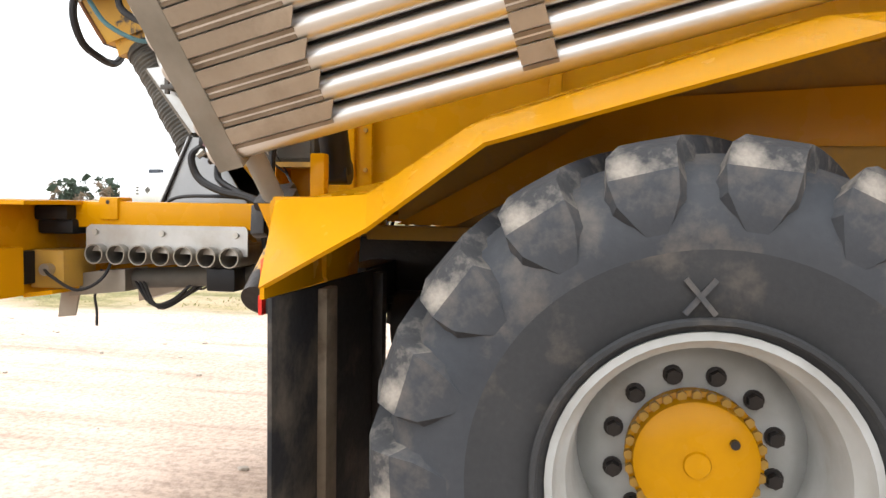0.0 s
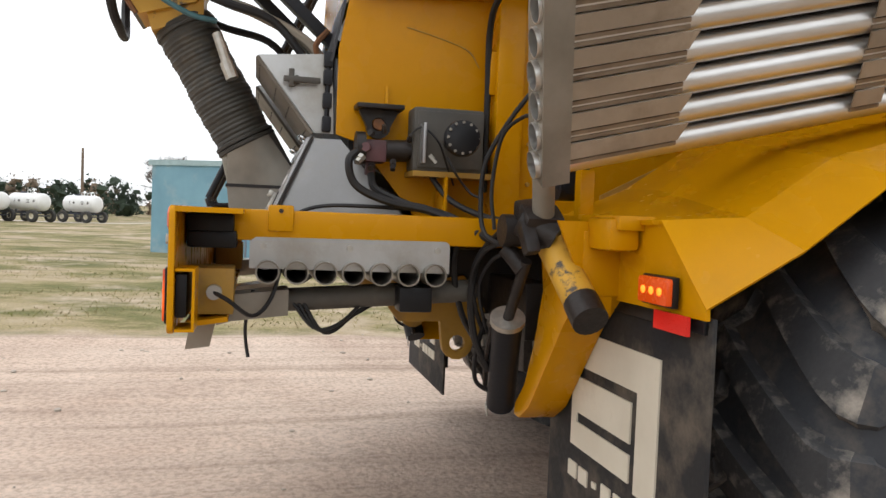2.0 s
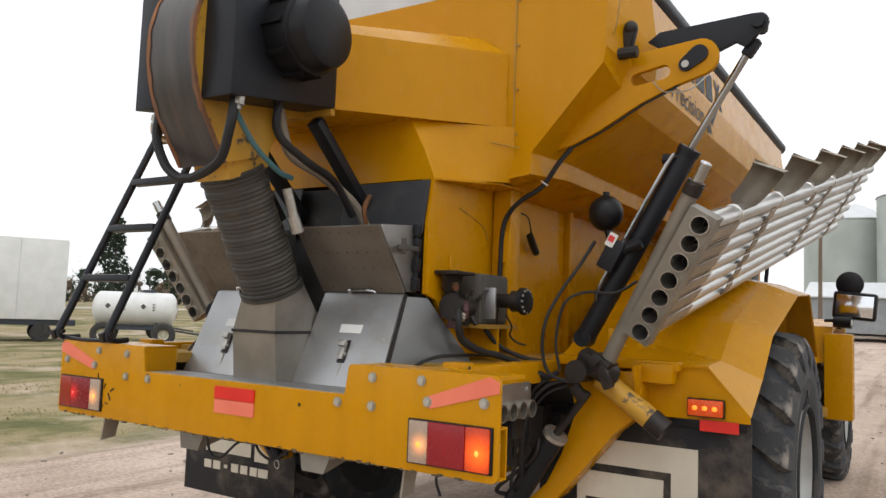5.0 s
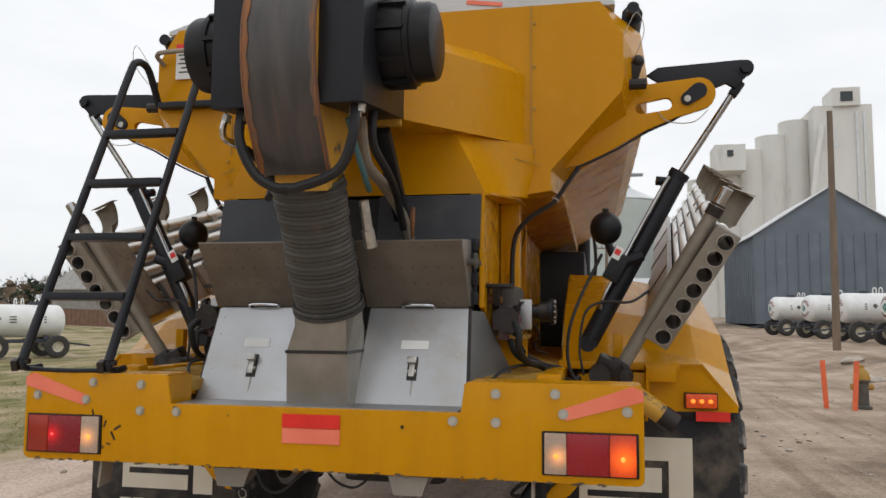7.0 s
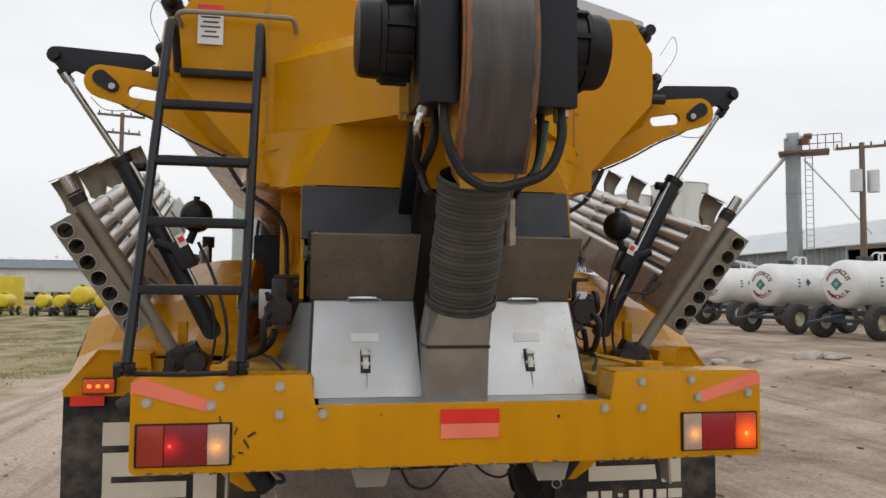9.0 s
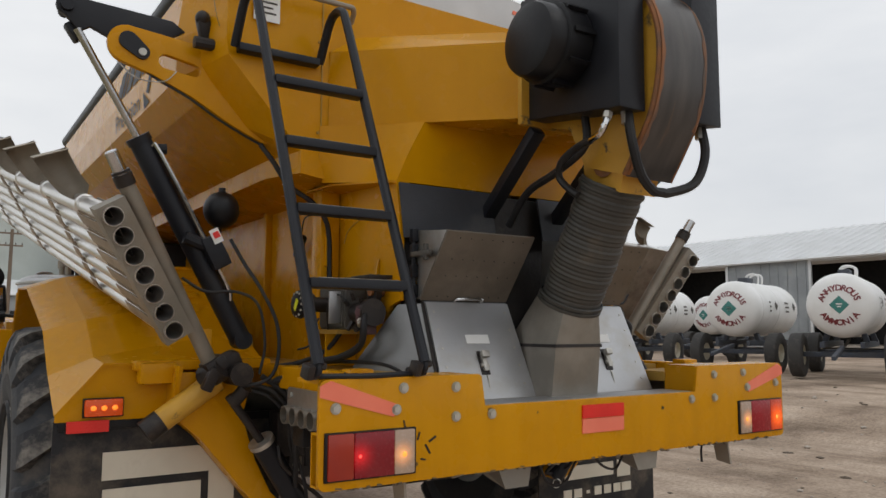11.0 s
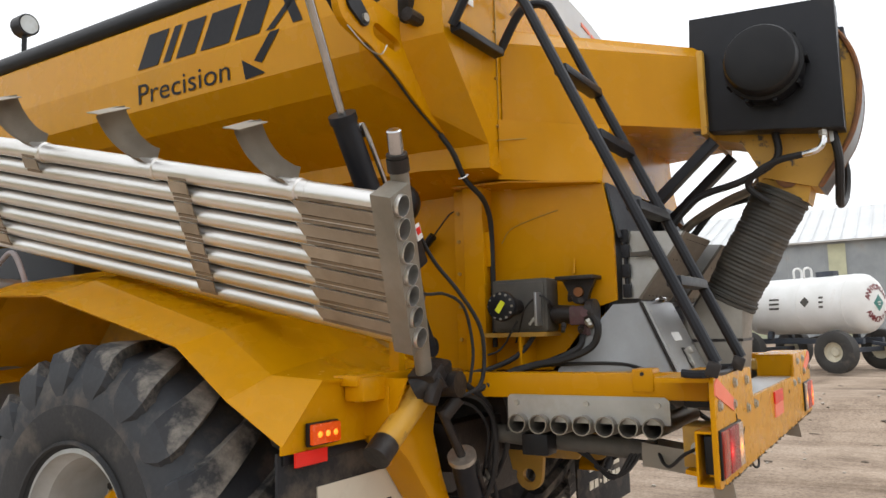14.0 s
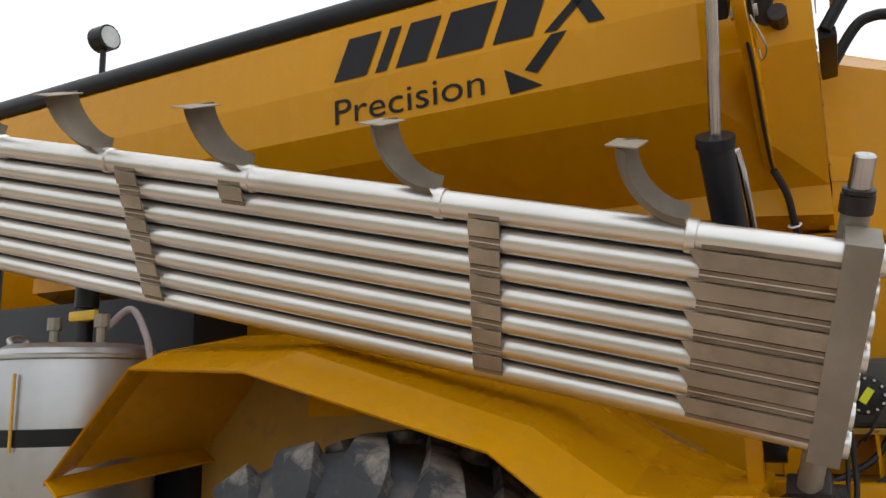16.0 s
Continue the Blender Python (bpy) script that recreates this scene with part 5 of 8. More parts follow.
    part("shelf_web", box(B(), m(0.76, 0.94, 1.58), (0.16, 0.012, 0.16)), YELLOW, truck)
    bm = box(B(), m(0.73, 0.69, 1.905), (0.12, 0.18, 0.018), bevel=0.004)
    brg_ = [(0.61, 1.90), (0.77, 1.90), (0.735, 1.83), *arc((0.69, 1.835), 0.048, -20, -160, 8), (0.645, 1.83)]
    bm2 = slab(brg_, [arc((0.69, 1.842), 0.026, 0, 330, 11)], 0.03, in_yz(s * 0.70 - (0.0 if s > 0 else 0.03)))
    bear = part("bearing_bracket", bm, GREASE_AND_DARK, truck, "greasy black flange bearing")
    part("bearing_block", bm2, GREASE_AND_DARK, bear)
    part("bearing_shaft", cyl(B(), m(0.67, 0.69, 1.842), m(0.74, 0.69, 1.842), 0.022, seg=14), RUST_EDGE, bear)
    bm = box(B(), m(0.75, 0.665, 1.735), (0.10, 0.10, 0.085), bevel=0.01)
    box(bm, m(0.75, 0.66, 1.67), (0.05, 0.035, 0.05), bevel=0.006)
    cyl(bm, m(0.80, 0.64, 1.745), m(0.83, 0.63, 1.745), 0.018, seg=8)
    mot = part("hydraulic_motor", bm, MAROON, truck, "dusty maroon hydraulic motor")
    bm = cyl(B(), m(0.75, 0.71, 1.74), m(0.75, 0.80, 1.745), 0.042, seg=14)
    cyl(bm, m(0.75, 0.80, 1.745), m(0.75, 0.87, 1.745), 0.03, seg=14)
    part("motor_body", bm, GREASE_AND_DARK, mot)
    for p, q, r_ in (((0.77, 0.865, 1.70), (0.77, 0.868, 1.80), 0.014), ((0.80, 0.655, 1.80), (0.825, 0.645, 1.80), 0.016), ((0.80, 0.66, 1.68), (0.83, 0.65, 1.665), 0.017), ((0.815, 0.70, 1.80), (0.83, 0.695, 1.83), 0.012), ((0.80, 0.74, 1.70), (0.825, 0.735, 1.665), 0.015), ((0.79, 0.80, 1.78), (0.815, 0.80, 1.80), 0.012), ((0.82, 0.62, 1.71), (0.835, 0.60, 1.685), 0.018), ((0.80, 0.88, 1.73), (0.805, 0.905, 1.70), 0.014)):
        part("motor_fitting", cyl(cyl(B(), m(*p), m(*q), r_ * 0.7, seg=6), m(*p), (Vector(m(*p)) + Vector(m(*q))) / 2, r_ * 0.9, seg=6), ZINC if r_ in (0.014, 0.018) else GREASE_AND_DARK, mot)
    part("motor_end", cyl(B(), m(0.765, 0.60, 1.745), m(0.765, 0.635, 1.745), 0.062, seg=16), GREASE_AND_DARK, mot)
    part("signal_wire", pipe(B(), [m(0.80, 0.80, 1.80), m(0.83, 0.84, 1.83), m(0.85, 0.90, 1.78), m(0.83, 0.94, 1.70), m(0.80, 0.98, 1.62)], 0.004, seg=5), RUBBER_HOSE, mot)
    part("signal_wire", pipe(B(), [m(0.88, 0.93, 1.72), m(0.90, 0.96, 1.66), m(0.87, 1.0, 1.62), m(0.89, 1.03, 1.585), m(0.93, 1.06, 1.57)], 0.005, seg=5), RUBBER_HOSE, mot)
    part("motor_hose", pipe(B(), [m(0.80, 0.62, 1.74), m(0.83, 0.57, 1.69), m(0.83, 0.60, 1.60), m(0.86, 0.72, 1.545), m(0.90, 0.86, 1.52), m(0.98, 1.0, 1.46), m(1.05, 1.06, 1.42)], 0.016, seg=8), RUBBER_HOSE, truck, "black hydraulic hose")
    part("motor_hose", pipe(B(), [m(0.78, 0.66, 1.65), m(0.80, 0.68, 1.59), m(0.85, 0.80, 1.535), m(0.93, 0.93, 1.50), m(1.02, 1.02, 1.44)], 0.015, seg=8), RUBBER_HOSE, truck)
    part("motor_hose", pipe(B(), [m(0.77, 0.87, 1.72), m(0.79, 0.90, 1.64), m(0.84, 0.96, 1.56), m(0.92, 1.05, 1.51), m(1.0, 1.12, 1.49)], 0.012, seg=8), RUBBER_HOSE, truck)
    part("deck_cable", pipe(B(), [m(0.70, 0.33, 1.45), m(0.77, 0.46, 1.515), m(0.82, 0.66, 1.525), m(0.85, 0.9, 1.515)], 0.008, seg=6), RUBBER_HOSE, truck)

    # fender with a folded outer lip
    topline = [(1.335, 1.512), (1.60, 1.53), (1.88, 1.715), (2.75, 1.975), (3.44, 2.0), (3.92, 1.545)]
    lowline = [(1.37, 1.285), (1.655, 1.445), (1.945, 1.655), (2.86, 1.905), (3.42, 1.93), (3.86, 1.49)]
    rings = []
    for (y, z), (yl, zl) in zip(topline, lowline):
        zi = z + 0.10 if 1.5 < y < 3.6 else z
        rings.append([m(1.0, y, zi), m(1.25, y, zi - 0.01), m(1.745, y, z), m(1.932, yl, zl), m(1.922, yl + 0.004, zl - 0.008), m(1.74, y + 0.006, z - 0.012), m(1.25, y, zi - 0.03), m(1.0, y, zi - 0.03)])
    fender = part("fender", loft(B(), rings), YELLOW, truck, "yellow angular rear fender with a folded lip", crisp=5)
    part("fender_back", plate(B(), [m(1.16, 1.352, 1.50), m(1.742, 1.352, 1.505), m(1.928, 1.372, 1.285), m(1.928, 1.372, 1.255), m(1.16, 1.352, 1.255)], 0.012, (0, 1, 0)), YELLOW, fender)
    part("fender_flange", plate(B(), [m(1.06, 3.90, 1.56), m(1.93, 3.86, 1.50), m(1.93, 3.78, 1.44), m(1.06, 3.80, 1.50)], 0.012), YELLOW, fender)
    part("inner_guard", plate(B(), [m(0.99, 1.5, 1.45), m(0.99, 4.0, 1.20), m(0.99, 4.0, 1.60), m(0.99, 3.5, 2.07), m(0.99, 2.75, 2.05), m(0.99, 1.9, 1.80), m(0.99, 1.5, 1.60)], 0.015, (s, 0, 0)), YELLOW_CAST, fender)
    part("fender_shelf", box(B(), m(0.85, 2.75, 1.49), (0.29, 2.9, 0.02)), YELLOW_CAST, fender)
    part("fender_post", box(B(), m(1.30, 1.30, 1.59), (0.05, 0.05, 0.16), bevel=0.006), YELLOW, truck)
    # marker lamp and red strip
    lamp = part("marker_lamp", box(B(), m(1.735, 1.338, 1.315), (0.160, 0.036, 0.075), bevel=0.008), LAMP_AMBER, truck, "lit amber marker lamp with three diodes")
    part("lamp_base", box(B(), m(1.735, 1.348, 1.315), (0.172, 0.018, 0.086), bevel=0.004), PLASTIC, lamp)
    for k in (-1, 0, 1):
        part("diode", ball(B(), m(1.735 + 0.045 * k, 1.319, 1.315), 0.013, (1, 0.3, 0.9), 10, 7), BULB_AMBER, lamp)
    part("fender_reflector", box(B(), m(1.795, 1.352, 1.233), (0.175, 0.010, 0.052)), REFLECTOR, truck, "red reflector strip under the fender")
    # mud flap with cream blocks
    flap = part("mud_flap", box(B(), m(1.40, 1.40, 0.83), (1.06, 0.014, 0.86), bevel=0.004), FLAP, truck, "dusty black rubber mud flap with worn cream emblem blocks")
    part("flap_clamp", box(B(), m(1.40, 1.386, 1.235), (1.02, 0.012, 0.04), bevel=0.003), PLASTIC, flap)
    fx = 0.0 if s > 0 else -2.80
    for x0, x1, z0, z1 in ((1.08, 1.69, 0.983, 1.108), (1.564, 1.69, 0.67, 0.983), (1.085, 1.527, 0.814, 0.943), (1.085, 1.13, 0.778, 0.814), (1.085, 1.527, 0.69, 0.778)):
        part("emblem_block", box(B(), ((x0 + x1) / 2 + fx, 1.390, (z0 + z1) / 2), (x1 - x0, 0.006, z1 - z0)), CREAM, flap, "worn cream emblem block")
    for k, w in enumerate((0.07, 0.07, 0.03, 0.065, 0.065, 0.065, 0.09)):
        part("emblem_bar", box(B(), (1.11 + 0.090 * k + fx, 1.390, 0.60), (w, 0.006, 0.055 if k != 2 else 0.02)), CREAM, flap)
    part("flap_stay", box(B(), m(1.55, 1.422, 0.86), (0.10, 0.03, 0.78), bevel=0.006), CLAMP, flap, "dusty steel flap stay")
    part("flap_stay", box(B(), m(1.0, 1.43, 0.90), (0.06, 0.04, 0.70), bevel=0.006), GREASE_AND_DARK, flap)
    part("inner_gusset", plate(B(), [m(1.02, 1.50, 1.43), m(1.02, 1.72, 1.43), m(1.02, 2.33, 1.72), m(1.02, 3.25, 1.715), m(1.02, 3.25, 1.92), m(1.02, 2.32, 1.875)], 0.02, (s, 0, 0)), YELLOW, fender, "yellow inner fender gusset")
    part("inner_shelf", box(B(), m(1.02, 1.75, 1.40), (0.12, 0.70, 0.05), bevel=0.006), YELLOW_CAST, fender)


side_parts(1)
side_parts(-1)


# wheels: dished rim, tyre with angled lugs, planetary hub
def tyre_radius(h, half, rad):
    f = abs(h) / half
    return rad - 0.045 - 0.05 * max(0, (f - 0.72) / 0.28) ** 2


def wheel_at(cx, cy, cz, rad, half, s, rim_r, lugs=18, deep=0.235, nut_r=0.203, hub_r=0.168, hub_e=0.083):
    """A wheel whose outer face looks along s; cx is the middle of its width."""
    ax = (s, 0, 0)
    o = (cx, cy, cz)
    e = half
    disc = [(0.12, e - deep), (nut_r + 0.03, e - deep), (nut_r + 0.055, e - deep - 0.015), (nut_r + 0.08, e - deep - 0.04), (rim_r - 0.045, e - deep - 0.05), (rim_r - 0.034, e - 0.14), (rim_r - 0.024, e - 0.075), (rim_r - 0.006, e - 0.055), (rim_r + 0.002, e - 0.028), (rim_r + 0.004, e - 0.006), (rim_r + 0.022, e - 0.010), (rim_r + 0.02, -e + 0.03), (rim_r - 0.03, -e + 0.05), (rim_r - 0.05, e - deep - 0.09), (0.12, e - deep - 0.04)]
    wheel = part("wheel", lathe(B(), disc, o, ax, 48, close=True), RIM, truck, "grey dished steel wheel")
    b0 = rim_r + 0.012
    side = [(b0, e - 0.03), (b0 + 0.03, e - 0.005), (b0 + 0.10, e + 0.012), (b0 + 0.20, e + 0.016), (rad - 0.20, e + 0.010), (rad - 0.14, e - 0.008), (rad - 0.095, e - 0.045), (rad - 0.06, e * 0.80), (rad - 0.052, e * 0.3), (rad - 0.05, 0)]
    full = side + [(r_, -h_) for r_, h_ in reversed(side[:-1])]
    part("tyre", lathe(B(), full, o, ax, 72), TYRE_SIDE, wheel, "dusty black tyre carcass")
    sh = [(rad - 0.27, e + 0.0155), (rad - 0.24, e + 0.019), (rad - 0.20, e + 0.017), (rad - 0.14, e - 0.002), (rad - 0.09, e - 0.040), (rad - 0.055, e * 0.80), (rad - 0.046, e * 0.3), (rad - 0.045, 0)]
    sh += [(r_, -h_) for r_, h_ in reversed(sh[:-1])]
    part("tread_band", lathe(B(), sh, o, ax, 72), SLATE_RUBBER, wheel, "dark dusty tread band")
    for r_ in (b0 + 0.035,):
        part("sidewall_ring", lathe(B(), [(r_ - 0.010, e + 0.004), (r_ - 0.005, e + 0.021), (r_ + 0.005, e + 0.021), (r_ + 0.010, e + 0.006)], o, ax, 72), TYRE_SIDE, wheel)
    for g in (-1, 1):
        # each row: base and top as (distance along the axle, radius), turn, half width
        rows_ = []
        for j in range(7):
            u = j / 6
            h = -0.03 + (e * 0.86 + 0.03) * u
            rows_.append(((h, rad - 0.075), (h, rad - 0.002 - 0.010 * u ** 3), -0.36 * u ** 0.95, 0.042 + 0.036 * u))
        rows_.append(((e - 0.07, rad - 0.11), (e - 0.012, rad - 0.035), -0.395, 0.088))
        rows_.append(((e - 0.03, rad - 0.14), (e + 0.012, rad - 0.085), -0.405, 0.094))
        low = [rows_[-1], ((e - 0.01, rad - 0.17), (e + 0.025, rad - 0.145), -0.405, 0.090), ((e - 0.01, rad - 0.205), (e + 0.024, rad - 0.195), -0.400, 0.060), ((e - 0.01, rad - 0.250), (e + 0.015, rad - 0.245), -0.395, 0.018)]
        for name, rws, mat in (("tread_lug", rows_, LUG), ("shoulder_block", low, SLATE_RUBBER)):
            rings = []
            for (hb, rb), (ht, rt), th, w in rws:
                w /= rad
                rings.append([(s * g * hh, rr_ * math.sin(th + dw), rr_ * math.cos(th + dw)) for hh, rr_, dw in ((hb, rb, -w * 1.25), (ht, rt, -w * 0.92), (ht, rt, w * 0.92), (hb, rb, w * 1.25))])
            if name == "shoulder_block" and g < 0:
                continue
            turns = [2 * math.pi * (i + (0.5 if g > 0 else 0)) / lugs for i in range(lugs)]
            pieces(name, loft(B(), rings), mat, wheel, [Matrix.Translation(o) @ Matrix.Rotation(-a, 4, "X") for a in turns])
    # hub
    k = hub_r
    hub = [(0.0, e - hub_e), (0.18 * k, e - hub_e), (0.20 * k, e - hub_e - 0.009), (0.74 * k, e - hub_e - 0.013), (0.89 * k, e - hub_e - 0.027), (0.92 * k, e - hub_e - 0.067), (k, e - hub_e - 0.072), (k, e - hub_e - 0.11), (0.89 * k, e - deep - 0.005)]
    part("hub", lathe(B(), hub, o, ax, 40), YELLOW, wheel, "round yellow planetary hub")
    pieces("hub_bolt", cyl(B(), (0, 0, 0), (s * 0.022, 0, 0), 0.013, seg=6), YELLOW_CAST, wheel, [(cx + s * (e - hub_e - 0.072), cy + 0.95 * k * math.cos(2 * math.pi * i / 28), cz + 0.95 * k * math.sin(2 * math.pi * i / 28)) for i in range(28)])
    part("hub_plug", cyl(B(), (cx + s * (e - hub_e - 0.01), cy + 0.5 * k, cz + 0.35 * k), (cx + s * (e - hub_e + 0.006), cy + 0.5 * k, cz + 0.35 * k), 0.012, seg=8), GREASE_AND_DARK, wheel)
    nut = cyl(cyl(B(), (0, 0, 0), (s * 0.040, 0, 0), 0.019, seg=6), (0, 0, 0), (s * 0.010, 0, 0), 0.026, seg=14)
    pieces("wheel_nut", nut, GREASE_AND_DARK, wheel, [(cx + s * (e - deep - 0.001), cy + nut_r * math.cos(2 * math.pi * (i + 0.5) / 12), cz + nut_r * math.sin(2 * math.pi * (i + 0.5) / 12)) for i in range(12)])
    return wheel


for s in (-1, 1):
    w = wheel_at(s * 1.52, 2.475, 0.872, 0.815, 0.50, s, 0.342, 18, 0.32, 0.208, 0.172, 0.20)
    # moulded cross on the sidewall
    for a in (40, -40) if s > 0 else ():
        part("sidewall_mark", box(B(), (s * (2.036 + 0.00005 * a), 2.44, 1.315), (0.008, 0.012, 0.10), rot=(a, 0, 0)), SLATE_RUBBER, w)
    wheel_at(s * 1.46, 7.35, 0.82, 0.80, 0.36, s, 0.385, 16)
# axle, chassis and undergear
part("rear_axle", cyl(B(), (-1.3, 2.485, 0.872), (1.3, 2.485, 0.872), 0.13, seg=18), YELLOW_CAST, truck)
part("axle_casing", ball(B(), (0, 2.485, 0.88), 0.30, (1, 0.9, 0.95), 18, 12), YELLOW_CAST, truck)
for s in (-1, 1):
    part("chassis_beam", box(B(), (s * 0.42, 4.2, 1.22), (0.12, 6.4, 0.28), bevel=0.01), GREASE_AND_DARK, truck)
# unseen black shapes added to stop bounced light under the body
part("belly_light_blocker", box(B(), (0, 2.70, 1.10), (1.30, 2.7, 0.03), bevel=0.006), GREASE_AND_DARK, truck, "black plate added under the truck to block light")
part("gear_light_blocker", box(B(), (0, 1.72, 0.98), (0.62, 0.50, 0.42), bevel=0.05), GREASE_AND_DARK, truck)
part("drive_shaft", cyl(B(), (0, 2.9, 0.92), (0, 5.6, 1.0), 0.075, seg=14), GREASE_AND_DARK, truck)
# more added blockers: two bars, two cylinders and a cross beam
for s in (-1, 1):
    part("spring_light_blocker", box(B(), (s * 0.55, 2.0, 0.98), (0.14, 1.3, 0.11), rot=(-6, 0, 0), bevel=0.012), GREASE_AND_DARK, truck)
    part("cylinder_light_blocker", cyl(B(), (s * 0.68, 1.42, 1.02), (s * 0.68, 1.98, 1.02), 0.13, seg=18), GREASE_AND_DARK, truck, "black cylinder added under the truck to block light")
part("cross_light_blocker", box(B(), (0, 1.30, 1.15), (1.9, 0.12, 0.22), bevel=0.01), GREASE_AND_DARK, truck)
for x in (-0.36, 0.42):
    part("outlet_tray", loft(B(), [[(x - 0.085, 0.11, 1.10), (x + 0.085, 0.11, 1.10), (x + 0.085, 0.35, 1.14), (x - 0.085, 0.35, 1.14)], [(x - 0.06, 0.10, 1.025), (x + 0.06, 0.10, 1.025), (x + 0.085, 0.35, 1.10), (x - 0.085, 0.35, 1.10)]]), CHUTE, truck, "steel outlet tray under the bumper")

# blower hoses and hood stays
for s, dx in ((-1, CX - 0.19), (1, CX + 0.26)):
    part("blower_hose", pipe(B(), [(dx, -0.34, 2.56), (dx + s * 0.0, -0.36, 2.42), (dx - s * 0.06, -0.35, 2.29), (CX + s * 0.05, -0.34, 2.235), (CX, -0.34, 2.23)], 0.020, seg=9), RUBBER_HOSE, truck, "black blower hose loop")
    part("blower_hose", pipe(B(), [(dx, -0.10, 2.60), (dx, -0.10, 2.45), (dx + s * 0.02, 0.05, 2.36), (dx + s * 0.0, 0.28, 2.30), (dx, 0.42, 2.16)], 0.018, seg=9), RUBBER_HOSE, truck)
    part("hose_fitting", cyl(B(), (dx, -0.335, 2.56), (dx, -0.34, 2.49), 0.024, seg=10), STEEL, truck)
part("return_line", pipe(B(), [(0.23, -0.02, 2.58), (0.24, 0.05, 2.40), (0.27, 0.22, 2.33), (0.30, 0.42, 2.23), (0.32, 0.52, 2.12)], 0.024, seg=10), STEEL_DULL, truck, "steel return line")
part("teal_hose", pipe(B(), [(0.27, -0.30, 2.50), (0.28, -0.20, 2.38), (0.27, -0.05, 2.30), (0.25, 0.06, 2.285)], 0.012, seg=8), material("teal_hose_rubber", (0.06, 0.16, 0.18), rough=0.5, bump=0.03), truck, "teal sleeved hose")
part("hose_coupling", cyl(cyl(B(), (0.225, 0.06, 2.24), (0.235, 0.11, 2.10), 0.022, seg=10), (0.233, 0.10, 2.12), (0.24, 0.13, 2.05), 0.028, seg=10), ZINC, truck)
for x in (-0.17, 0.27):
    part("blower_stay", box(B(), (x, 0.40, 2.36), (0.07, 0.62, 0.05), rot=(-42, 0, 0), bevel=0.006), BLACK, truck, "black blower support stay")
part("chain_clump", pipe(B(), [(0.33, 0.52, 2.27), (0.34, 0.47, 2.20), (0.33, 0.50, 2.13)], 0.013, seg=6), RUST_EDGE, truck)

# fittings and loose wires round the blower and bumper
elbow = part("hose_elbow", pipe(B(), [(-0.215, -0.31, 2.535), (-0.235, -0.31, 2.48), (-0.24, -0.285, 2.445), (-0.225, -0.22, 2.435)], 0.014, seg=10, smooth=3), CHROME, truck, "bright steel hose elbow")
part("elbow_hose", pipe(B(), [(-0.225, -0.22, 2.435), (-0.21, -0.12, 2.425), (-0.20, -0.02, 2.385), (-0.17, 0.03, 2.33), (-0.16, -0.02, 2.27), (-0.15, -0.06, 2.24)], 0.016, seg=9), RUBBER_HOSE, elbow, "black hose looping off the elbow")
part("elbow_nut", cyl(B(), (-0.217, -0.31, 2.53), (-0.225, -0.31, 2.505), 0.020, seg=6), ZINC, elbow)
part("hose_coupling", cyl(B(), (0.325, -0.33, 2.58), (0.322, -0.335, 2.51), 0.024, seg=8), ZINC, truck)
for pts in ([(-0.25, 0.10, 1.13), (-0.20, 0.09, 1.03), (-0.12, 0.08, 1.02), (-0.04, 0.10, 1.09), (0.02, 0.12, 1.12)], [(0.06, 0.10, 1.13), (0.12, 0.09, 1.07), (0.20, 0.09, 1.05), (0.27, 0.11, 1.10)], [(0.96, 0.24, 1.22), (0.975, 0.22, 1.12), (0.965, 0.22, 1.05), (0.98, 0.23, 0.99)]):
    part("loose_wire", pipe(B(), pts, 0.006, seg=6), RUBBER_HOSE, truck, "thin black loose wire")
for s in (-1, 1):
    part("hood_wire", pipe(B(), [(s * 1.34, 0.90, 3.20), (s * 1.40, 0.86, 3.30), (s * 1.44, 0.90, 3.22), (s * 1.40, 0.98, 3.12), (s * 1.36, 1.05, 3.08)], 0.002, seg=4), ZINC, truck, "thin looped wire")

# front: engine bay, cab, canister, mirror
part("engine_bay", box(B(), (0, 5.08, 1.80), (2.2, 2.3, 1.10), bevel=0.03), BLACK, truck, "black engine bay ahead of the hopper")
cab = part("cab", box(B(), (0, 7.0, 2.25), (1.7, 1.6, 1.5), bevel=0.06), YELLOW, truck, "yellow truck cab")
part("cab_roof", box(B(), (0, 7.0, 3.33), (1.75, 1.7, 0.14), bevel=0.05), YELLOW, cab)
part("cab_window", box(B(), (0, 7.0, 3.08), (1.66, 1.52, 0.42), bevel=0.03), GLASS, cab, "dark tinted cab glazing")
part("hood", box(B(), (0, 8.6, 1.7), (1.5, 1.9, 0.9), bevel=0.08), YELLOW, truck)
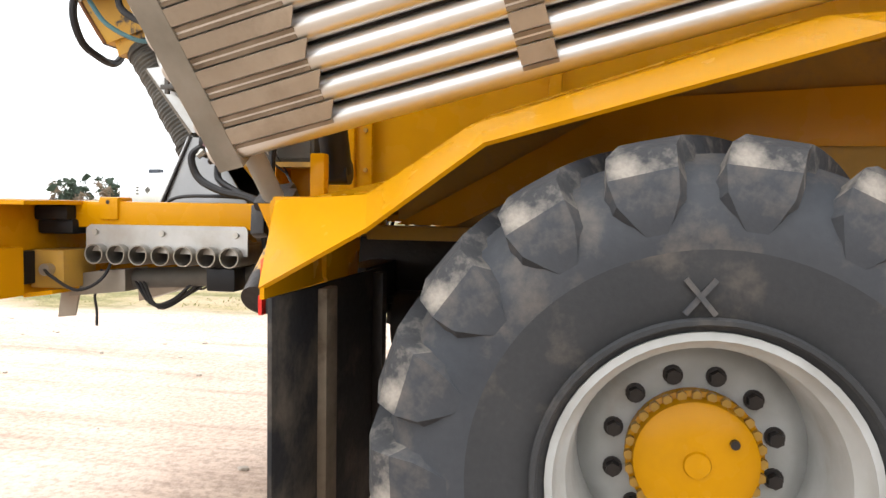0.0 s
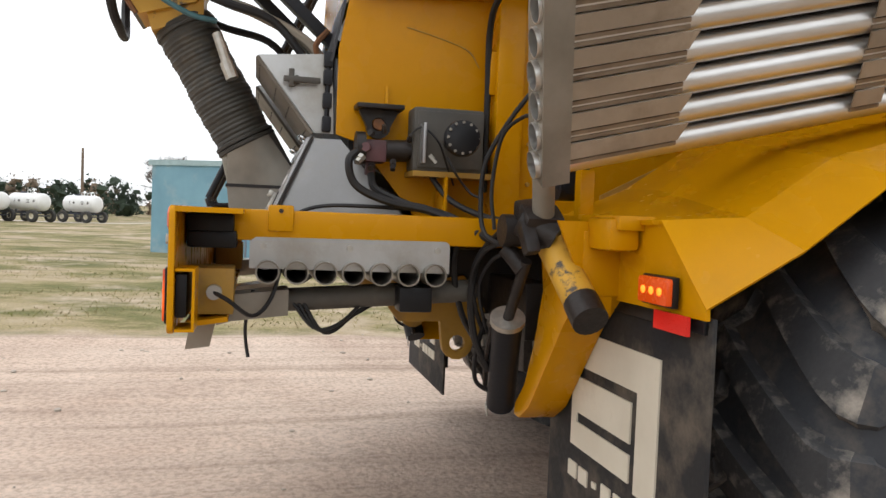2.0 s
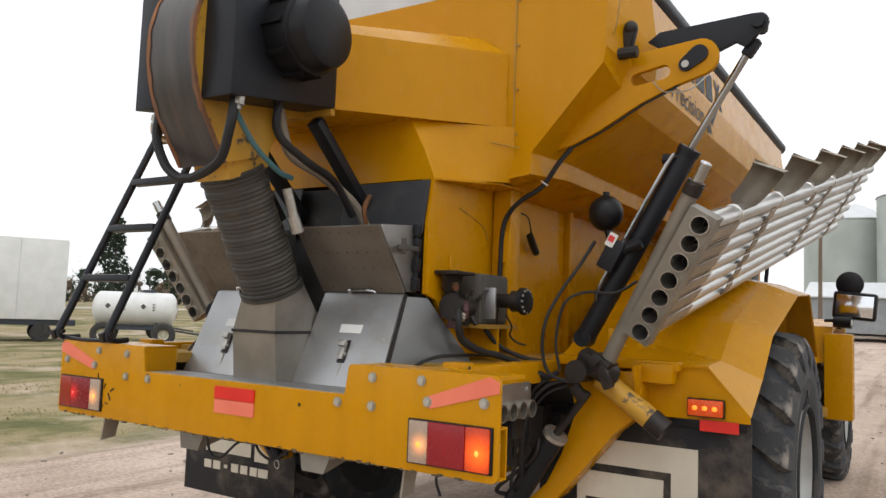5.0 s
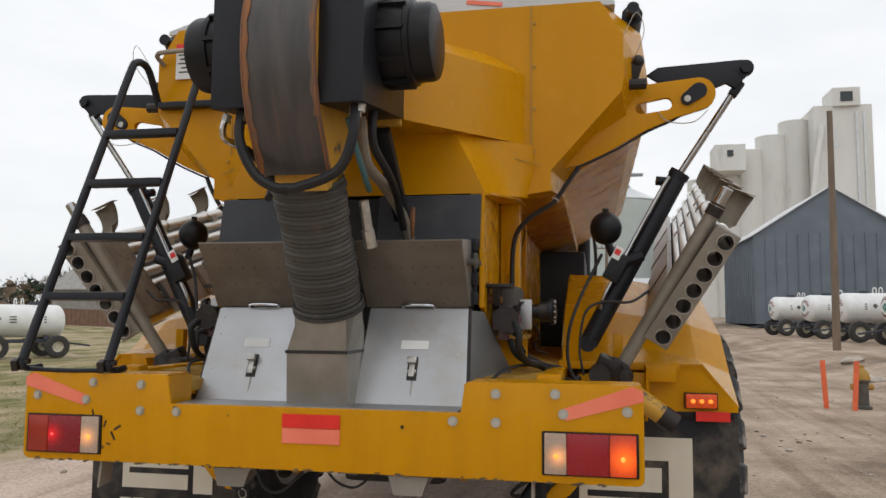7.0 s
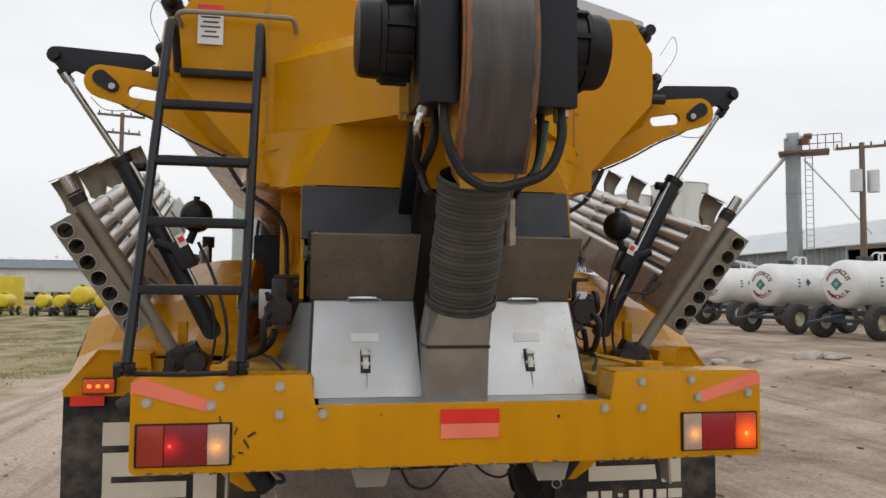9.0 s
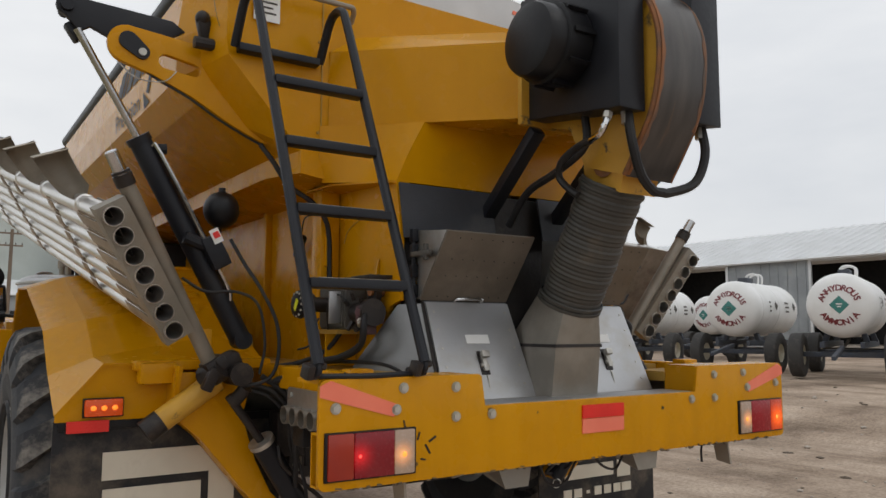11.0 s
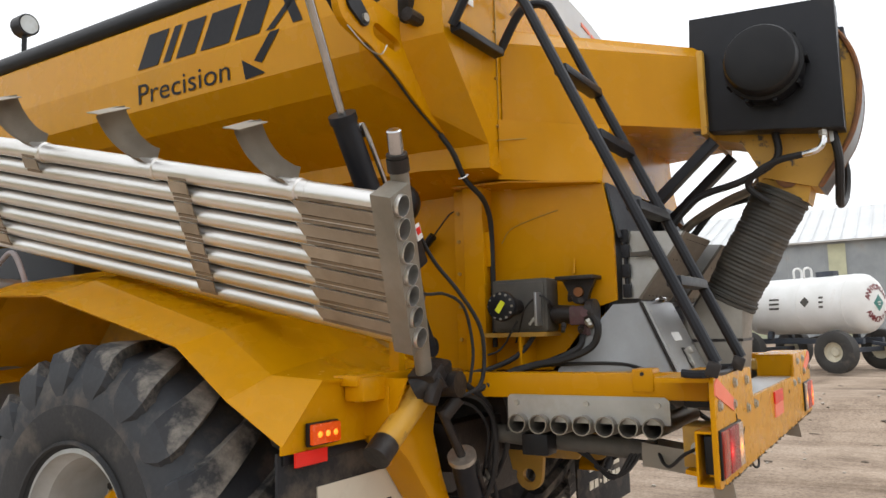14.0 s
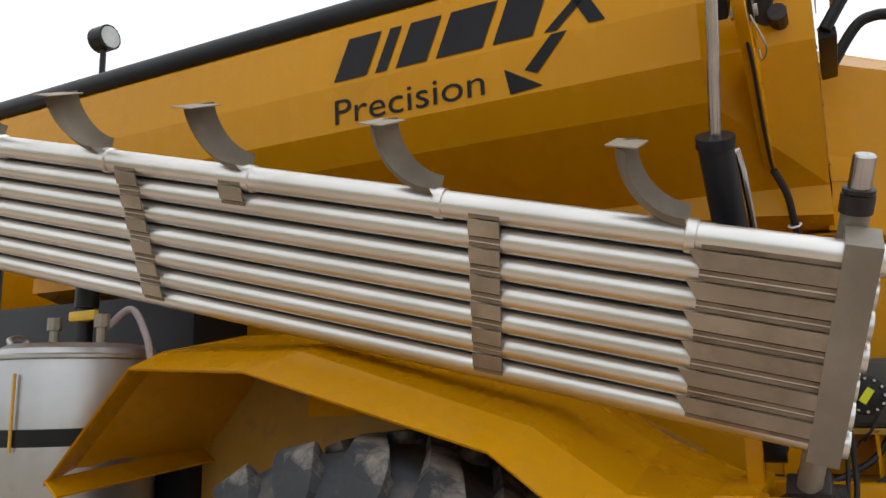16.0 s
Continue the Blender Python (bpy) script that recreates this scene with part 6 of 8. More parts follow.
for s in (-1, 1):
    part("front_fender", slab([(6.35, 1.35), (6.5, 1.72), (7.0, 1.80), (7.8, 1.80), (8.25, 1.5), (8.15, 1.5), (7.75, 1.74), (7.0, 1.74), (6.55, 1.66), (6.42, 1.35)], (), 0.62, in_yz(1.15 if s > 0 else -1.77)), YELLOW, truck, "yellow front fender")
    part("side_panel", box(B(), (s * 1.84, 6.40, 1.22), (0.26, 0.22, 0.86), bevel=0.02), YELLOW, truck, "yellow step panel behind the front wheel")
    part("panel_step", box(B(), (s * 1.66, 6.36, 0.86), (0.16, 0.16, 0.10), bevel=0.01), YELLOW_CAST, truck)
    part("fuel_tank", box(B(), (s * 1.35, 5.05, 1.05), (0.6, 1.1, 0.75), bevel=0.10), PLASTIC, truck, "black side tank ahead of the rear wheel")
    part("exhaust_stack", cyl(B(), (s * 1.05, 5.75, 1.9), (s * 1.05, 5.75, 3.3), 0.09, seg=16), BLACK, truck)
    mi = part("mirror", box(B(), (s * 1.985, 6.4, 1.935), (0.40, 0.10, 0.28), rot=(0, s * 5, 0), bevel=0.035), PLASTIC, truck, "black-framed side mirror")
    part("mirror_glass", box(B(), (s * 1.985, 6.348, 1.935), (0.335, 0.008, 0.215), rot=(0, s * 5, 0), bevel=0.003), MIRROR, mi)
    part("mirror_arm", pipe(B(), [(s * 1.95, 6.42, 1.9), (s * 1.85, 6.45, 1.8), (s * 1.7, 6.5, 1.78)], 0.018, seg=8), BLACK, mi)
    part("work_lamp", lathe(B(), [(0.0, 0.0), (0.09, 0.01), (0.125, 0.03), (0.13, 0.06), (0.09, 0.12), (0.0, 0.14)], (s * 1.94, 6.36, 2.16), (0, 1, 0), 22), PLASTIC, mi, "round black work lamp")
    part("lamp_stalk", cyl(B(), (s * 1.84, 6.40, 1.70), (s * 1.86, 6.40, 2.10), 0.022, seg=8), BLACK, mi)
    part("camera_pod", cyl(B(), (s * 1.80, 6.36, 1.775), (s * 1.96, 6.34, 1.765), 0.06, seg=14), PLASTIC, mi)
    part("pod_lens", cyl(B(), (s * 1.955, 6.33, 1.765), (s * 1.968, 6.33, 1.765), 0.03, seg=12), WHITE, mi)
    part("grab_bar", pipe(B(), [(s * 1.15, 6.2, 1.9), (s * 1.2, 6.15, 2.5), (s * 1.1, 6.2, 3.2)], 0.02, seg=8), BLACK, cab)
bm = cyl(B(), (-0.741, 5.2, 3.5), (-0.741, 5.2, 4.10), 0.02, seg=8)
cyl(bm, (-0.74, 5.14, 4.17), (-0.74, 5.26, 4.17), 0.085, seg=18)
bl = part("rear_work_lamp", bm, PLASTIC, truck, "round black work lamp on a stalk")
part("lamp_glass", cyl(B(), (-0.74, 5.135, 4.17), (-0.74, 5.14, 4.17), 0.072, seg=18), RIM, bl)
# stainless canister with valves beside the left fender
can = part("canister", lathe(B(), [(0.0, 0.0), (0.36, 0.0), (0.37, 0.02), (0.37, 0.78), (0.35, 0.82), (0.30, 0.845), (0.0, 0.86)], (-1.50, 4.26, 1.22), (0, 0, 1), 36), STEEL_DOOR, truck, "stainless canister with a lid and valves")
part("canister_band", lathe(B(), [(0.371, 0), (0.376, 0.004), (0.376, 0.07), (0.371, 0.074)], (-1.50, 4.26, 1.62), (0, 0, 1), 36), PLASTIC, can)
part("lid_rim", lathe(B(), [(0.372, 0), (0.382, 0.006), (0.382, 0.020), (0.372, 0.026)], (-1.50, 4.26, 1.99), (0, 0, 1), 36), STEEL, can)
part("canister_handle", pipe(B(), [(-1.70, 4.42, 2.03), (-1.72, 4.46, 2.09), (-1.62, 4.50, 2.10), (-1.60, 4.47, 2.04)], 0.014, seg=8), STEEL_DOOR, can)
bm = cyl(B(), (-1.52, 4.2, 2.05), (-1.52, 4.2, 2.26), 0.035, seg=12)
cyl(bm, (-1.52, 4.2, 2.24), (-1.52, 4.2, 2.34), 0.055, seg=12)
part("valve_stem", bm, PLASTIC, can)
part("valve_handle", box(B(), (-1.55, 4.18, 2.20), (0.03, 0.18, 0.05), bevel=0.012), material("yellow_plastic", (0.8, 0.5, 0.02), rough=0.4, bump=0.02), can, "yellow valve handle")
for y in (4.05, 4.38):
    part("valve_body", cyl(cyl(B(), (-1.55, y, 2.04), (-1.55, y, 2.15), 0.022, seg=10), (-1.55, y, 2.14), (-1.55, y, 2.20), 0.034, seg=8), STEEL_DULL, can)
part("clear_tube", pipe(B(), [(-1.52, 4.05, 2.14), (-1.50, 3.92, 2.22), (-1.48, 3.84, 2.10), (-1.46, 3.82, 1.98)], 0.016, seg=8), material("cloudy_tube", (0.45, 0.4, 0.42), rough=0.3, bump=0.02), can)
part("sight_gauge", cyl(B(), (-1.875, 4.17, 1.60), (-1.875, 4.17, 1.93), 0.007, seg=8), YELLOW_WORN, can)


# ---- ground ----
def ramp01(v, a, b):
    t = max(0.0, min(1.0, (v - a) / (b - a)))
    return t * t * (3 - 2 * t)


def ground_height(x, y):
    rise = 0.008 * max(0.0, min(y, 60.0) - 8.0) + 0.022 * max(0.0, min(y, 120.0) - 60.0) + 0.032 * max(0.0, min(-x, 60.0) - 30.0) * ramp01(y, -12.0, 6.0)
    rise += 0.022 * max(0.0, min(x, 20.0) - 12.0) * (1 - ramp01(y, 8.0, 14.0)) - 0.25 * ramp01(4.3 - y, 0.0, 2.0) * ramp01(x, 11.0, 15.0) + 0.022 * max(0.0, min(x, 60.0) - 26.0)
    rise += 0.03 * ramp01(2.8 - abs(x), 0.0, 0.8) * ramp01(y, 0.6, 1.6) * ramp01(9.5 - y, 0.0, 1.0)
    bank = 0.42 * ramp01(x + 0.6 * noise.noise((0, y * 0.15, 2.0)), 7.6, 10.4)
    field = 0.06 * ramp01(-x, 5.2, 7.0)
    n = noise.noise((x * 0.35, y * 0.35, 0)) * 0.035 + noise.noise((x * 1.7, y * 1.7, 5)) * 0.014
    near = min(1.0, 25.0 / (1.0 + abs(x) + abs(y)))
    calm = 0.25 if abs(x) < 2.4 and 0 < y < 9 else 1.0
    ridge = 0.05 * math.exp(-min(50.0, ((x + 5.15 - 0.25 * noise.noise((0, y * 0.3, 9))) / 0.22) ** 2))
    ridge += 0.03 * math.exp(-min(50.0, ((x + 4.1 - 0.2 * noise.noise((3, y * 0.25, 4))) / 0.18) ** 2))
    return GROUND - 0.01 + rise + bank + field + n * near * calm + ridge


def spread(n, near, far):
    u = np.linspace(-1, 1, n)
    k = math.asinh(far / near)
    return near * np.sinh(u * k)


DIRT_A, DIRT_B = (0.50, 0.39, 0.30), (0.40, 0.30, 0.22)
gm = bpy.data.materials.new("dirt_and_grass")
gm.use_nodes = True
gn, gl = gm.node_tree.nodes, gm.node_tree.links
gp = gn["Principled BSDF"]
gco, gsep = gn.new("ShaderNodeTexCoord"), gn.new("ShaderNodeSeparateXYZ")
gl.new(gco.outputs["Object"], gsep.inputs["Vector"])


def gnoise(scale, detail=6.0, rough=0.6):
    t = gn.new("ShaderNodeTexNoise")
    t.inputs["Scale"].default_value, t.inputs["Detail"].default_value, t.inputs["Roughness"].default_value = scale, detail, rough
    gl.new(gco.outputs["Object"], t.inputs["Vector"])
    return t.outputs["Fac"]


def gramp(fac, stops):
    t = gn.new("ShaderNodeValToRGB")
    while len(t.color_ramp.elements) < len(stops):
        t.color_ramp.elements.new(0.5)
    for e, (p, c) in zip(t.color_ramp.elements, stops):
        e.position, e.color = p, (*c, 1)
    gl.new(fac, t.inputs["Fac"])
    return t.outputs["Color"]


def gmath(op, a, b):
    t = gn.new("ShaderNodeMath")
    t.operation = op
    for i, v in enumerate((a, b)):
        if isinstance(v, (int, float)):
            t.inputs[i].default_value = v
        else:
            gl.new(v, t.inputs[i])
    return t.outputs[0]


def gmix(fac, a, b):
    t = gn.new("ShaderNodeMixRGB")
    gl.new(fac, t.inputs["Fac"])
    gl.new(a, t.inputs["Color1"])
    gl.new(b, t.inputs["Color2"])
    return t.outputs["Color"]


dirt = gramp(gnoise(0.55), [(0.3, (0.47, 0.352, 0.280)), (0.52, (0.58, 0.455, 0.370)), (0.72, (0.66, 0.535, 0.445))])
lot = gramp(gnoise(0.5, 8.0, 0.65), [(0.34, (0.20, 0.148, 0.108)), (0.48, (0.37, 0.285, 0.215)), (0.66, (0.52, 0.415, 0.325))])
# wheel ruts along the road
gmap = gn.new("ShaderNodeMapping")
gmap.inputs["Scale"].default_value = (1.9, 0.10, 1.0)
gmap.inputs["Rotation"].default_value = (0, 0, radians(-4))
gl.new(gco.outputs["Object"], gmap.inputs["Vector"])
rut = gn.new("ShaderNodeTexNoise")
rut.inputs["Scale"].default_value, rut.inputs["Detail"].default_value, rut.inputs["Roughness"].default_value = 1.0, 9.0, 0.68
gl.new(gmap.outputs["Vector"], rut.inputs["Vector"])
lotside = gn.new("ShaderNodeMapRange")
lotside.inputs["From Min"].default_value, lotside.inputs["From Max"].default_value = 0.6, 3.0
gl.new(gmath("ADD", gsep.outputs["X"], gmath("MULTIPLY", gmath("SUBTRACT", gnoise(0.35), 0.5), 3.0)), lotside.inputs["Value"])
dirt = gmix(lotside.outputs["Result"], dirt, lot)
rutmul = gn.new("ShaderNodeMixRGB")
rutmul.blend_type = "MULTIPLY"
rutmul.inputs["Fac"].default_value = 0.85
gl.new(dirt, rutmul.inputs["Color1"])
gl.new(gramp(rut.outputs["Fac"], [(0.36, (0.62, 0.58, 0.54)), (0.50, (1.0, 1.0, 1.0)), (0.66, (1.12, 1.11, 1.1))]), rutmul.inputs["Color2"])
dirt = rutmul.outputs["Color"]
speck = gramp(gnoise(26.0, 4.0), [(0.35, (0.60, 0.58, 0.56)), (0.55, (1.0, 1.0, 1.0)), (0.72, (1.14, 1.12, 1.1))])
mul = gn.new("ShaderNodeMixRGB")
mul.blend_type = "MULTIPLY"
mul.inputs["Fac"].default_value = 0.7
gl.new(dirt, mul.inputs["Color1"])
gl.new(speck, mul.inputs["Color2"])
dirt = mul.outputs["Color"]
gmap2 = gn.new("ShaderNodeMapping")
gmap2.inputs["Scale"].default_value = (1.0, 0.5, 1.0)
gl.new(gco.outputs["Object"], gmap2.inputs["Vector"])
turf = gn.new("ShaderNodeTexNoise")
turf.inputs["Scale"].default_value, turf.inputs["Detail"].default_value, turf.inputs["Roughness"].default_value = 0.75, 9.0, 0.68
gl.new(gmap2.outputs["Vector"], turf.inputs["Vector"])
grass = gramp(turf.outputs["Fac"], [(0.36, (0.125, 0.130, 0.050)), (0.46, (0.215, 0.195, 0.088)), (0.53, (0.35, 0.285, 0.165)), (0.66, (0.46, 0.365, 0.255))])
blade = gramp(gnoise(40.0, 3.0), [(0.35, (0.55, 0.55, 0.5)), (0.65, (1.1, 1.1, 1.0))])
mul2 = gn.new("ShaderNodeMixRGB")
mul2.blend_type = "MULTIPLY"
mul2.inputs["Fac"].default_value = 0.8
gl.new(grass, mul2.inputs["Color1"])
gl.new(blade, mul2.inputs["Color2"])
grass = mul2.outputs["Color"]
bare = gramp(gnoise(2.2, 6.0), [(0.3, (0.34, 0.265, 0.185)), (0.7, (0.52, 0.42, 0.315))])
worn = gn.new("ShaderNodeMapRange")
worn.inputs["From Min"].default_value, worn.inputs["From Max"].default_value = 0.52, 0.62
gl.new(gnoise(0.28, 8.0, 0.7), worn.inputs["Value"])
grass = gmix(worn.outputs["Result"], grass, bare)
edge = gmath("ADD", gsep.outputs["X"], gmath("MULTIPLY", gmath("SUBTRACT", gnoise(0.7), 0.5), 2.4))
left = gn.new("ShaderNodeMapRange")
left.inputs["From Min"].default_value, left.inputs["From Max"].default_value = -5.1, -5.9
gl.new(edge, left.inputs["Value"])
# pale gravel lane in front of the far houses
lane = gmath("LESS_THAN", gmath("ABSOLUTE", gmath("ADD", gsep.outputs["X"], 55.0), 0.0), 1.5)
pale = gramp(gnoise(1.5), [(0.3, (0.46, 0.41, 0.35)), (0.7, (0.58, 0.53, 0.46))])
gl.new(gmix(lane, gmix(left.outputs["Result"], dirt, grass), pale), gp.inputs["Base Color"])
gp.inputs["Roughness"].default_value = 0.95
gp.inputs["Specular IOR Level"].default_value = 0.2
gb_ = gn.new("ShaderNodeBump")
gb_.inputs["Strength"].default_value, gb_.inputs["Distance"].default_value = 0.55, 0.03
gl.new(gmath("ADD", gnoise(9.0), gmath("MULTIPLY", gnoise(38.0), 0.5)), gb_.inputs["Height"])
gl.new(gb_.outputs["Normal"], gp.inputs["Normal"])

xs, ys = spread(190, 3.0, 2500.0), spread(190, 3.0, 2500.0)
verts = [(float(x), float(y) + 3.0, ground_height(float(x), float(y) + 3.0)) for y in ys for x in xs]
n = len(xs)
faces = [(j * n + i, j * n + i + 1, (j + 1) * n + i + 1, (j + 1) * n + i) for j in range(n - 1) for i in range(n - 1)]
gme = bpy.data.meshes.new("ground")
gme.from_pydata(verts, [], faces)
gme.polygons.foreach_set("use_smooth", [True] * len(gme.polygons))
gme.materials.append(gm)
tagged(new("ground", gme), "dry dirt road and lot with a patchy grass verge", "ground", kind="structure")


# ---- yard, buildings and trees round the road ----
WHITE_TANK = material("white_tank_paint", (0.80, 0.80, 0.79), (0.72, 0.72, 0.70), rough=0.42, scale=2, bump=0.03, dust=(0.55, 0.50, 0.43), dust_at=(0.62, 0.9), dust_scale=2)
YELLOW_TANK = material("yellow_tank_paint", (0.80, 0.62, 0.03), (0.70, 0.52, 0.03), rough=0.45, scale=2, bump=0.03)
NAVY = material("navy_frame_paint", (0.03, 0.045, 0.075), (0.045, 0.05, 0.06), rough=0.55, scale=4, bump=0.05, dust=(0.12, 0.1, 0.08), dust_at=(0.55, 0.8), dust_scale=4)
FARM_TYRE = material("farm_tyre_rubber", (0.03, 0.03, 0.032), (0.05, 0.047, 0.043), rough=0.85, scale=4, bump=0.15, dust=(0.13, 0.11, 0.09), dust_at=(0.55, 0.8), dust_scale=4)
CREAM_RIM = material("cream_rim_paint", (0.62, 0.58, 0.45), (0.5, 0.46, 0.36), rough=0.5, bump=0.05)
TEAL = material("green_diamond_decal", (0.05, 0.22, 0.19), (0.04, 0.18, 0.16), rough=0.4, bump=0.02)
DARK_RED = material("dark_red_lettering", (0.20, 0.025, 0.03), (0.16, 0.02, 0.025), rough=0.5, bump=0.0)
SIDING = material("grey_metal_siding", (0.36, 0.38, 0.39), (0.28, 0.30, 0.31), rough=0.5, metal=0.3, scale=1.2, bump=0.04, dust=(0.34, 0.30, 0.25), dust_at=(0.6, 0.85), dust_scale=1.2)
ROOFING = material("pale_metal_roofing", (0.72, 0.73, 0.74), (0.64, 0.65, 0.65), rough=0.45, metal=0.3, scale=0.8, bump=0.04)
GALV = material("galvanised_door", (0.74, 0.75, 0.74), (0.52, 0.53, 0.53), rough=0.4, metal=0.4, scale=1.5, bump=0.06, stretch=(1, 0.3, 3))
CONCRETE = material("white_concrete", (0.74, 0.73, 0.70), (0.66, 0.65, 0.61), rough=0.85, scale=0.3, bump=0.05, dust=(0.48, 0.46, 0.42), dust_at=(0.55, 0.8), dust_scale=0.4, stretch=(1, 1, 0.3))
BIN = material("ribbed_bin_steel", (0.50, 0.53, 0.50), (0.42, 0.45, 0.42), rough=0.5, metal=0.3, scale=0.4, bump=0.05)
SLATE = material("slate_blue_siding", (0.16, 0.19, 0.225), (0.13, 0.155, 0.19), rough=0.6, scale=0.7, bump=0.05)
BLUE = material("faded_blue_siding", (0.20, 0.37, 0.45), (0.15, 0.30, 0.38), rough=0.6, scale=1.0, bump=0.05, dust=(0.33, 0.40, 0.42), dust_at=(0.55, 0.8), dust_scale=1.5)
TAN_WALL = material("tan_house_wall", (0.46, 0.40, 0.31), (0.40, 0.34, 0.26), rough=0.8, scale=1, bump=0.05)
SHINGLE = material("grey_shingle", (0.34, 0.32, 0.30), (0.26, 0.245, 0.23), rough=0.9, scale=2, bump=0.1)
BROWN_ROOF = material("brown_shingle", (0.23, 0.13, 0.09), (0.17, 0.10, 0.07), rough=0.9, scale=2, bump=0.1)
TIMBER = material("weathered_timber", (0.22, 0.16, 0.11), (0.16, 0.12, 0.09), rough=0.85, scale=3, bump=0.15, stretch=(1, 1, 0.2))
BARK = material("grey_bark", (0.17, 0.14, 0.12), (0.11, 0.09, 0.075), rough=0.9, scale=4, bump=0.3)
NEEDLES = material("dark_evergreen", (0.035, 0.055, 0.030), (0.02, 0.035, 0.02), rough=0.8, scale=2, bump=0.2)
DRY_BRUSH = material("dry_brush", (0.24, 0.18, 0.12), (0.15, 0.11, 0.08), rough=0.9, scale=2, bump=0.2)
SHRUB = material("olive_shrub", (0.075, 0.09, 0.04), (0.05, 0.06, 0.03), rough=0.85, scale=2, bump=0.2)
ORANGE = material("orange_stake", (0.85, 0.17, 0.06), (0.7, 0.13, 0.05), rough=0.5, bump=0.03)
STONE = material("pale_field_stone", (0.50, 0.44, 0.37), (0.38, 0.33, 0.28), rough=0.9, scale=5, bump=0.3)
DARK_HOLE = material("dark_interior", (0.025, 0.023, 0.022), (0.015, 0.015, 0.015), rough=0.9, bump=0.0)
RUSTY = material("rusty_platform", (0.25, 0.13, 0.09), (0.18, 0.10, 0.08), rough=0.8, bump=0.1)


def on_ground(x, y, dz=0.0):
    return (x, y, ground_height(x, y) + dz)


RT, LT, HT = 0.75, 1.85, 1.70


def ring_letters(text, radius, start, step, size, flip):
    """Letters set round the middle of a tank's end, as one mesh in the end's plane."""
    bm = B()
    for i, ch in enumerate(text):
        me = word_mesh(ch, size, 0.006)
        tmp = B()
        tmp.from_mesh(me)
        xs_ = [v.co.x for v in tmp.verts] or [0]
        mid = (min(xs_) + max(xs_)) / 2
        a = radians(start + step * i)
        for f in tmp.faces:
            vs = []
            for v in f.verts:
                u, w = v.co.x - mid, v.co.y - size * 0.35
                if flip:
                    pu, pv = (radius - w) * math.sin(a) * 1.0 + u * math.cos(a), 0
                    vs.append(bm.verts.new(((radius - w) * math.sin(a) + u * math.cos(a), -(radius - w) * math.cos(a) + u * math.sin(a), 0)))
                else:
                    vs.append(bm.verts.new(((radius + w) * math.sin(a) + u * math.cos(a), (radius + w) * math.cos(a) - u * math.sin(a), 0)))
            bm.faces.new(vs)
        tmp.free()
        bpy.data.meshes.remove(me)
    return bm


def on_head(bm, x_sign=-1):
    """Bend flat end-plane shapes on to the tank's domed head, which looks along -x."""
    for v in bm.verts:
        u, w = v.co.x, v.co.y
        rho = min(1.0, math.hypot(u, w) / RT)
        v.co = (-(LT - 0.38) - 0.38 * math.sqrt(max(0.0, 1 - rho * rho)) - 0.006, -u, HT + w)
    return bm


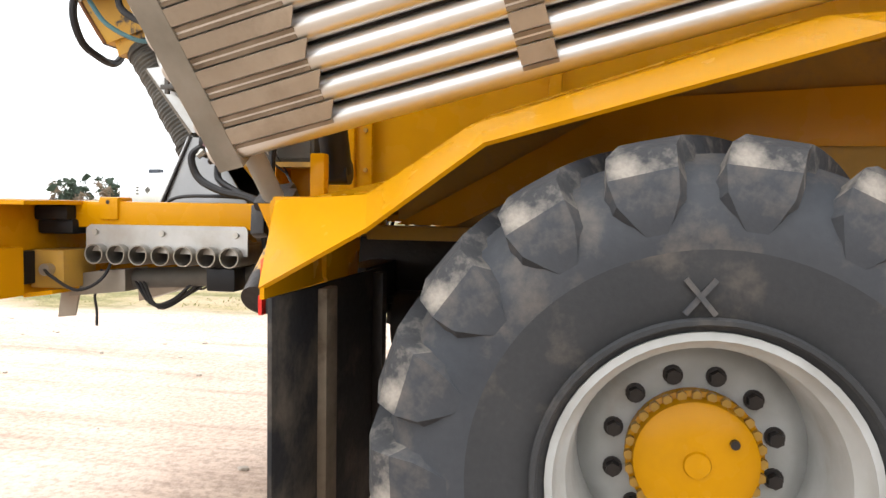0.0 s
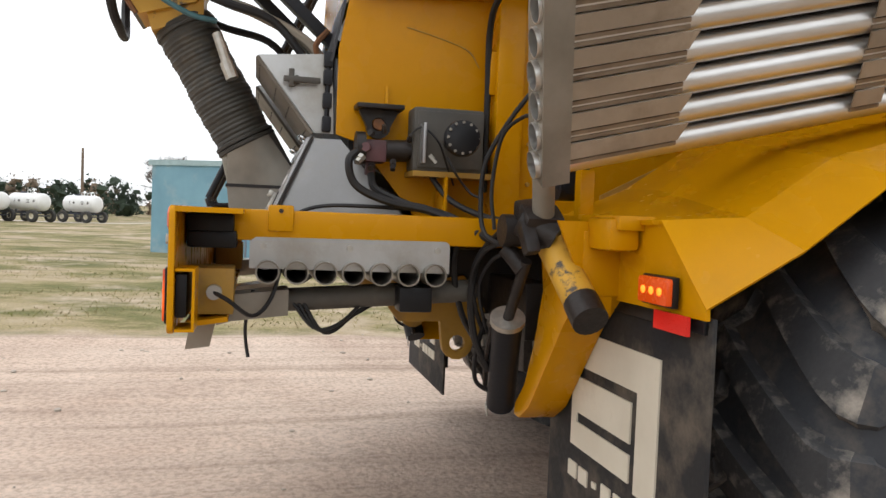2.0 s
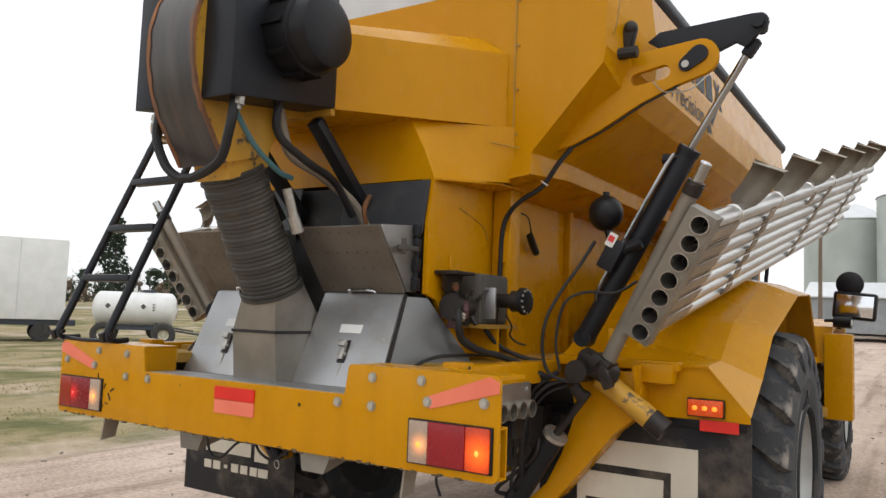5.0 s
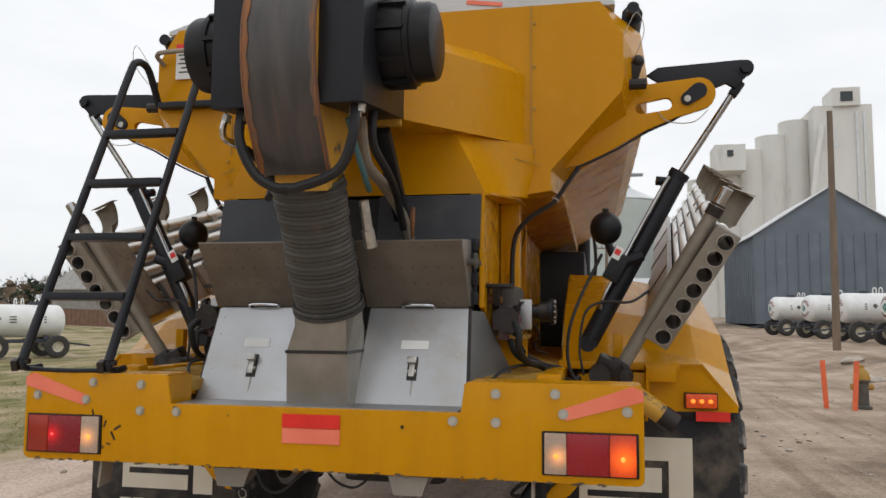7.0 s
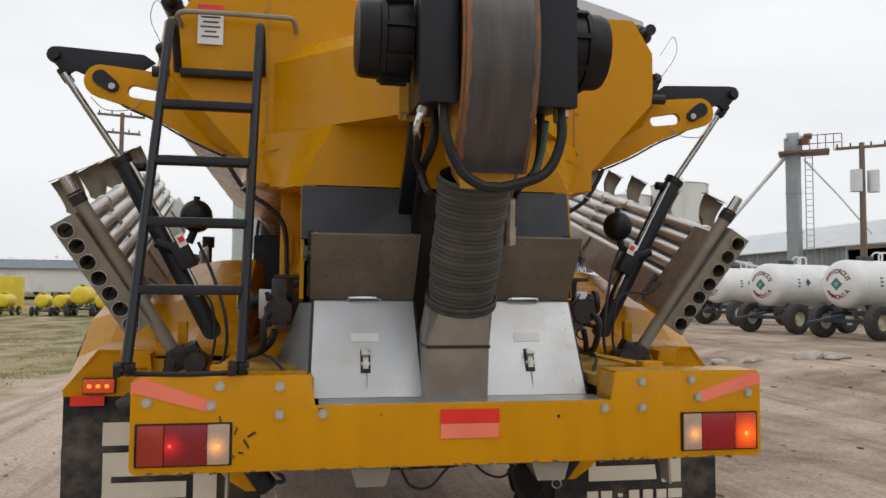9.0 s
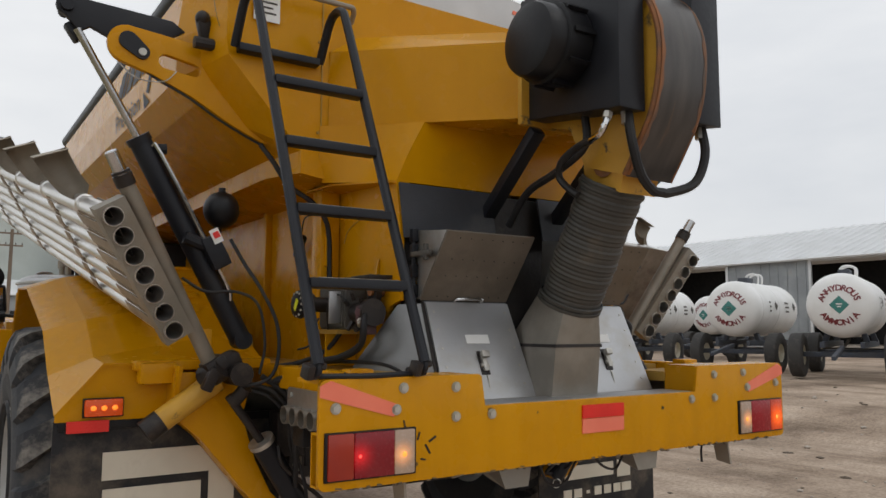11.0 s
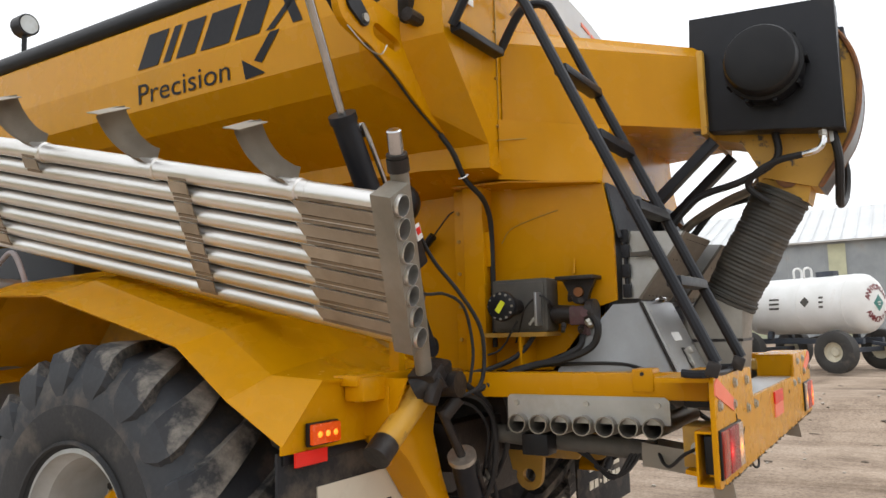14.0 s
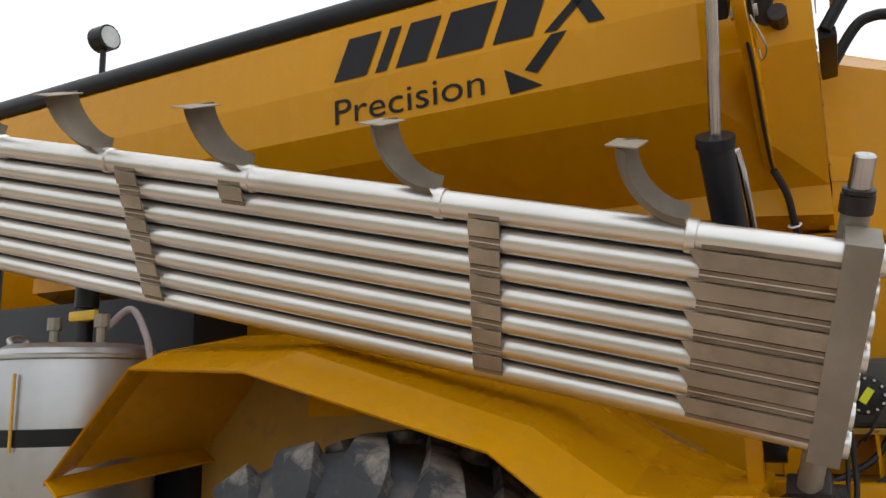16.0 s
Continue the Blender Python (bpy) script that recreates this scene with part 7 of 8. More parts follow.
def nurse_tank(paint, label, group, lettered=True):
    """A tank on a four-wheeled wagon, its lettered head towards -x, standing at the origin."""
    t = thing("nurse_tank", (0, 0, 0), label, "tank wagon", group)
    prof = [(RT * math.sin(radians(a)), -(LT - 0.38) - 0.38 * math.cos(radians(a))) for a in (0, 15, 30, 45, 60, 75)] + [(RT, -(LT - 0.38)), (RT, LT - 0.38)] + [(RT * math.cos(radians(a)), (LT - 0.38) + 0.38 * math.sin(radians(a))) for a in (15, 30, 45, 60, 75, 90)]
    tank = part("tank", lathe(B(), prof, (0, 0, HT), (1, 0, 0), 36), paint, t)
    for x in (-1.35, -0.1, 1.35):
        part("weld_band", lathe(B(), [(RT + 0.001, 0), (RT + 0.008, 0.01), (RT + 0.008, 0.04), (RT + 0.001, 0.05)], (x, 0, HT), (1, 0, 0), 36), paint, tank)
    bm = box(B(), (-0.55, 0, HT + RT + 0.05), (0.5, 0.26, 0.16), bevel=0.03)
    part("valve_cover", bm, NAVY, tank)
    part("roll_hoop", pipe(B(), [(0.0, -0.16, HT + RT - 0.02), (0.0, -0.16, HT + RT + 0.2), (0.0, 0, HT + RT + 0.27), (0.0, 0.16, HT + RT + 0.2), (0.0, 0.16, HT + RT - 0.02)], 0.03, seg=8), paint, tank)
    part("roll_hoop", pipe(B(), [(0.3, -0.16, HT + RT - 0.02), (0.3, -0.16, HT + RT + 0.2), (0.3, 0, HT + RT + 0.27), (0.3, 0.16, HT + RT + 0.2), (0.3, 0.16, HT + RT - 0.02)], 0.03, seg=8), paint, tank)
    if lettered:
        part("head_lettering", on_head(ring_letters("ANHYDROUS", 0.40, -68, 17, 0.19, False)), DARK_RED, tank)
        part("head_lettering", on_head(ring_letters("AMMONIA", 0.40, -54, 18, 0.19, True)), DARK_RED, tank)
        bm = B()
        bm.faces.new([bm.verts.new(p) for p in ((0, 0.21, 0), (0.21, 0, 0), (0, -0.21, 0), (-0.21, 0, 0))])
        bmesh.ops.subdivide_edges(bm, edges=bm.edges[:], cuts=3, use_grid_fill=True)
        part("hazard_diamond", on_head(bm), TEAL, tank, "green hazard diamond")
        bm = box(box(B(), (0, 0.02, 0), (0.13, 0.03, 0.0005)), (0, -0.04, 0), (0.09, 0.025, 0.0005))
        ob = on_head(bm)
        for v in ob.verts:
            v.co.x -= 0.004
        part("diamond_mark", ob, WHITE, tank)
        for x in (-0.35, 1.15):
            for s in (-1, 1):
                bm = B()
                bm.faces.new([bm.verts.new((x + dx, s * (RT + 0.010) * math.cos(a0), HT + (RT + 0.010) * math.sin(a0))) for dx, a0 in ((-0.13, 0.12), (0, 0.30), (0.13, 0.12), (0, -0.06))])
                part("side_diamond", bm, GEARBOX, tank, "small dark hazard diamond")
        for x, w in ((-0.8, 0.12), (0.55, 0.3)):
            for s in (-1, 1):
                bm = B()
                for k in range(3):
                    a0 = radians(12 - 9 * k)
                    vs = [bm.verts.new((x + dx, s * (RT + 0.010) * math.cos(a0 + da), HT + (RT + 0.010) * math.sin(a0 + da))) for dx, da in ((-w / 2, 0), (w / 2, 0), (w / 2, 0.07), (-w / 2, 0.07))]
                    bm.faces.new(vs)
                part("side_marking", bm, GEARBOX, tank)
    for s in (-1, 1):
        part("frame_beam", box(B(), (0, s * 0.42, 0.78), (3.3, 0.10, 0.14), bevel=0.01), NAVY, t)
        for x in (-0.95, 0.95):
            part("saddle", box(B(), (x, s * 0.42, 0.93), (0.14, 0.12, 0.22), rot=(s * 18, 0, 0), bevel=0.01), NAVY, t)
    for x in (-1.28, 1.28):
        part("axle", box(B(), (x, 0, 0.55), (0.12, 1.9, 0.12), bevel=0.01), NAVY, t)
        for s in (-1, 1):
            tp = [(0.24, -0.13), (0.30, -0.16), (0.45, -0.165), (0.515, -0.13), (0.53, 0), (0.515, 0.13), (0.45, 0.165), (0.30, 0.16), (0.24, 0.13)]
            wh = part("wheel", lathe(B(), tp, (x, s * 1.0, 0.53), (0, 1, 0), 30), FARM_TYRE, t, "black farm tyre on a cream rim")
            part("rim", lathe(B(), [(0.0, 0.06), (0.09, 0.06), (0.13, 0.02), (0.22, 0.05), (0.245, 0.13), (0.25, 0.13), (0.25, -0.13), (0.0, -0.02)], (x, s * 1.0, 0.53), (0, s, 0), 24), CREAM_RIM, wh)
    part("tongue", box(B(), (-2.35, 0, 0.62), (1.5, 0.09, 0.09), rot=(0, -8, 0), bevel=0.01), NAVY, t)
    part("underside_pipe", cyl(B(), (-0.3, 0.0, 0.9), (0.5, 0.2, 0.72), 0.035, seg=8), GEARBOX, t)
    return t


first = nurse_tank(WHITE_TANK, "white ammonia nurse tank on a four-wheeled wagon", "ammonia nurse tanks")
SPOTS = [(17.4, 4.85, 17), (16.6, 7.9, 22), (17.2, 11.0, 15), (17.3, 14.6, 19), (17.3, 18.4, 13), (16.9, 21.9, 16), (18.2, 27.4, 11), (17.2, 31.6, 15), (15.6, 34.5, 12), (15.0, 39.0, 8), (14.6, 44.0, 13), (14.0, 49.5, 10),
         (24.5, 17.0, 2), (25.0, 22.0, -3), (25.4, 29.0, 4), (-21.7, 15.2, 232), (-19.0, 21.2, 236), (-25.0, 17.5, 240), (-22.5, -13.4, 84), (-51.0, -21.5, 60), (-51.5, -19.0, 62), (-52.0, -16.6, 58), (-52.5, -14.3, 61), (-52.0, -24.0, 60), (-55.0, -11.5, 60), (-22.9, 48.5, 186), (-26.6, 50.5, 178)]
first.matrix_basis = Matrix.Translation(on_ground(18.6, 1.8)) @ pose(0, 0, 0, 0, 0, 62)
for x, y, a in SPOTS:
    small = 0.78 if (x < -15 and 10 < y < 40) or x < -40 else 1.0
    copy_thing(first, Matrix.Translation(on_ground(x, y)) @ pose(0, 0, 0, 0, 0, a) @ Matrix.Diagonal((small, small, small, 1)))
gold = nurse_tank(YELLOW_TANK, "yellow nurse tank on a four-wheeled wagon", "yellow nurse tanks", False)
gold.matrix_basis = Matrix.Translation(on_ground(-13.6, 46.0)) @ pose(0, 0, 0, 0, 0, 95) @ Matrix.Diagonal((0.72, 0.72, 0.72, 1))
for x, y, a in ((-14.75, 46.2, 92), (-15.9, 46.4, 96), (-12.45, 46.0, 91), (-18.2, 47.0, 94), (-19.35, 47.2, 91), (-20.5, 47.3, 95)):
    copy_thing(gold, Matrix.Translation(on_ground(x, y)) @ pose(0, 0, 0, 0, 0, a) @ Matrix.Diagonal((0.72, 0.72, 0.72, 1)))


# long metal barn beyond the tanks
def barn():
    b = thing("machine_barn", (34, 25, 0.9), "long grey metal machine barn with a pale ribbed roof", "barn")
    z0, ze, zr, xf, xr, y0, y1 = 0.6, 5.25, 7.45, 34.0, 40.5, 0.0, 62.0
    doors = [(7.3, 13.4), (13.8, 19.2), (24.0, 29.5), (36.0, 41.0)]
    edges, y = [], y0
    for a, c in doors:
        edges.append((y, a))
        y = c
    edges.append((y, y1))
    for a, c in edges:
        part("wall", box(B(), (xf, (a + c) / 2, (z0 + ze) / 2), (0.12, c - a, ze - z0)), SIDING, b, "grey ribbed metal wall")
        bm = B()
        for k in range(int((c - a) / 0.5)):
            box(bm, (xf - 0.075, a + 0.25 + 0.5 * k, (z0 + ze) / 2), (0.03, 0.05, ze - z0 - 0.1))
        part("wall_ribs", bm, SIDING, b)
    for a, c in doors:
        part("lintel", box(B(), (xf - 0.02, (a + c) / 2, ze - 0.12), (0.16, c - a, 0.24)), ROOFING, b)
        for yy in (a, c):
            part("door_post", box(B(), (xf - 0.06, yy, (z0 + ze) / 2), (0.10, 0.14, ze - z0)), ROOFING, b)
    part("sliding_door", box(B(), (xf + 0.05, 10.35, 2.75), (0.06, 6.1, 4.3)), GALV, b, "pale galvanised sliding door")
    bm = B()
    for k in range(9):
        box(bm, (xf + 0.01, 10.35, 0.95 + 0.45 * k), (0.03, 6.05, 0.04))
    part("door_battens", bm, GALV, b)
    part("pale_panel", box(B(), (xf - 0.08, 5.55, 2.9), (0.04, 0.95, 4.2)), material("pale_green_panel", (0.52, 0.55, 0.38), rough=0.7, scale=2, bump=0.05), b, "pale green wall panel")
    part("pale_panel", box(B(), (xf - 0.08, 2.2, 2.9), (0.04, 0.7, 4.2)), material("pale_yellow_panel", (0.58, 0.58, 0.40), rough=0.7, scale=2, bump=0.05), b, "pale wall panel")
    part("white_door", box(B(), (xf - 0.09, 6.65, 2.6), (0.04, 0.9, 2.6)), WHITE, b, "white hanging sheet door")
    part("interior", box(B(), (38, 25, 2.9), (0.2, 60, 4.6)), DARK_HOLE, b)
    part("barn_floor", box(B(), (36.2, 31, z0 + 0.25), (4.2, 62, 0.1)), STONE, b)
    part("end_wall", box(B(), (37.2, y0, (z0 + ze) / 2), (6.4, 0.12, ze - z0)), SIDING, b)
    part("end_wall", box(B(), (37.2, y1, (z0 + ze) / 2), (6.4, 0.12, ze - z0)), SIDING, b)
    part("roof", plate(B(), [(xf - 0.45, y0 - 0.4, ze - 0.1), (xf - 0.45, y1 + 0.4, ze - 0.1), (xr, y1 + 0.4, zr), (xr, y0 - 0.4, zr)], 0.08), ROOFING, b, "pale ribbed metal roof")
    bm = B()
    n = 110
    for k in range(n):
        y = y0 - 0.3 + (y1 - y0 + 0.6) * k / (n - 1)
        plate(bm, [(xf - 0.46, y - 0.03, ze - 0.02), (xf - 0.46, y + 0.03, ze - 0.02), (xr, y + 0.03, zr + 0.08), (xr, y - 0.03, zr + 0.08)], 0.016)
    part("roof_ribs", bm, ROOFING, b)
    part("roof_back", plate(B(), [(xr, y0 - 0.4, zr), (xr, y1 + 0.4, zr), (47, y1 + 0.4, ze), (47, y0 - 0.4, ze)], 0.08), ROOFING, b)


barn()


def mast(at, top, arms=(), label="weathered wooden utility pole", cans=False):
    x, y = at
    zb = ground_height(x, y)
    p = thing("utility_pole", (x, y, zb), label, "utility pole", "utility poles")
    part("pole", cyl(B(), (x, y, zb - 0.2), (x + 0.05, y, top), 0.16, 0.11, seg=10), TIMBER, p)
    for dz, w, a in arms:
        part("cross_arm", box(B(), (x, y, top - dz), (w, 0.10, 0.12), rot=(0, 0, a)), TIMBER, p)
        for k in (-0.46, -0.2, 0.2, 0.46):
            part("insulator", cyl(B(), (x + w * k * math.cos(radians(a)), y + w * k * math.sin(radians(a)), top - dz + 0.05), (x + w * k * math.cos(radians(a)), y + w * k * math.sin(radians(a)), top - dz + 0.22), 0.035, seg=8), GEARBOX, p)
    if cans:
        for k in (-1, 1):
            part("transformer", cyl(B(), (x + k * 0.42, y - 0.2, top - 2.2), (x + k * 0.42, y - 0.2, top - 1.25), 0.24, seg=14), ROOFING, p, "grey transformer can")
    return p


mast((23.3, 26.4), 8.6, [(0.2, 2.0, -40)], cans=True)
mast((10.45, 29.5), 10.1)
mast((-10.6, 40.8), 11.6, [(0.15, 2.4, 15), (1.1, 2.0, 15)])
mast((-74.5, -15.5), 6.6)
mast((-44.0, 42.0), 9.0, [(0.2, 1.8, 30)])
mast((-34.0, 35.0), 7.5)
mast((2.2, 62.0), 8.8, [(0.3, 2.0, 0), (1.2, 1.6, 0)])
mast((-4.0, 58.0), 9.6, [(0.3, 2.2, 8)])


def leg_tower():
    x, y = 30.9, 42.0
    t = thing("grain_leg_tower", on_ground(x, y), "grey grain leg tower with a rusty head platform", "grain tower")
    zb = ground_height(x, y)
    part("shaft", box(B(), (x, y, (zb + 11.2) / 2), (0.74, 0.74, 11.2 - zb), rot=(0, 0, 36)), SIDING, t)
    for z in (3.5, 6.0, 8.6):
        part("shaft_joint", box(B(), (x, y, z), (0.82, 0.82, 0.08), rot=(0, 0, 36)), SIDING, t)
    part("platform", box(B(), (x + 0.5, y - 0.4, 11.2), (3.0, 1.9, 0.14), rot=(0, 0, -36)), RUSTY, t)
    bm = box(B(), (x, y, 11.75), (0.95, 0.8, 1.0), rot=(0, 0, 30), bevel=0.08)
    cyl(bm, (x - 0.32, y + 0.2, 12.2), (x + 0.32, y - 0.2, 12.2), 0.42, seg=14)
    part("head", bm, SIDING, t, "grey elevator head")
    part("head_motor", cyl(box(B(), (x + 0.55, y - 0.45, 12.0), (0.5, 0.35, 0.5), rot=(0, 0, -36), bevel=0.04), (x + 0.5, y - 0.4, 12.3), (x + 0.9, y - 0.7, 12.3), 0.2, seg=12), RUSTY, t, "rusty drive motor")
    for k in range(7):
        u = -1.4 + 0.47 * k
        part("rail_post", cyl(B(), (x + 0.5 + u * 0.8 + 0.5, y - 0.4 - u * 0.58 - 0.7, 11.2), (x + 0.5 + u * 0.8 + 0.5, y - 0.4 - u * 0.58 - 0.7, 12.3), 0.03, seg=6), RUSTY, t)
    for z in (11.75, 12.3):
        part("guard_rail", cyl(B(), (x - 0.1, y - 0.3, z), (x + 2.1, y - 1.9, z), 0.03, seg=6), RUSTY, t)
    part("spout", pipe(B(), [(x - 0.4, y + 0.3, 11.0), (x - 2.6, y + 1.9, 7.8), (x - 4.6, y + 3.3, 4.9)], 0.13, seg=10, smooth=0), ROOFING, t, "grey grain spout")
    part("spout", pipe(B(), [(x - 4.6, y + 3.3, 4.8), (x - 2.2, y + 1.6, 3.9), (x, y, 3.3)], 0.10, seg=8, smooth=0), ROOFING, t)
    part("spout", pipe(B(), [(x + 0.5, y - 0.4, 10.8), (x + 2.2, y - 1.6, 8.2), (x + 3.6, y - 2.6, 5.8)], 0.06, seg=8, smooth=0), ROOFING, t)
    for s in (-0.22, 0.22):
        part("ladder_rail", cyl(B(), (x + 0.75 + s * 0.8, y - 0.55 - s * 0.58, 2.5), (x + 0.75 + s * 0.8, y - 0.55 - s * 0.58, 11.2), 0.03, seg=6), SIDING, t)
    for k in range(22):
        z = 2.7 + 0.39 * k
        part("ladder_rung", cyl(B(), (x + 0.57, y - 0.42, z), (x + 0.93, y - 0.68, z), 0.02, seg=5), SIDING, t)


leg_tower()


def ribbed(c, r_, z0, z1, n, ribs):
    bm = B()
    prof = []
    for k in range(n + 1):
        z = z0 + (z1 - z0) * k / n
        prof.append((r_ + (0.03 if k % 2 else 0.0) * ribs, z))
    return lathe(bm, prof, (c[0], c[1], 0), (0, 0, 1), 48)


def hopper_bin(x, y, r, z0, z1, tip, label):
    t = thing("hopper_bin", on_ground(x, y), label, "storage bin", "hopper bins")
    zb = ground_height(x, y)
    part("shell", ribbed((x, y), r, z0, z1, 14, 0.35), CONCRETE, t)
    part("roof", lathe(B(), [(r + 0.06, z1), (r + 0.06, z1 + 0.05), (0.25, z1 + 0.4), (0.25, z1 + 0.55), (0.0, z1 + 0.55)], (x, y, 0), (0, 0, 1), 32), CONCRETE, t)
    part("hopper_cone", lathe(B(), [(r, z0), (0.2, tip), (0.2, tip - 0.25), (0, tip - 0.25)], (x, y, 0), (0, 0, 1), 32), TAN_CONE, t, "tan hopper cone")
    part("outlet", cyl(B(), (x, y, tip - 0.2), (x, y, tip - 0.85), 0.2, seg=12), BLACK, t)
    for k in range(6):
        a = 2 * math.pi * k / 6 + 0.2
        part("leg", cyl(B(), (x + (r + 0.04) * math.cos(a), y + (r + 0.04) * math.sin(a), zb), (x + (r + 0.04) * math.cos(a), y + (r + 0.04) * math.sin(a), z1), 0.07, seg=8), CONCRETE, t)
    part("leg_ring", lathe(B(), [(r - 0.05, tip - 0.45), (r + 0.12, tip - 0.45), (r + 0.12, tip - 0.3), (r - 0.05, tip - 0.3)], (x, y, 0), (0, 0, 1), 32, close=True), CONCRETE, t)


TAN_CONE = material("tan_cone_paint", (0.56, 0.50, 0.38), rough=0.6, bump=0.04)
hopper_bin(21.7, 47.2, 1.5, 6.3, 8.7, 5.2, "white steel hopper bin on legs")
hopper_bin(24.8, 45.8, 1.9, 6.75, 9.4, 5.5, "large white steel hopper bin on legs")


def elevator():
    t = thing("grain_elevator", (34, 116, 2.2), "tall white concrete grain elevator", "grain elevator")
    part("headhouse", box(B(), (35.9, 116, 17), (7.6, 8, 30.2)), CONCRETE, t)
    part("penthouse", box(B(), (36.3, 114, 33.2), (3.6, 5, 2.6)), CONCRETE, t)
    part("penthouse_window", box(B(), (36.3, 111.46, 33.2), (1.6, 0.1, 1.4)), GLASS, t)
    for k in range(5):
        part("silo", cyl(B(), (30.6 - 3.3 * k, 117, 2), (30.6 - 3.3 * k, 117, 31.0 - 2.1 * k), 2.2, seg=24), CONCRETE, t)
    part("annexe", box(B(), (20.6, 114, 25.0), (4.2, 5, 3.8)), CONCRETE, t)
    part("annexe_window", box(B(), (20.6, 111.4, 25.6), (0.8, 0.1, 0.9)), GLASS, t)
    for x in (34.2, 37.6, 38.6):
        part("downpipe", cyl(B(), (x, 111.9, 4), (x, 111.9, 31), 0.16, seg=8), ROOFING, t)
    part("spout", pipe(B(), [(33.0, 111.5, 29), (32.0, 111.0, 24), (30.6, 110.5, 14)], 0.35, seg=8, smooth=0), CONCRETE, t)
    for k, w in enumerate((2.2, 1.4, 1.8)):
        part("painted_mark", box(B(), (33.9 + 0.4 * k, 111.95, 28.6 - 1.1 * k), (w, 0.06, 0.5)), ROOFING, t)


elevator()


def gable(name, x0, x1, y0, y1, zb, ze, zr, wall, roof, label, category, along="y", eave=0.3, rib=0.0, wall_mat_ribs=None):
    """A gabled building; its ridge runs along y or x."""
    t = thing(name, ((x0 + x1) / 2, (y0 + y1) / 2, zb), label, category)
    part("wall", box(B(), ((x0 + x1) / 2, (y0 + y1) / 2, (zb + ze) / 2), (x1 - x0, y1 - y0, ze - zb)), wall, t)
    if along == "y":
        xm = (x0 + x1) / 2
        for y in (y0 + 0.02, y1 - 0.02):
            part("gable_end", plate(B(), [(x0, y, ze), (x1, y, ze), (xm, y, zr)], 0.04, (0, 1, 0)), wall, t)
        for xe in (x0, x1):
            sg = 1 if xe > xm else -1
            part("roof", plate(B(), [(xe + sg * eave, y0 - eave, ze - eave * (zr - ze) / (xm - x0)), (xe + sg * eave, y1 + eave, ze - eave * (zr - ze) / (xm - x0)), (xm, y1 + eave, zr), (xm, y0 - eave, zr)], 0.1, (0, 0, 1)), roof, t)
    else:
        ym = (y0 + y1) / 2
        for x in (x0 + 0.02, x1 - 0.02):
            part("gable_end", plate(B(), [(x, y0, ze), (x, y1, ze), (x, ym, zr)], 0.04, (1, 0, 0)), wall, t)
        for yeave in (y0, y1):
            sg = 1 if yeave > ym else -1
            part("roof", plate(B(), [(x0 - eave, yeave + sg * eave, ze - eave * (zr - ze) / (ym - y0)), (x1 + eave, yeave + sg * eave, ze - eave * (zr - ze) / (ym - y0)), (x1 + eave, ym, zr), (x0 - eave, ym, zr)], 0.1, (0, 0, 1)), roof, t)
    if rib:
        bm = B()
        k = x0
        while k <= x1:
            box(bm, (k, y0 - 0.04, (zb + ze) / 2), (0.06, 0.06, ze - zb))
            k += rib
        k = y0
        while k <= y1:
            box(bm, (x0 - 0.03, k, (zb + ze) / 2), (0.06, 0.06, ze - zb))
            box(bm, (x1 + 0.03, k, (zb + ze) / 2), (0.06, 0.06, ze - zb))
            k += rib
        part("wall_ribs", bm, wall_mat_ribs or wall, t)
    return t


gable("slate_shed", 15.0, 27.6, 68, 84, 1.4, 9.2, 13.3, SLATE, ROOFING, "slate-blue ribbed metal storage shed with pale roof", "storage shed", rib=0.9)
silo_a = thing("grain_silo", (3.4, 81, 1.6), "ribbed pale green-grey steel grain silo", "grain silo", "grain silos")
part("shell", ribbed((3.4, 81), 5.0, 1.5, 14.0, 44, 2), BIN, silo_a)
part("roof", lathe(B(), [(5.1, 14.0), (5.1, 14.1), (0.8, 16.2), (0.0, 16.3)], (3.4, 81, 0), (0, 0, 1), 40), ROOFING, silo_a)
part("catwalk", box(B(), (4.2, 81, 17.2), (4.5, 1.2, 0.15)), SIDING, silo_a)
part("leg_head", box(box(B(), (1.2, 80, 17.2), (1.3, 1.3, 3.4)), (1.0, 80, 19.2), (2.6, 1.6, 0.3)), SIDING, silo_a)
part("spout", cyl(B(), (1.4, 80, 18.4), (5.0, 80, 15.6), 0.22, seg=8), SIDING, silo_a)
silo_b = thing("grain_silo", (-4.2, 88, 1.7), "ribbed pale green-grey steel grain silo behind the other", "grain silo", "grain silos")
part("shell", ribbed((-4.2, 88), 4.6, 1.6, 12.6, 40, 2), BIN, silo_b)
part("roof", lathe(B(), [(4.7, 12.6), (4.7, 12.7), (0.8, 14.6), (0.0, 14.7)], (-4.2, 88, 0), (0, 0, 1), 40), ROOFING, silo_b)
sh = gable("grey_warehouse", -6.0, 9.0, 67.5, 76, 1.3, 4.2, 5.5, SIDING, ROOFING, "grey metal warehouse with a white roof", "warehouse", along="x", rib=0.8)
part("warehouse_door", box(B(), (3.4, 67.42, 2.1), (1.2, 0.1, 1.6)), DARK_HOLE, sh)

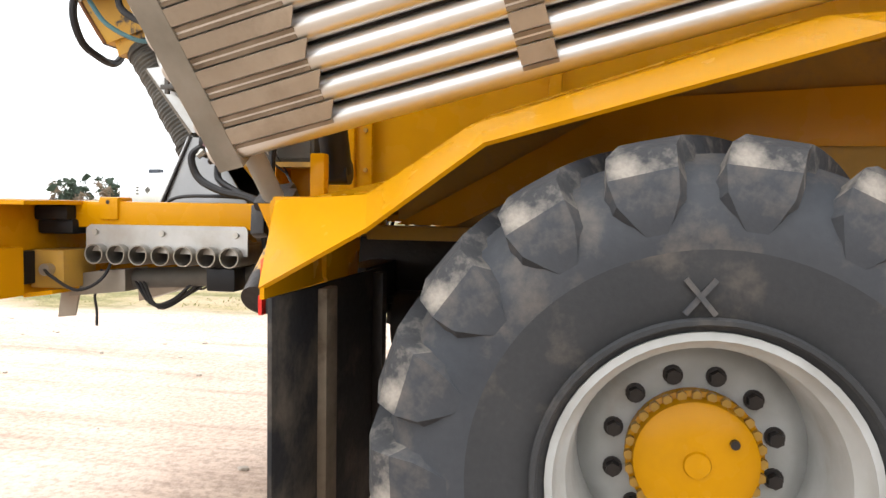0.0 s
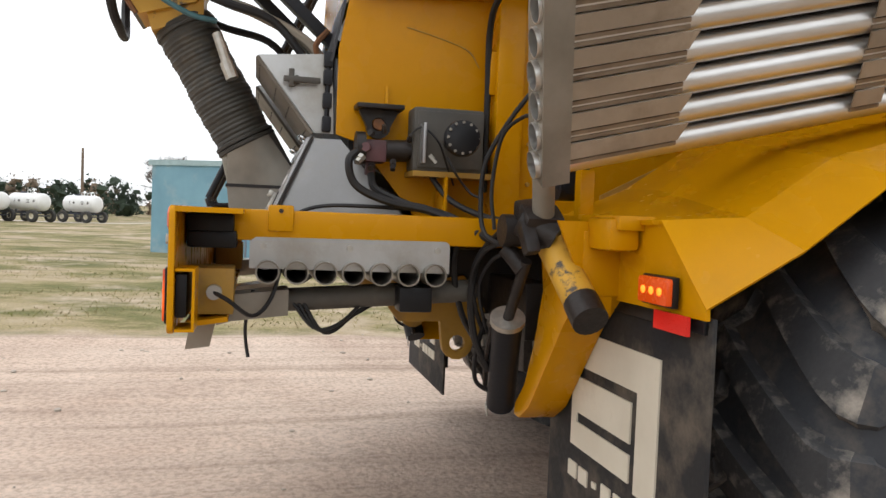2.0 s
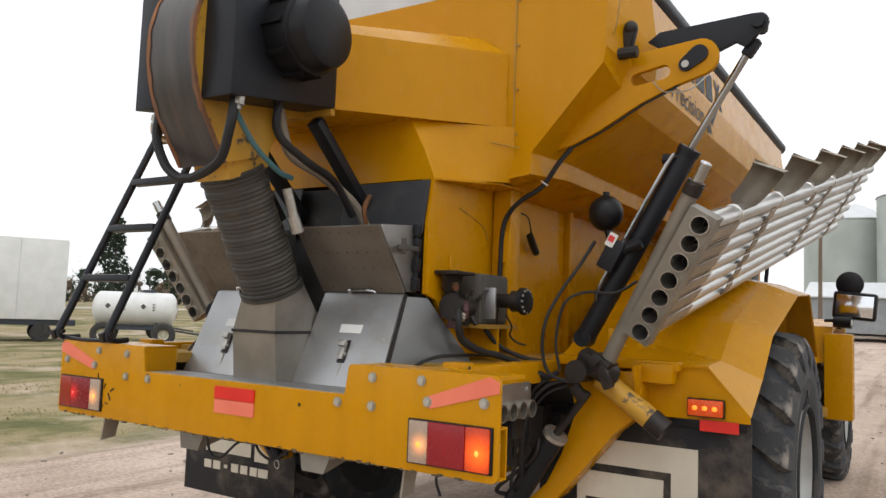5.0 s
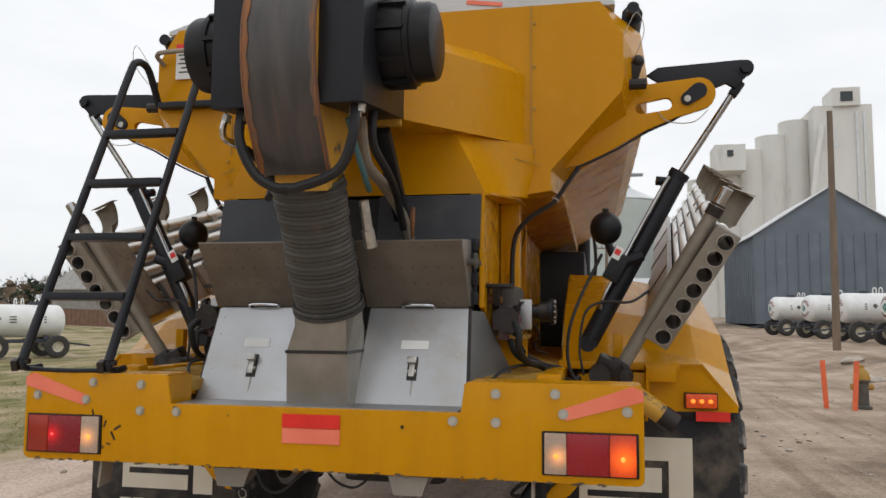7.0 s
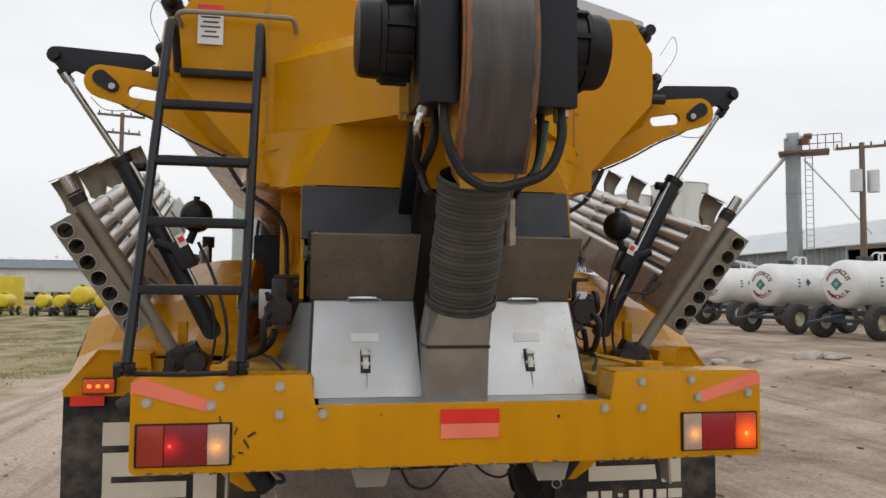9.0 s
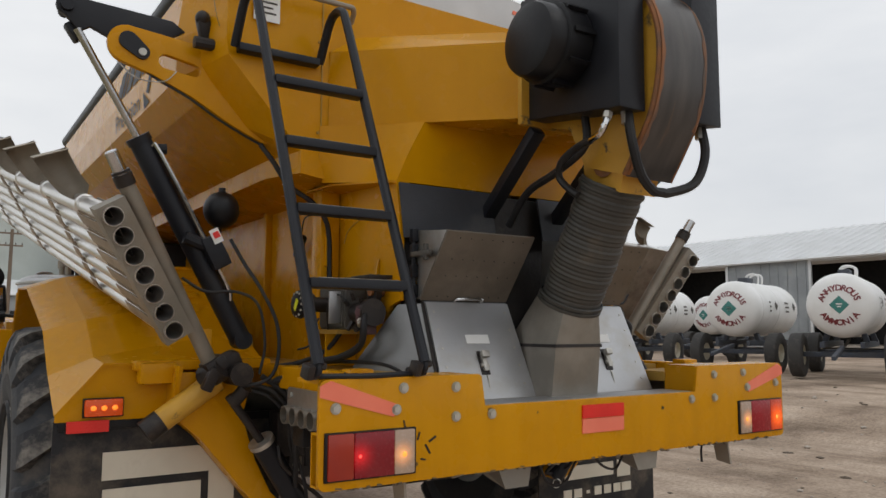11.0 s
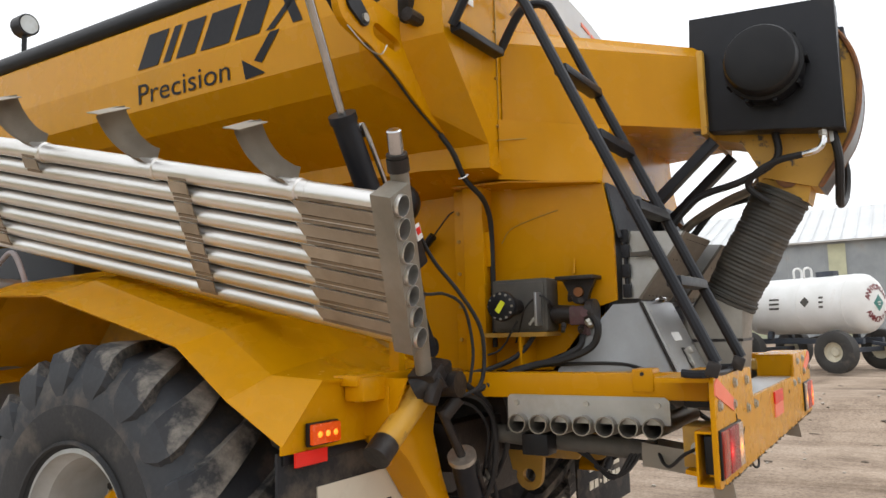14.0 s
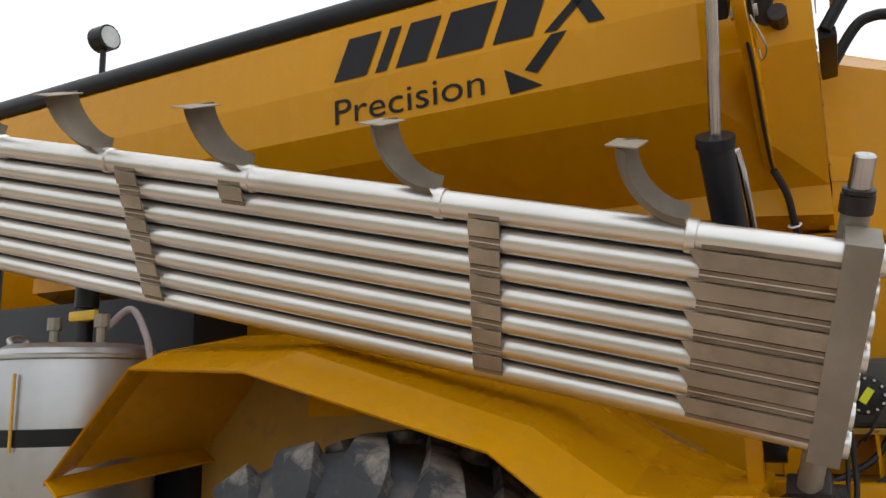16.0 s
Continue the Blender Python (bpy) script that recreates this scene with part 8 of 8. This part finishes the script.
# blue shed on the verge
bs = thing("blue_shed", on_ground(-20.6, 0.2), "faded blue ribbed metal shed with a flat roof", "shed")
sa, sc, sd = Vector((-21.1, -2.75, 0)), Vector((-18.95, 0.75, 0)), Vector((-22.0, 2.5, 0))
se = sa + sd - sc
zb, zt = 0.05, 2.72
def shed_wall(a, b):
    part("wall", plate(B(), [(a.x, a.y, zb), (b.x, b.y, zb), (b.x, b.y, zt), (a.x, a.y, zt)], 0.06), BLUE, bs)
    d = (b - a)
    nrm = Vector((d.y, -d.x, 0)).normalized()
    for k in range(int(d.length / 0.3) + 1):
        p = a + d.normalized() * (0.3 * k) + nrm * 0.02
        part("rib", box(B(), (p.x, p.y, (zb + zt) / 2), (0.045, 0.045, zt - zb), rot=(0, 0, math.degrees(math.atan2(d.y, d.x)))), BLUE, bs)
shed_wall(sa, sc)
shed_wall(sc, sd)
shed_wall(sd, se)
shed_wall(se, sa)
cen = (sa + sd) / 2
part("roof", plate(B(), [(p.x + (p.x - cen.x) * 0.06, p.y + (p.y - cen.y) * 0.06, zt) for p in (sa, sc, sd, se)], 0.16, (0, 0, 1)), material("pale_blue_trim", (0.36, 0.48, 0.50), rough=0.6, bump=0.04), bs)
door_o = sa + (sc - sa) * 0.80
part("door_jamb", box(B(), (door_o.x + 0.03, door_o.y - 0.02, 1.35), (0.07, 0.07, 2.5), rot=(0, 0, 58)), SLATE, bs)

# houses and fence
gh = thing("garage_house", (-64, 7.5, 1.2), "tan low house with a grey hipped roof and white garage doors", "house")
part("wall", box(B(), (-64.5, 7.4, 1.95), (8.0, 7.4, 1.9)), TAN_WALL, gh)
part("roof", loft(B(), [[(-69.0, 3.2, 2.78), (-60.0, 3.2, 2.78), (-60.0, 11.6, 2.78), (-69.0, 11.6, 2.78)], [(-69.0, 3.2, 2.92), (-60.0, 3.2, 2.92), (-60.0, 11.6, 2.92), (-69.0, 11.6, 2.92)], [(-66.6, 6.6, 4.5), (-63.6, 6.6, 4.5), (-63.6, 7.4, 4.5), (-66.6, 7.4, 4.5)]]), SHINGLE, gh, "grey hipped shingle roof")
for y, w in ((6.9, 0.6), (8.75, 0.72), (9.7, 0.66), (10.55, 0.66)):
    part("garage_door", box(B(), (-60.46, y, 1.95), (0.1, w, 1.35)), WHITE, gh, "white panel door")
hb = gable("brown_roofed_house", -66.0, -57.0, -2.5, 3.5, 1.0, 3.4, 5.9, TAN_WALL, BROWN_ROOF, "low house with a brown shingle roof", "house", along="x", eave=0.5)
part("chimney", box(B(), (-60, 1.6, 5.8), (0.6, 0.6, 1.2)), BROWN_ROOF, hb)
gable("grey_roofed_house", -72.0, -64.0, 13.5, 18.5, 1.4, 3.0, 5.0, CONCRETE, SHINGLE, "pale house with a grey roof behind trees", "house", along="y", eave=0.4)
hs = gable("shingled_house", -47.0, -40.5, 58.5, 65.0, 2.0, 4.2, 6.1, SHINGLE, SHINGLE, "grey shingled house behind a timber fence", "house", along="x", eave=0.4)
part("house_window", box(B(), (-42.6, 58.45, 3.5), (0.9, 0.08, 0.9)), WHITE, hs)
gable("long_white_building", -34.0, -20.0, 82, 92, 1.8, 4.2, 5.2, CONCRETE, SLATE, "long white building with a dark roof", "building", along="x")
fence = thing("board_fence", (-58, 15, 1.2), "low weathered board fence across the grass", "fence")
for k in range(26):
    y = 12.2 + 0.55 * k
    part("board", box(B(), (-58.5 + 0.02 * k, y, ground_height(-58.5, y) + 0.38), (0.06, 0.5, 0.75)), TIMBER, fence)
fence2 = thing("board_fence", (-38, 52, 1.9), "reddish timber board fence before the house", "fence")
for k in range(22):
    x = -45 + 0.42 * k
    part("board", box(B(), (x, 55.5, ground_height(x, 55.5) + 0.7), (0.38, 0.06, 1.4)), BROWN_ROOF, fence2)
yb = thing("yellow_crate", on_ground(-21.0, 53.5), "bright yellow steel bulk box", "storage box")
part("body", box(B(), on_ground(-21.0, 53.5, 1.2), (2.6, 2.2, 2.4), bevel=0.05), YELLOW_TANK, yb)

# white box trailer on dark running gear
bt = thing("box_trailer", on_ground(-26.0, 12.6), "white box trailer on dark running gear", "trailer")
u = Vector((1.6, 3.2, 0)).normalized()
ang = math.degrees(math.atan2(u.y, u.x))
tc = Vector((-26.6, 13.0, ground_height(-26, 12.6)))
part("box_body", box(B(), tc + Vector((0, 0, 2.32)), (4.1, 2.2, 3.0), rot=(0, 0, ang), bevel=0.05), WHITE_TANK, bt)
for k in (-0.9, 0.45):
    part("panel_seam", box(B(), tc + u * k + Vector((u.y, -u.x, 0)) * 1.105 + Vector((0, 0, 2.32)), (0.03, 0.03, 2.95), rot=(0, 0, ang)), ROOFING, bt)
part("chassis", box(B(), tc + Vector((0, 0, 0.72)), (4.9, 2.0, 0.22), rot=(0, 0, ang), bevel=0.02), NAVY, bt)
for k in (-1.2, 1.3):
    for s in (-1, 1):
        p = tc + u * k + Vector((u.y, -u.x, 0)) * (0.9 * s) + Vector((0, 0, 0.36))
        part("wheel", lathe(B(), [(0.0, -0.1), (0.2, -0.11), (0.34, -0.10), (0.36, 0), (0.34, 0.10), (0.2, 0.11), (0.0, 0.1)], p, (u.y, -u.x, 0), 20), FARM_TYRE, bt)
part("hitch", box(B(), tc - u * 3.1 + Vector((0, 0, 0.75)), (1.6, 0.12, 0.12), rot=(0, 0, ang)), NAVY, bt)

# hydrant with orange stakes
hy = thing("fire_hydrant", on_ground(6.25, 13.3), "yellow-capped black fire hydrant beside the road", "hydrant")
hz = ground_height(6.25, 13.3)
part("barrel", lathe(B(), [(0.0, 0), (0.17, 0), (0.17, 0.05), (0.12, 0.07), (0.115, 0.50), (0.15, 0.52), (0.15, 0.56), (0.0, 0.56)], (6.25, 13.3, hz), (0, 0, 1), 18), GEARBOX, hy)
part("bonnet", lathe(B(), [(0.15, 0.56), (0.15, 0.60), (0.12, 0.70), (0.05, 0.78), (0.05, 0.84), (0.0, 0.84)], (6.25, 13.3, hz), (0, 0, 1), 18), YELLOW_CAST, hy)
part("outlet", cyl(B(), (6.05, 13.3, hz + 0.42), (6.45, 13.3, hz + 0.42), 0.06, seg=10), YELLOW_CAST, hy)
for x, y, a in ((5.55, 13.2, -3), (6.02, 12.9, 4), (6.95, 13.0, -6)):
    st = thing("marker_stake", on_ground(x, y), "orange marker stake standing in the dirt", "stake", "orange marker stakes")
    part("stake", box(B(), on_ground(x, y, 0.45), (0.09, 0.03, 0.95), rot=(0, a, 8)), ORANGE, st)


# ---- trees ----
def limb(bm, a, d, length, r0, depth, rng):
    b = a + d * length
    cyl(bm, a, b, r0, r0 * 0.62, seg=5 if depth > 2 else 3, caps=False)
    if depth == 0:
        return
    for _ in range(3 if depth > 1 else 6):
        t = Vector((rng.uniform(-1, 1), rng.uniform(-1, 1), rng.uniform(-0.25, 0.8)))
        nd = (d * rng.uniform(0.6, 1.0) + t * 0.75).normalized()
        limb(bm, a + d * (length * rng.uniform(0.65, 1.0)), nd, length * rng.uniform(0.6, 0.82), r0 * 0.55, depth - 1, rng)


def bare_tree(x, y, h, seed, label="leafless broad-crowned tree behind the houses"):
    rng = random.Random(seed)
    t = thing("bare_tree", on_ground(x, y), label, "tree", "leafless trees")
    zb = ground_height(x, y)
    trunk = part("trunk", cyl(B(), (x, y, zb - 0.1), (x, y, zb + h * 0.26), h * 0.045, h * 0.032, seg=8), BARK, t)
    bm = B()
    for k in range(5):
        a = 2 * math.pi * k / 5 + rng.uniform(-0.4, 0.4)
        limb(bm, Vector((x, y, zb + h * 0.24)), Vector((math.cos(a) * 0.75, math.sin(a) * 0.75, rng.uniform(0.6, 1.1))).normalized(), h * 0.27, h * 0.026, 4, rng)
    part("crown", bm, BARK, t, "bare spreading branches")


def clump(bm, c, r_, rng, n, size):
    for _ in range(n):
        v = Vector((rng.gauss(0, 1), rng.gauss(0, 1), rng.gauss(0, 1)))
        v = v.normalized() * rng.uniform(0.55, 1.05)
        p = c + Vector((v.x * r_[0], v.y * r_[1], v.z * r_[2]))
        a = [p + Vector((rng.uniform(-1, 1), rng.uniform(-1, 1), rng.uniform(-1, 1))) * size for _ in range(4)]
        vs = [bm.verts.new(q) for q in a]
        bm.faces.new(vs[:3])
        bm.faces.new((vs[0], vs[2], vs[3]))


def evergreen(x, y, h, seed, mat=NEEDLES, wide=0.32, label="dark dense evergreen tree"):
    rng = random.Random(seed)
    zb = ground_height(x, y)
    t = thing("evergreen_tree", (x, y, zb), label, "tree", "evergreen trees")
    part("trunk", cyl(B(), (x, y, zb - 0.1), (x, y, zb + h * 0.8), h * 0.03, h * 0.01, seg=6), BARK, t)
    bm = B()
    for k in range(9):
        f = k / 8
        w = h * wide * (1 - 0.75 * f) * rng.uniform(0.75, 1.15)
        clump(bm, Vector((x + rng.uniform(-0.1, 0.1) * h * wide, y + rng.uniform(-0.1, 0.1) * h * wide, zb + h * (0.14 + 0.80 * f))), (w, w, h * 0.09), rng, 260, h * 0.024)
    part("crown", bm, mat, t)


bare_tree(-69.5, 16.8, 8.2, 1)
bare_tree(-71.5, 10.6, 8.0, 2)
bare_tree(-76.0, -7.4, 7.0, 3)
bare_tree(-70.0, 23.0, 5.5, 4)
bare_tree(-50.0, 66.0, 6.5, 5)
evergreen(-66.5, 12.8, 5.6, 11, wide=0.46)
evergreen(-66.0, 18.6, 3.6, 12, wide=0.5)
evergreen(-54.0, 19.4, 2.6, 13, SHRUB, 0.75, "rounded olive green bush")
evergreen(-55.0, 21.6, 2.4, 14, SHRUB, 0.8, "rounded olive green bush")
evergreen(-57.5, 24.0, 2.3, 15, SHRUB, 0.9, "low olive green hedge bush")
evergreen(-55.0, 37.0, 7.4, 90, wide=0.26)


def woods(name, mat, seed, n, low, high, label):
    """A far belt of trees as one mesh: stems with irregular crowns of small leaf clumps."""
    rng = random.Random(seed)
    bm = B()
    for k in range(n):
        a = radians(rng.uniform(-128, -18))
        d = rng.uniform(92, 118)
        x, y = 3 + d * math.sin(a), 1 + d * math.cos(a)
        zb, h = ground_height(x, y), rng.uniform(low, high)
        cyl(bm, (x, y, zb - 0.3), (x, y, zb + h * 0.7), 0.12, 0.05, seg=4, caps=False)
        for j in range(6):
            w = h * rng.uniform(0.16, 0.30)
            c = Vector((x + rng.uniform(-0.25, 0.25) * h, y + rng.uniform(-0.25, 0.25) * h, zb + h * (0.10 + 0.14 * j)))
            core = bmesh.ops.create_icosphere(bm, subdivisions=1, radius=w * 0.45, matrix=Matrix.Translation(c) @ Matrix.Diagonal((1, 1, 0.85, 1)))["verts"]
            for vv in core:
                vv.co += Vector((rng.uniform(-1, 1), rng.uniform(-1, 1), rng.uniform(-1, 1))) * w * 0.28
            for _ in range(42):
                v = Vector((rng.gauss(0, 0.5), rng.gauss(0, 0.5), rng.gauss(0, 0.5)))
                p = c + Vector((v.x * w, v.y * w, v.z * w * 0.8))
                q = [p + Vector((rng.uniform(-1, 1), rng.uniform(-1, 1), rng.uniform(-1, 1))) * 0.20 for _ in range(3)]
                bm.faces.new([bm.verts.new(u_) for u_ in q])
    tagged(part(name, bm, mat, None), label, "trees", kind="stuff")


woods("evergreen_belt", NEEDLES, 31, 210, 2.4, 5.2, "dark far belt of evergreen trees")
woods("brush_belt", DRY_BRUSH, 32, 90, 2.2, 4.4, "brown leafless far brush and trees")

# low mobile home beyond the verge
CREAM_SIDING = material("cream_board_siding", (0.62, 0.53, 0.40), (0.52, 0.44, 0.33), rough=0.75, scale=1.5, bump=0.05)
mh = gable("mobile_home", -46.0, -31.4, 60.0, 64.0, 1.0, 3.05, 3.5, CREAM_SIDING, BROWN_ROOF, "long low pale mobile home with a brown roof", "house", along="x", eave=0.25)
for x in (-43.5, -40.5, -36.5, -33.0):
    part("home_window", box(B(), (x, 59.95, 2.25), (0.5, 0.08, 0.9)), GLASS, mh)
part("home_skirt", box(B(), (-38.7, 59.93, 1.15), (14.6, 0.06, 0.5)), TIMBER, mh)

# ---- loose ground cover ----
rng = random.Random(3)
bm = B()
for k in range(34000):
    x = -5.9 - abs(rng.gauss(0, 1)) * 8.0
    y = rng.uniform(-16, 30)
    if noise.noise((x * 0.5, y * 0.5, 1.0)) < -0.08:
        continue
    z = ground_height(x, y)
    h = rng.uniform(0.015, 0.05)
    a = rng.uniform(0, math.pi)
    dx, dy = math.cos(a) * 0.012, math.sin(a) * 0.012
    lx_, ly_ = rng.uniform(-0.05, 0.05), rng.uniform(-0.05, 0.05)
    bm.faces.new([bm.verts.new(p) for p in ((x - dx, y - dy, z - 0.01), (x + dx, y + dy, z - 0.01), (x + lx_, y + ly_, z + h))])
GRASS = material("grass_blades", (0.20, 0.20, 0.075), (0.40, 0.33, 0.19), rough=0.9, spec=0.1, scale=0.9, blend=(0.42, 0.58), bump=0.0)
tagged(part("grass", bm, GRASS, None), "short patchy green and straw-coloured verge grass", "grass", kind="stuff")
bm = B()
for k in range(900):
    x, y = rng.uniform(-5.5, 11.0), rng.uniform(-7, 22)
    if abs(x) < 2.1 and 0.8 < y < 8.5:
        continue
    s = rng.uniform(0.008, 0.03) * (2.0 if rng.random() < 0.06 else 1.0)
    bmesh.ops.create_icosphere(bm, subdivisions=1, radius=s, matrix=Matrix.Translation(on_ground(x, y, s * 0.3)) @ Matrix.Diagonal((rng.uniform(0.7, 1.4), rng.uniform(0.7, 1.4), 0.6, 1)))
tagged(part("gravel", bm, STONE, None), "small pale stones scattered on the dirt", "gravel", kind="stuff")
CLOD = material("damp_earth_clod", (0.075, 0.056, 0.040), (0.12, 0.09, 0.065), rough=0.95, scale=20, bump=0.3)
bm = B()
for k in range(260):
    x, y = rng.uniform(2.4, 15.0), rng.uniform(-4, 14)
    if noise.noise((x * 0.4, y * 0.4, 8.0)) < 0.0:
        continue
    s = rng.uniform(0.015, 0.05)
    vs = bmesh.ops.create_icosphere(bm, subdivisions=1, radius=s, matrix=Matrix.Translation(on_ground(x, y, s * 0.1)) @ Matrix.Rotation(rng.uniform(0, 3), 4, "Z") @ Matrix.Diagonal((rng.uniform(1.0, 2.4), rng.uniform(0.7, 1.2), 0.4, 1)))["verts"]
    for v in vs:
        v.co += Vector((rng.uniform(-1, 1), rng.uniform(-1, 1), rng.uniform(-0.4, 0.4))) * s * 0.3
tagged(part("dirt_clods", bm, CLOD, None), "dark damp earth clods on the lot", "clods", kind="stuff")
for x, y, s in ((9.4, 12.8, 0.17), (10.3, 12.1, 0.22), (10.75, 12.0, 0.15), (9.0, 13.6, 0.13), (8.3, 19.0, 0.2), (10.55, 11.7, 0.13), (9.2, 23.5, 0.24), (11.0, 11.9, 0.12)):
    bm = B()
    bmesh.ops.create_icosphere(bm, subdivisions=2, radius=s, matrix=Matrix.Translation(on_ground(x, y, s * 0.2)) @ Matrix.Diagonal((1.5, 1.1, 0.62, 1)))
    for v in bm.verts:
        v.co += Vector((noise.noise(v.co * 3.1), noise.noise(v.co * 2.7 + Vector((5, 0, 0))), noise.noise(v.co * 2.9 + Vector((0, 7, 0))))) * s * 0.6
    tagged(part("field_stone", bm, STONE, None), "pale sandy field stone on the dirt bank", "stone", "stones on the bank")
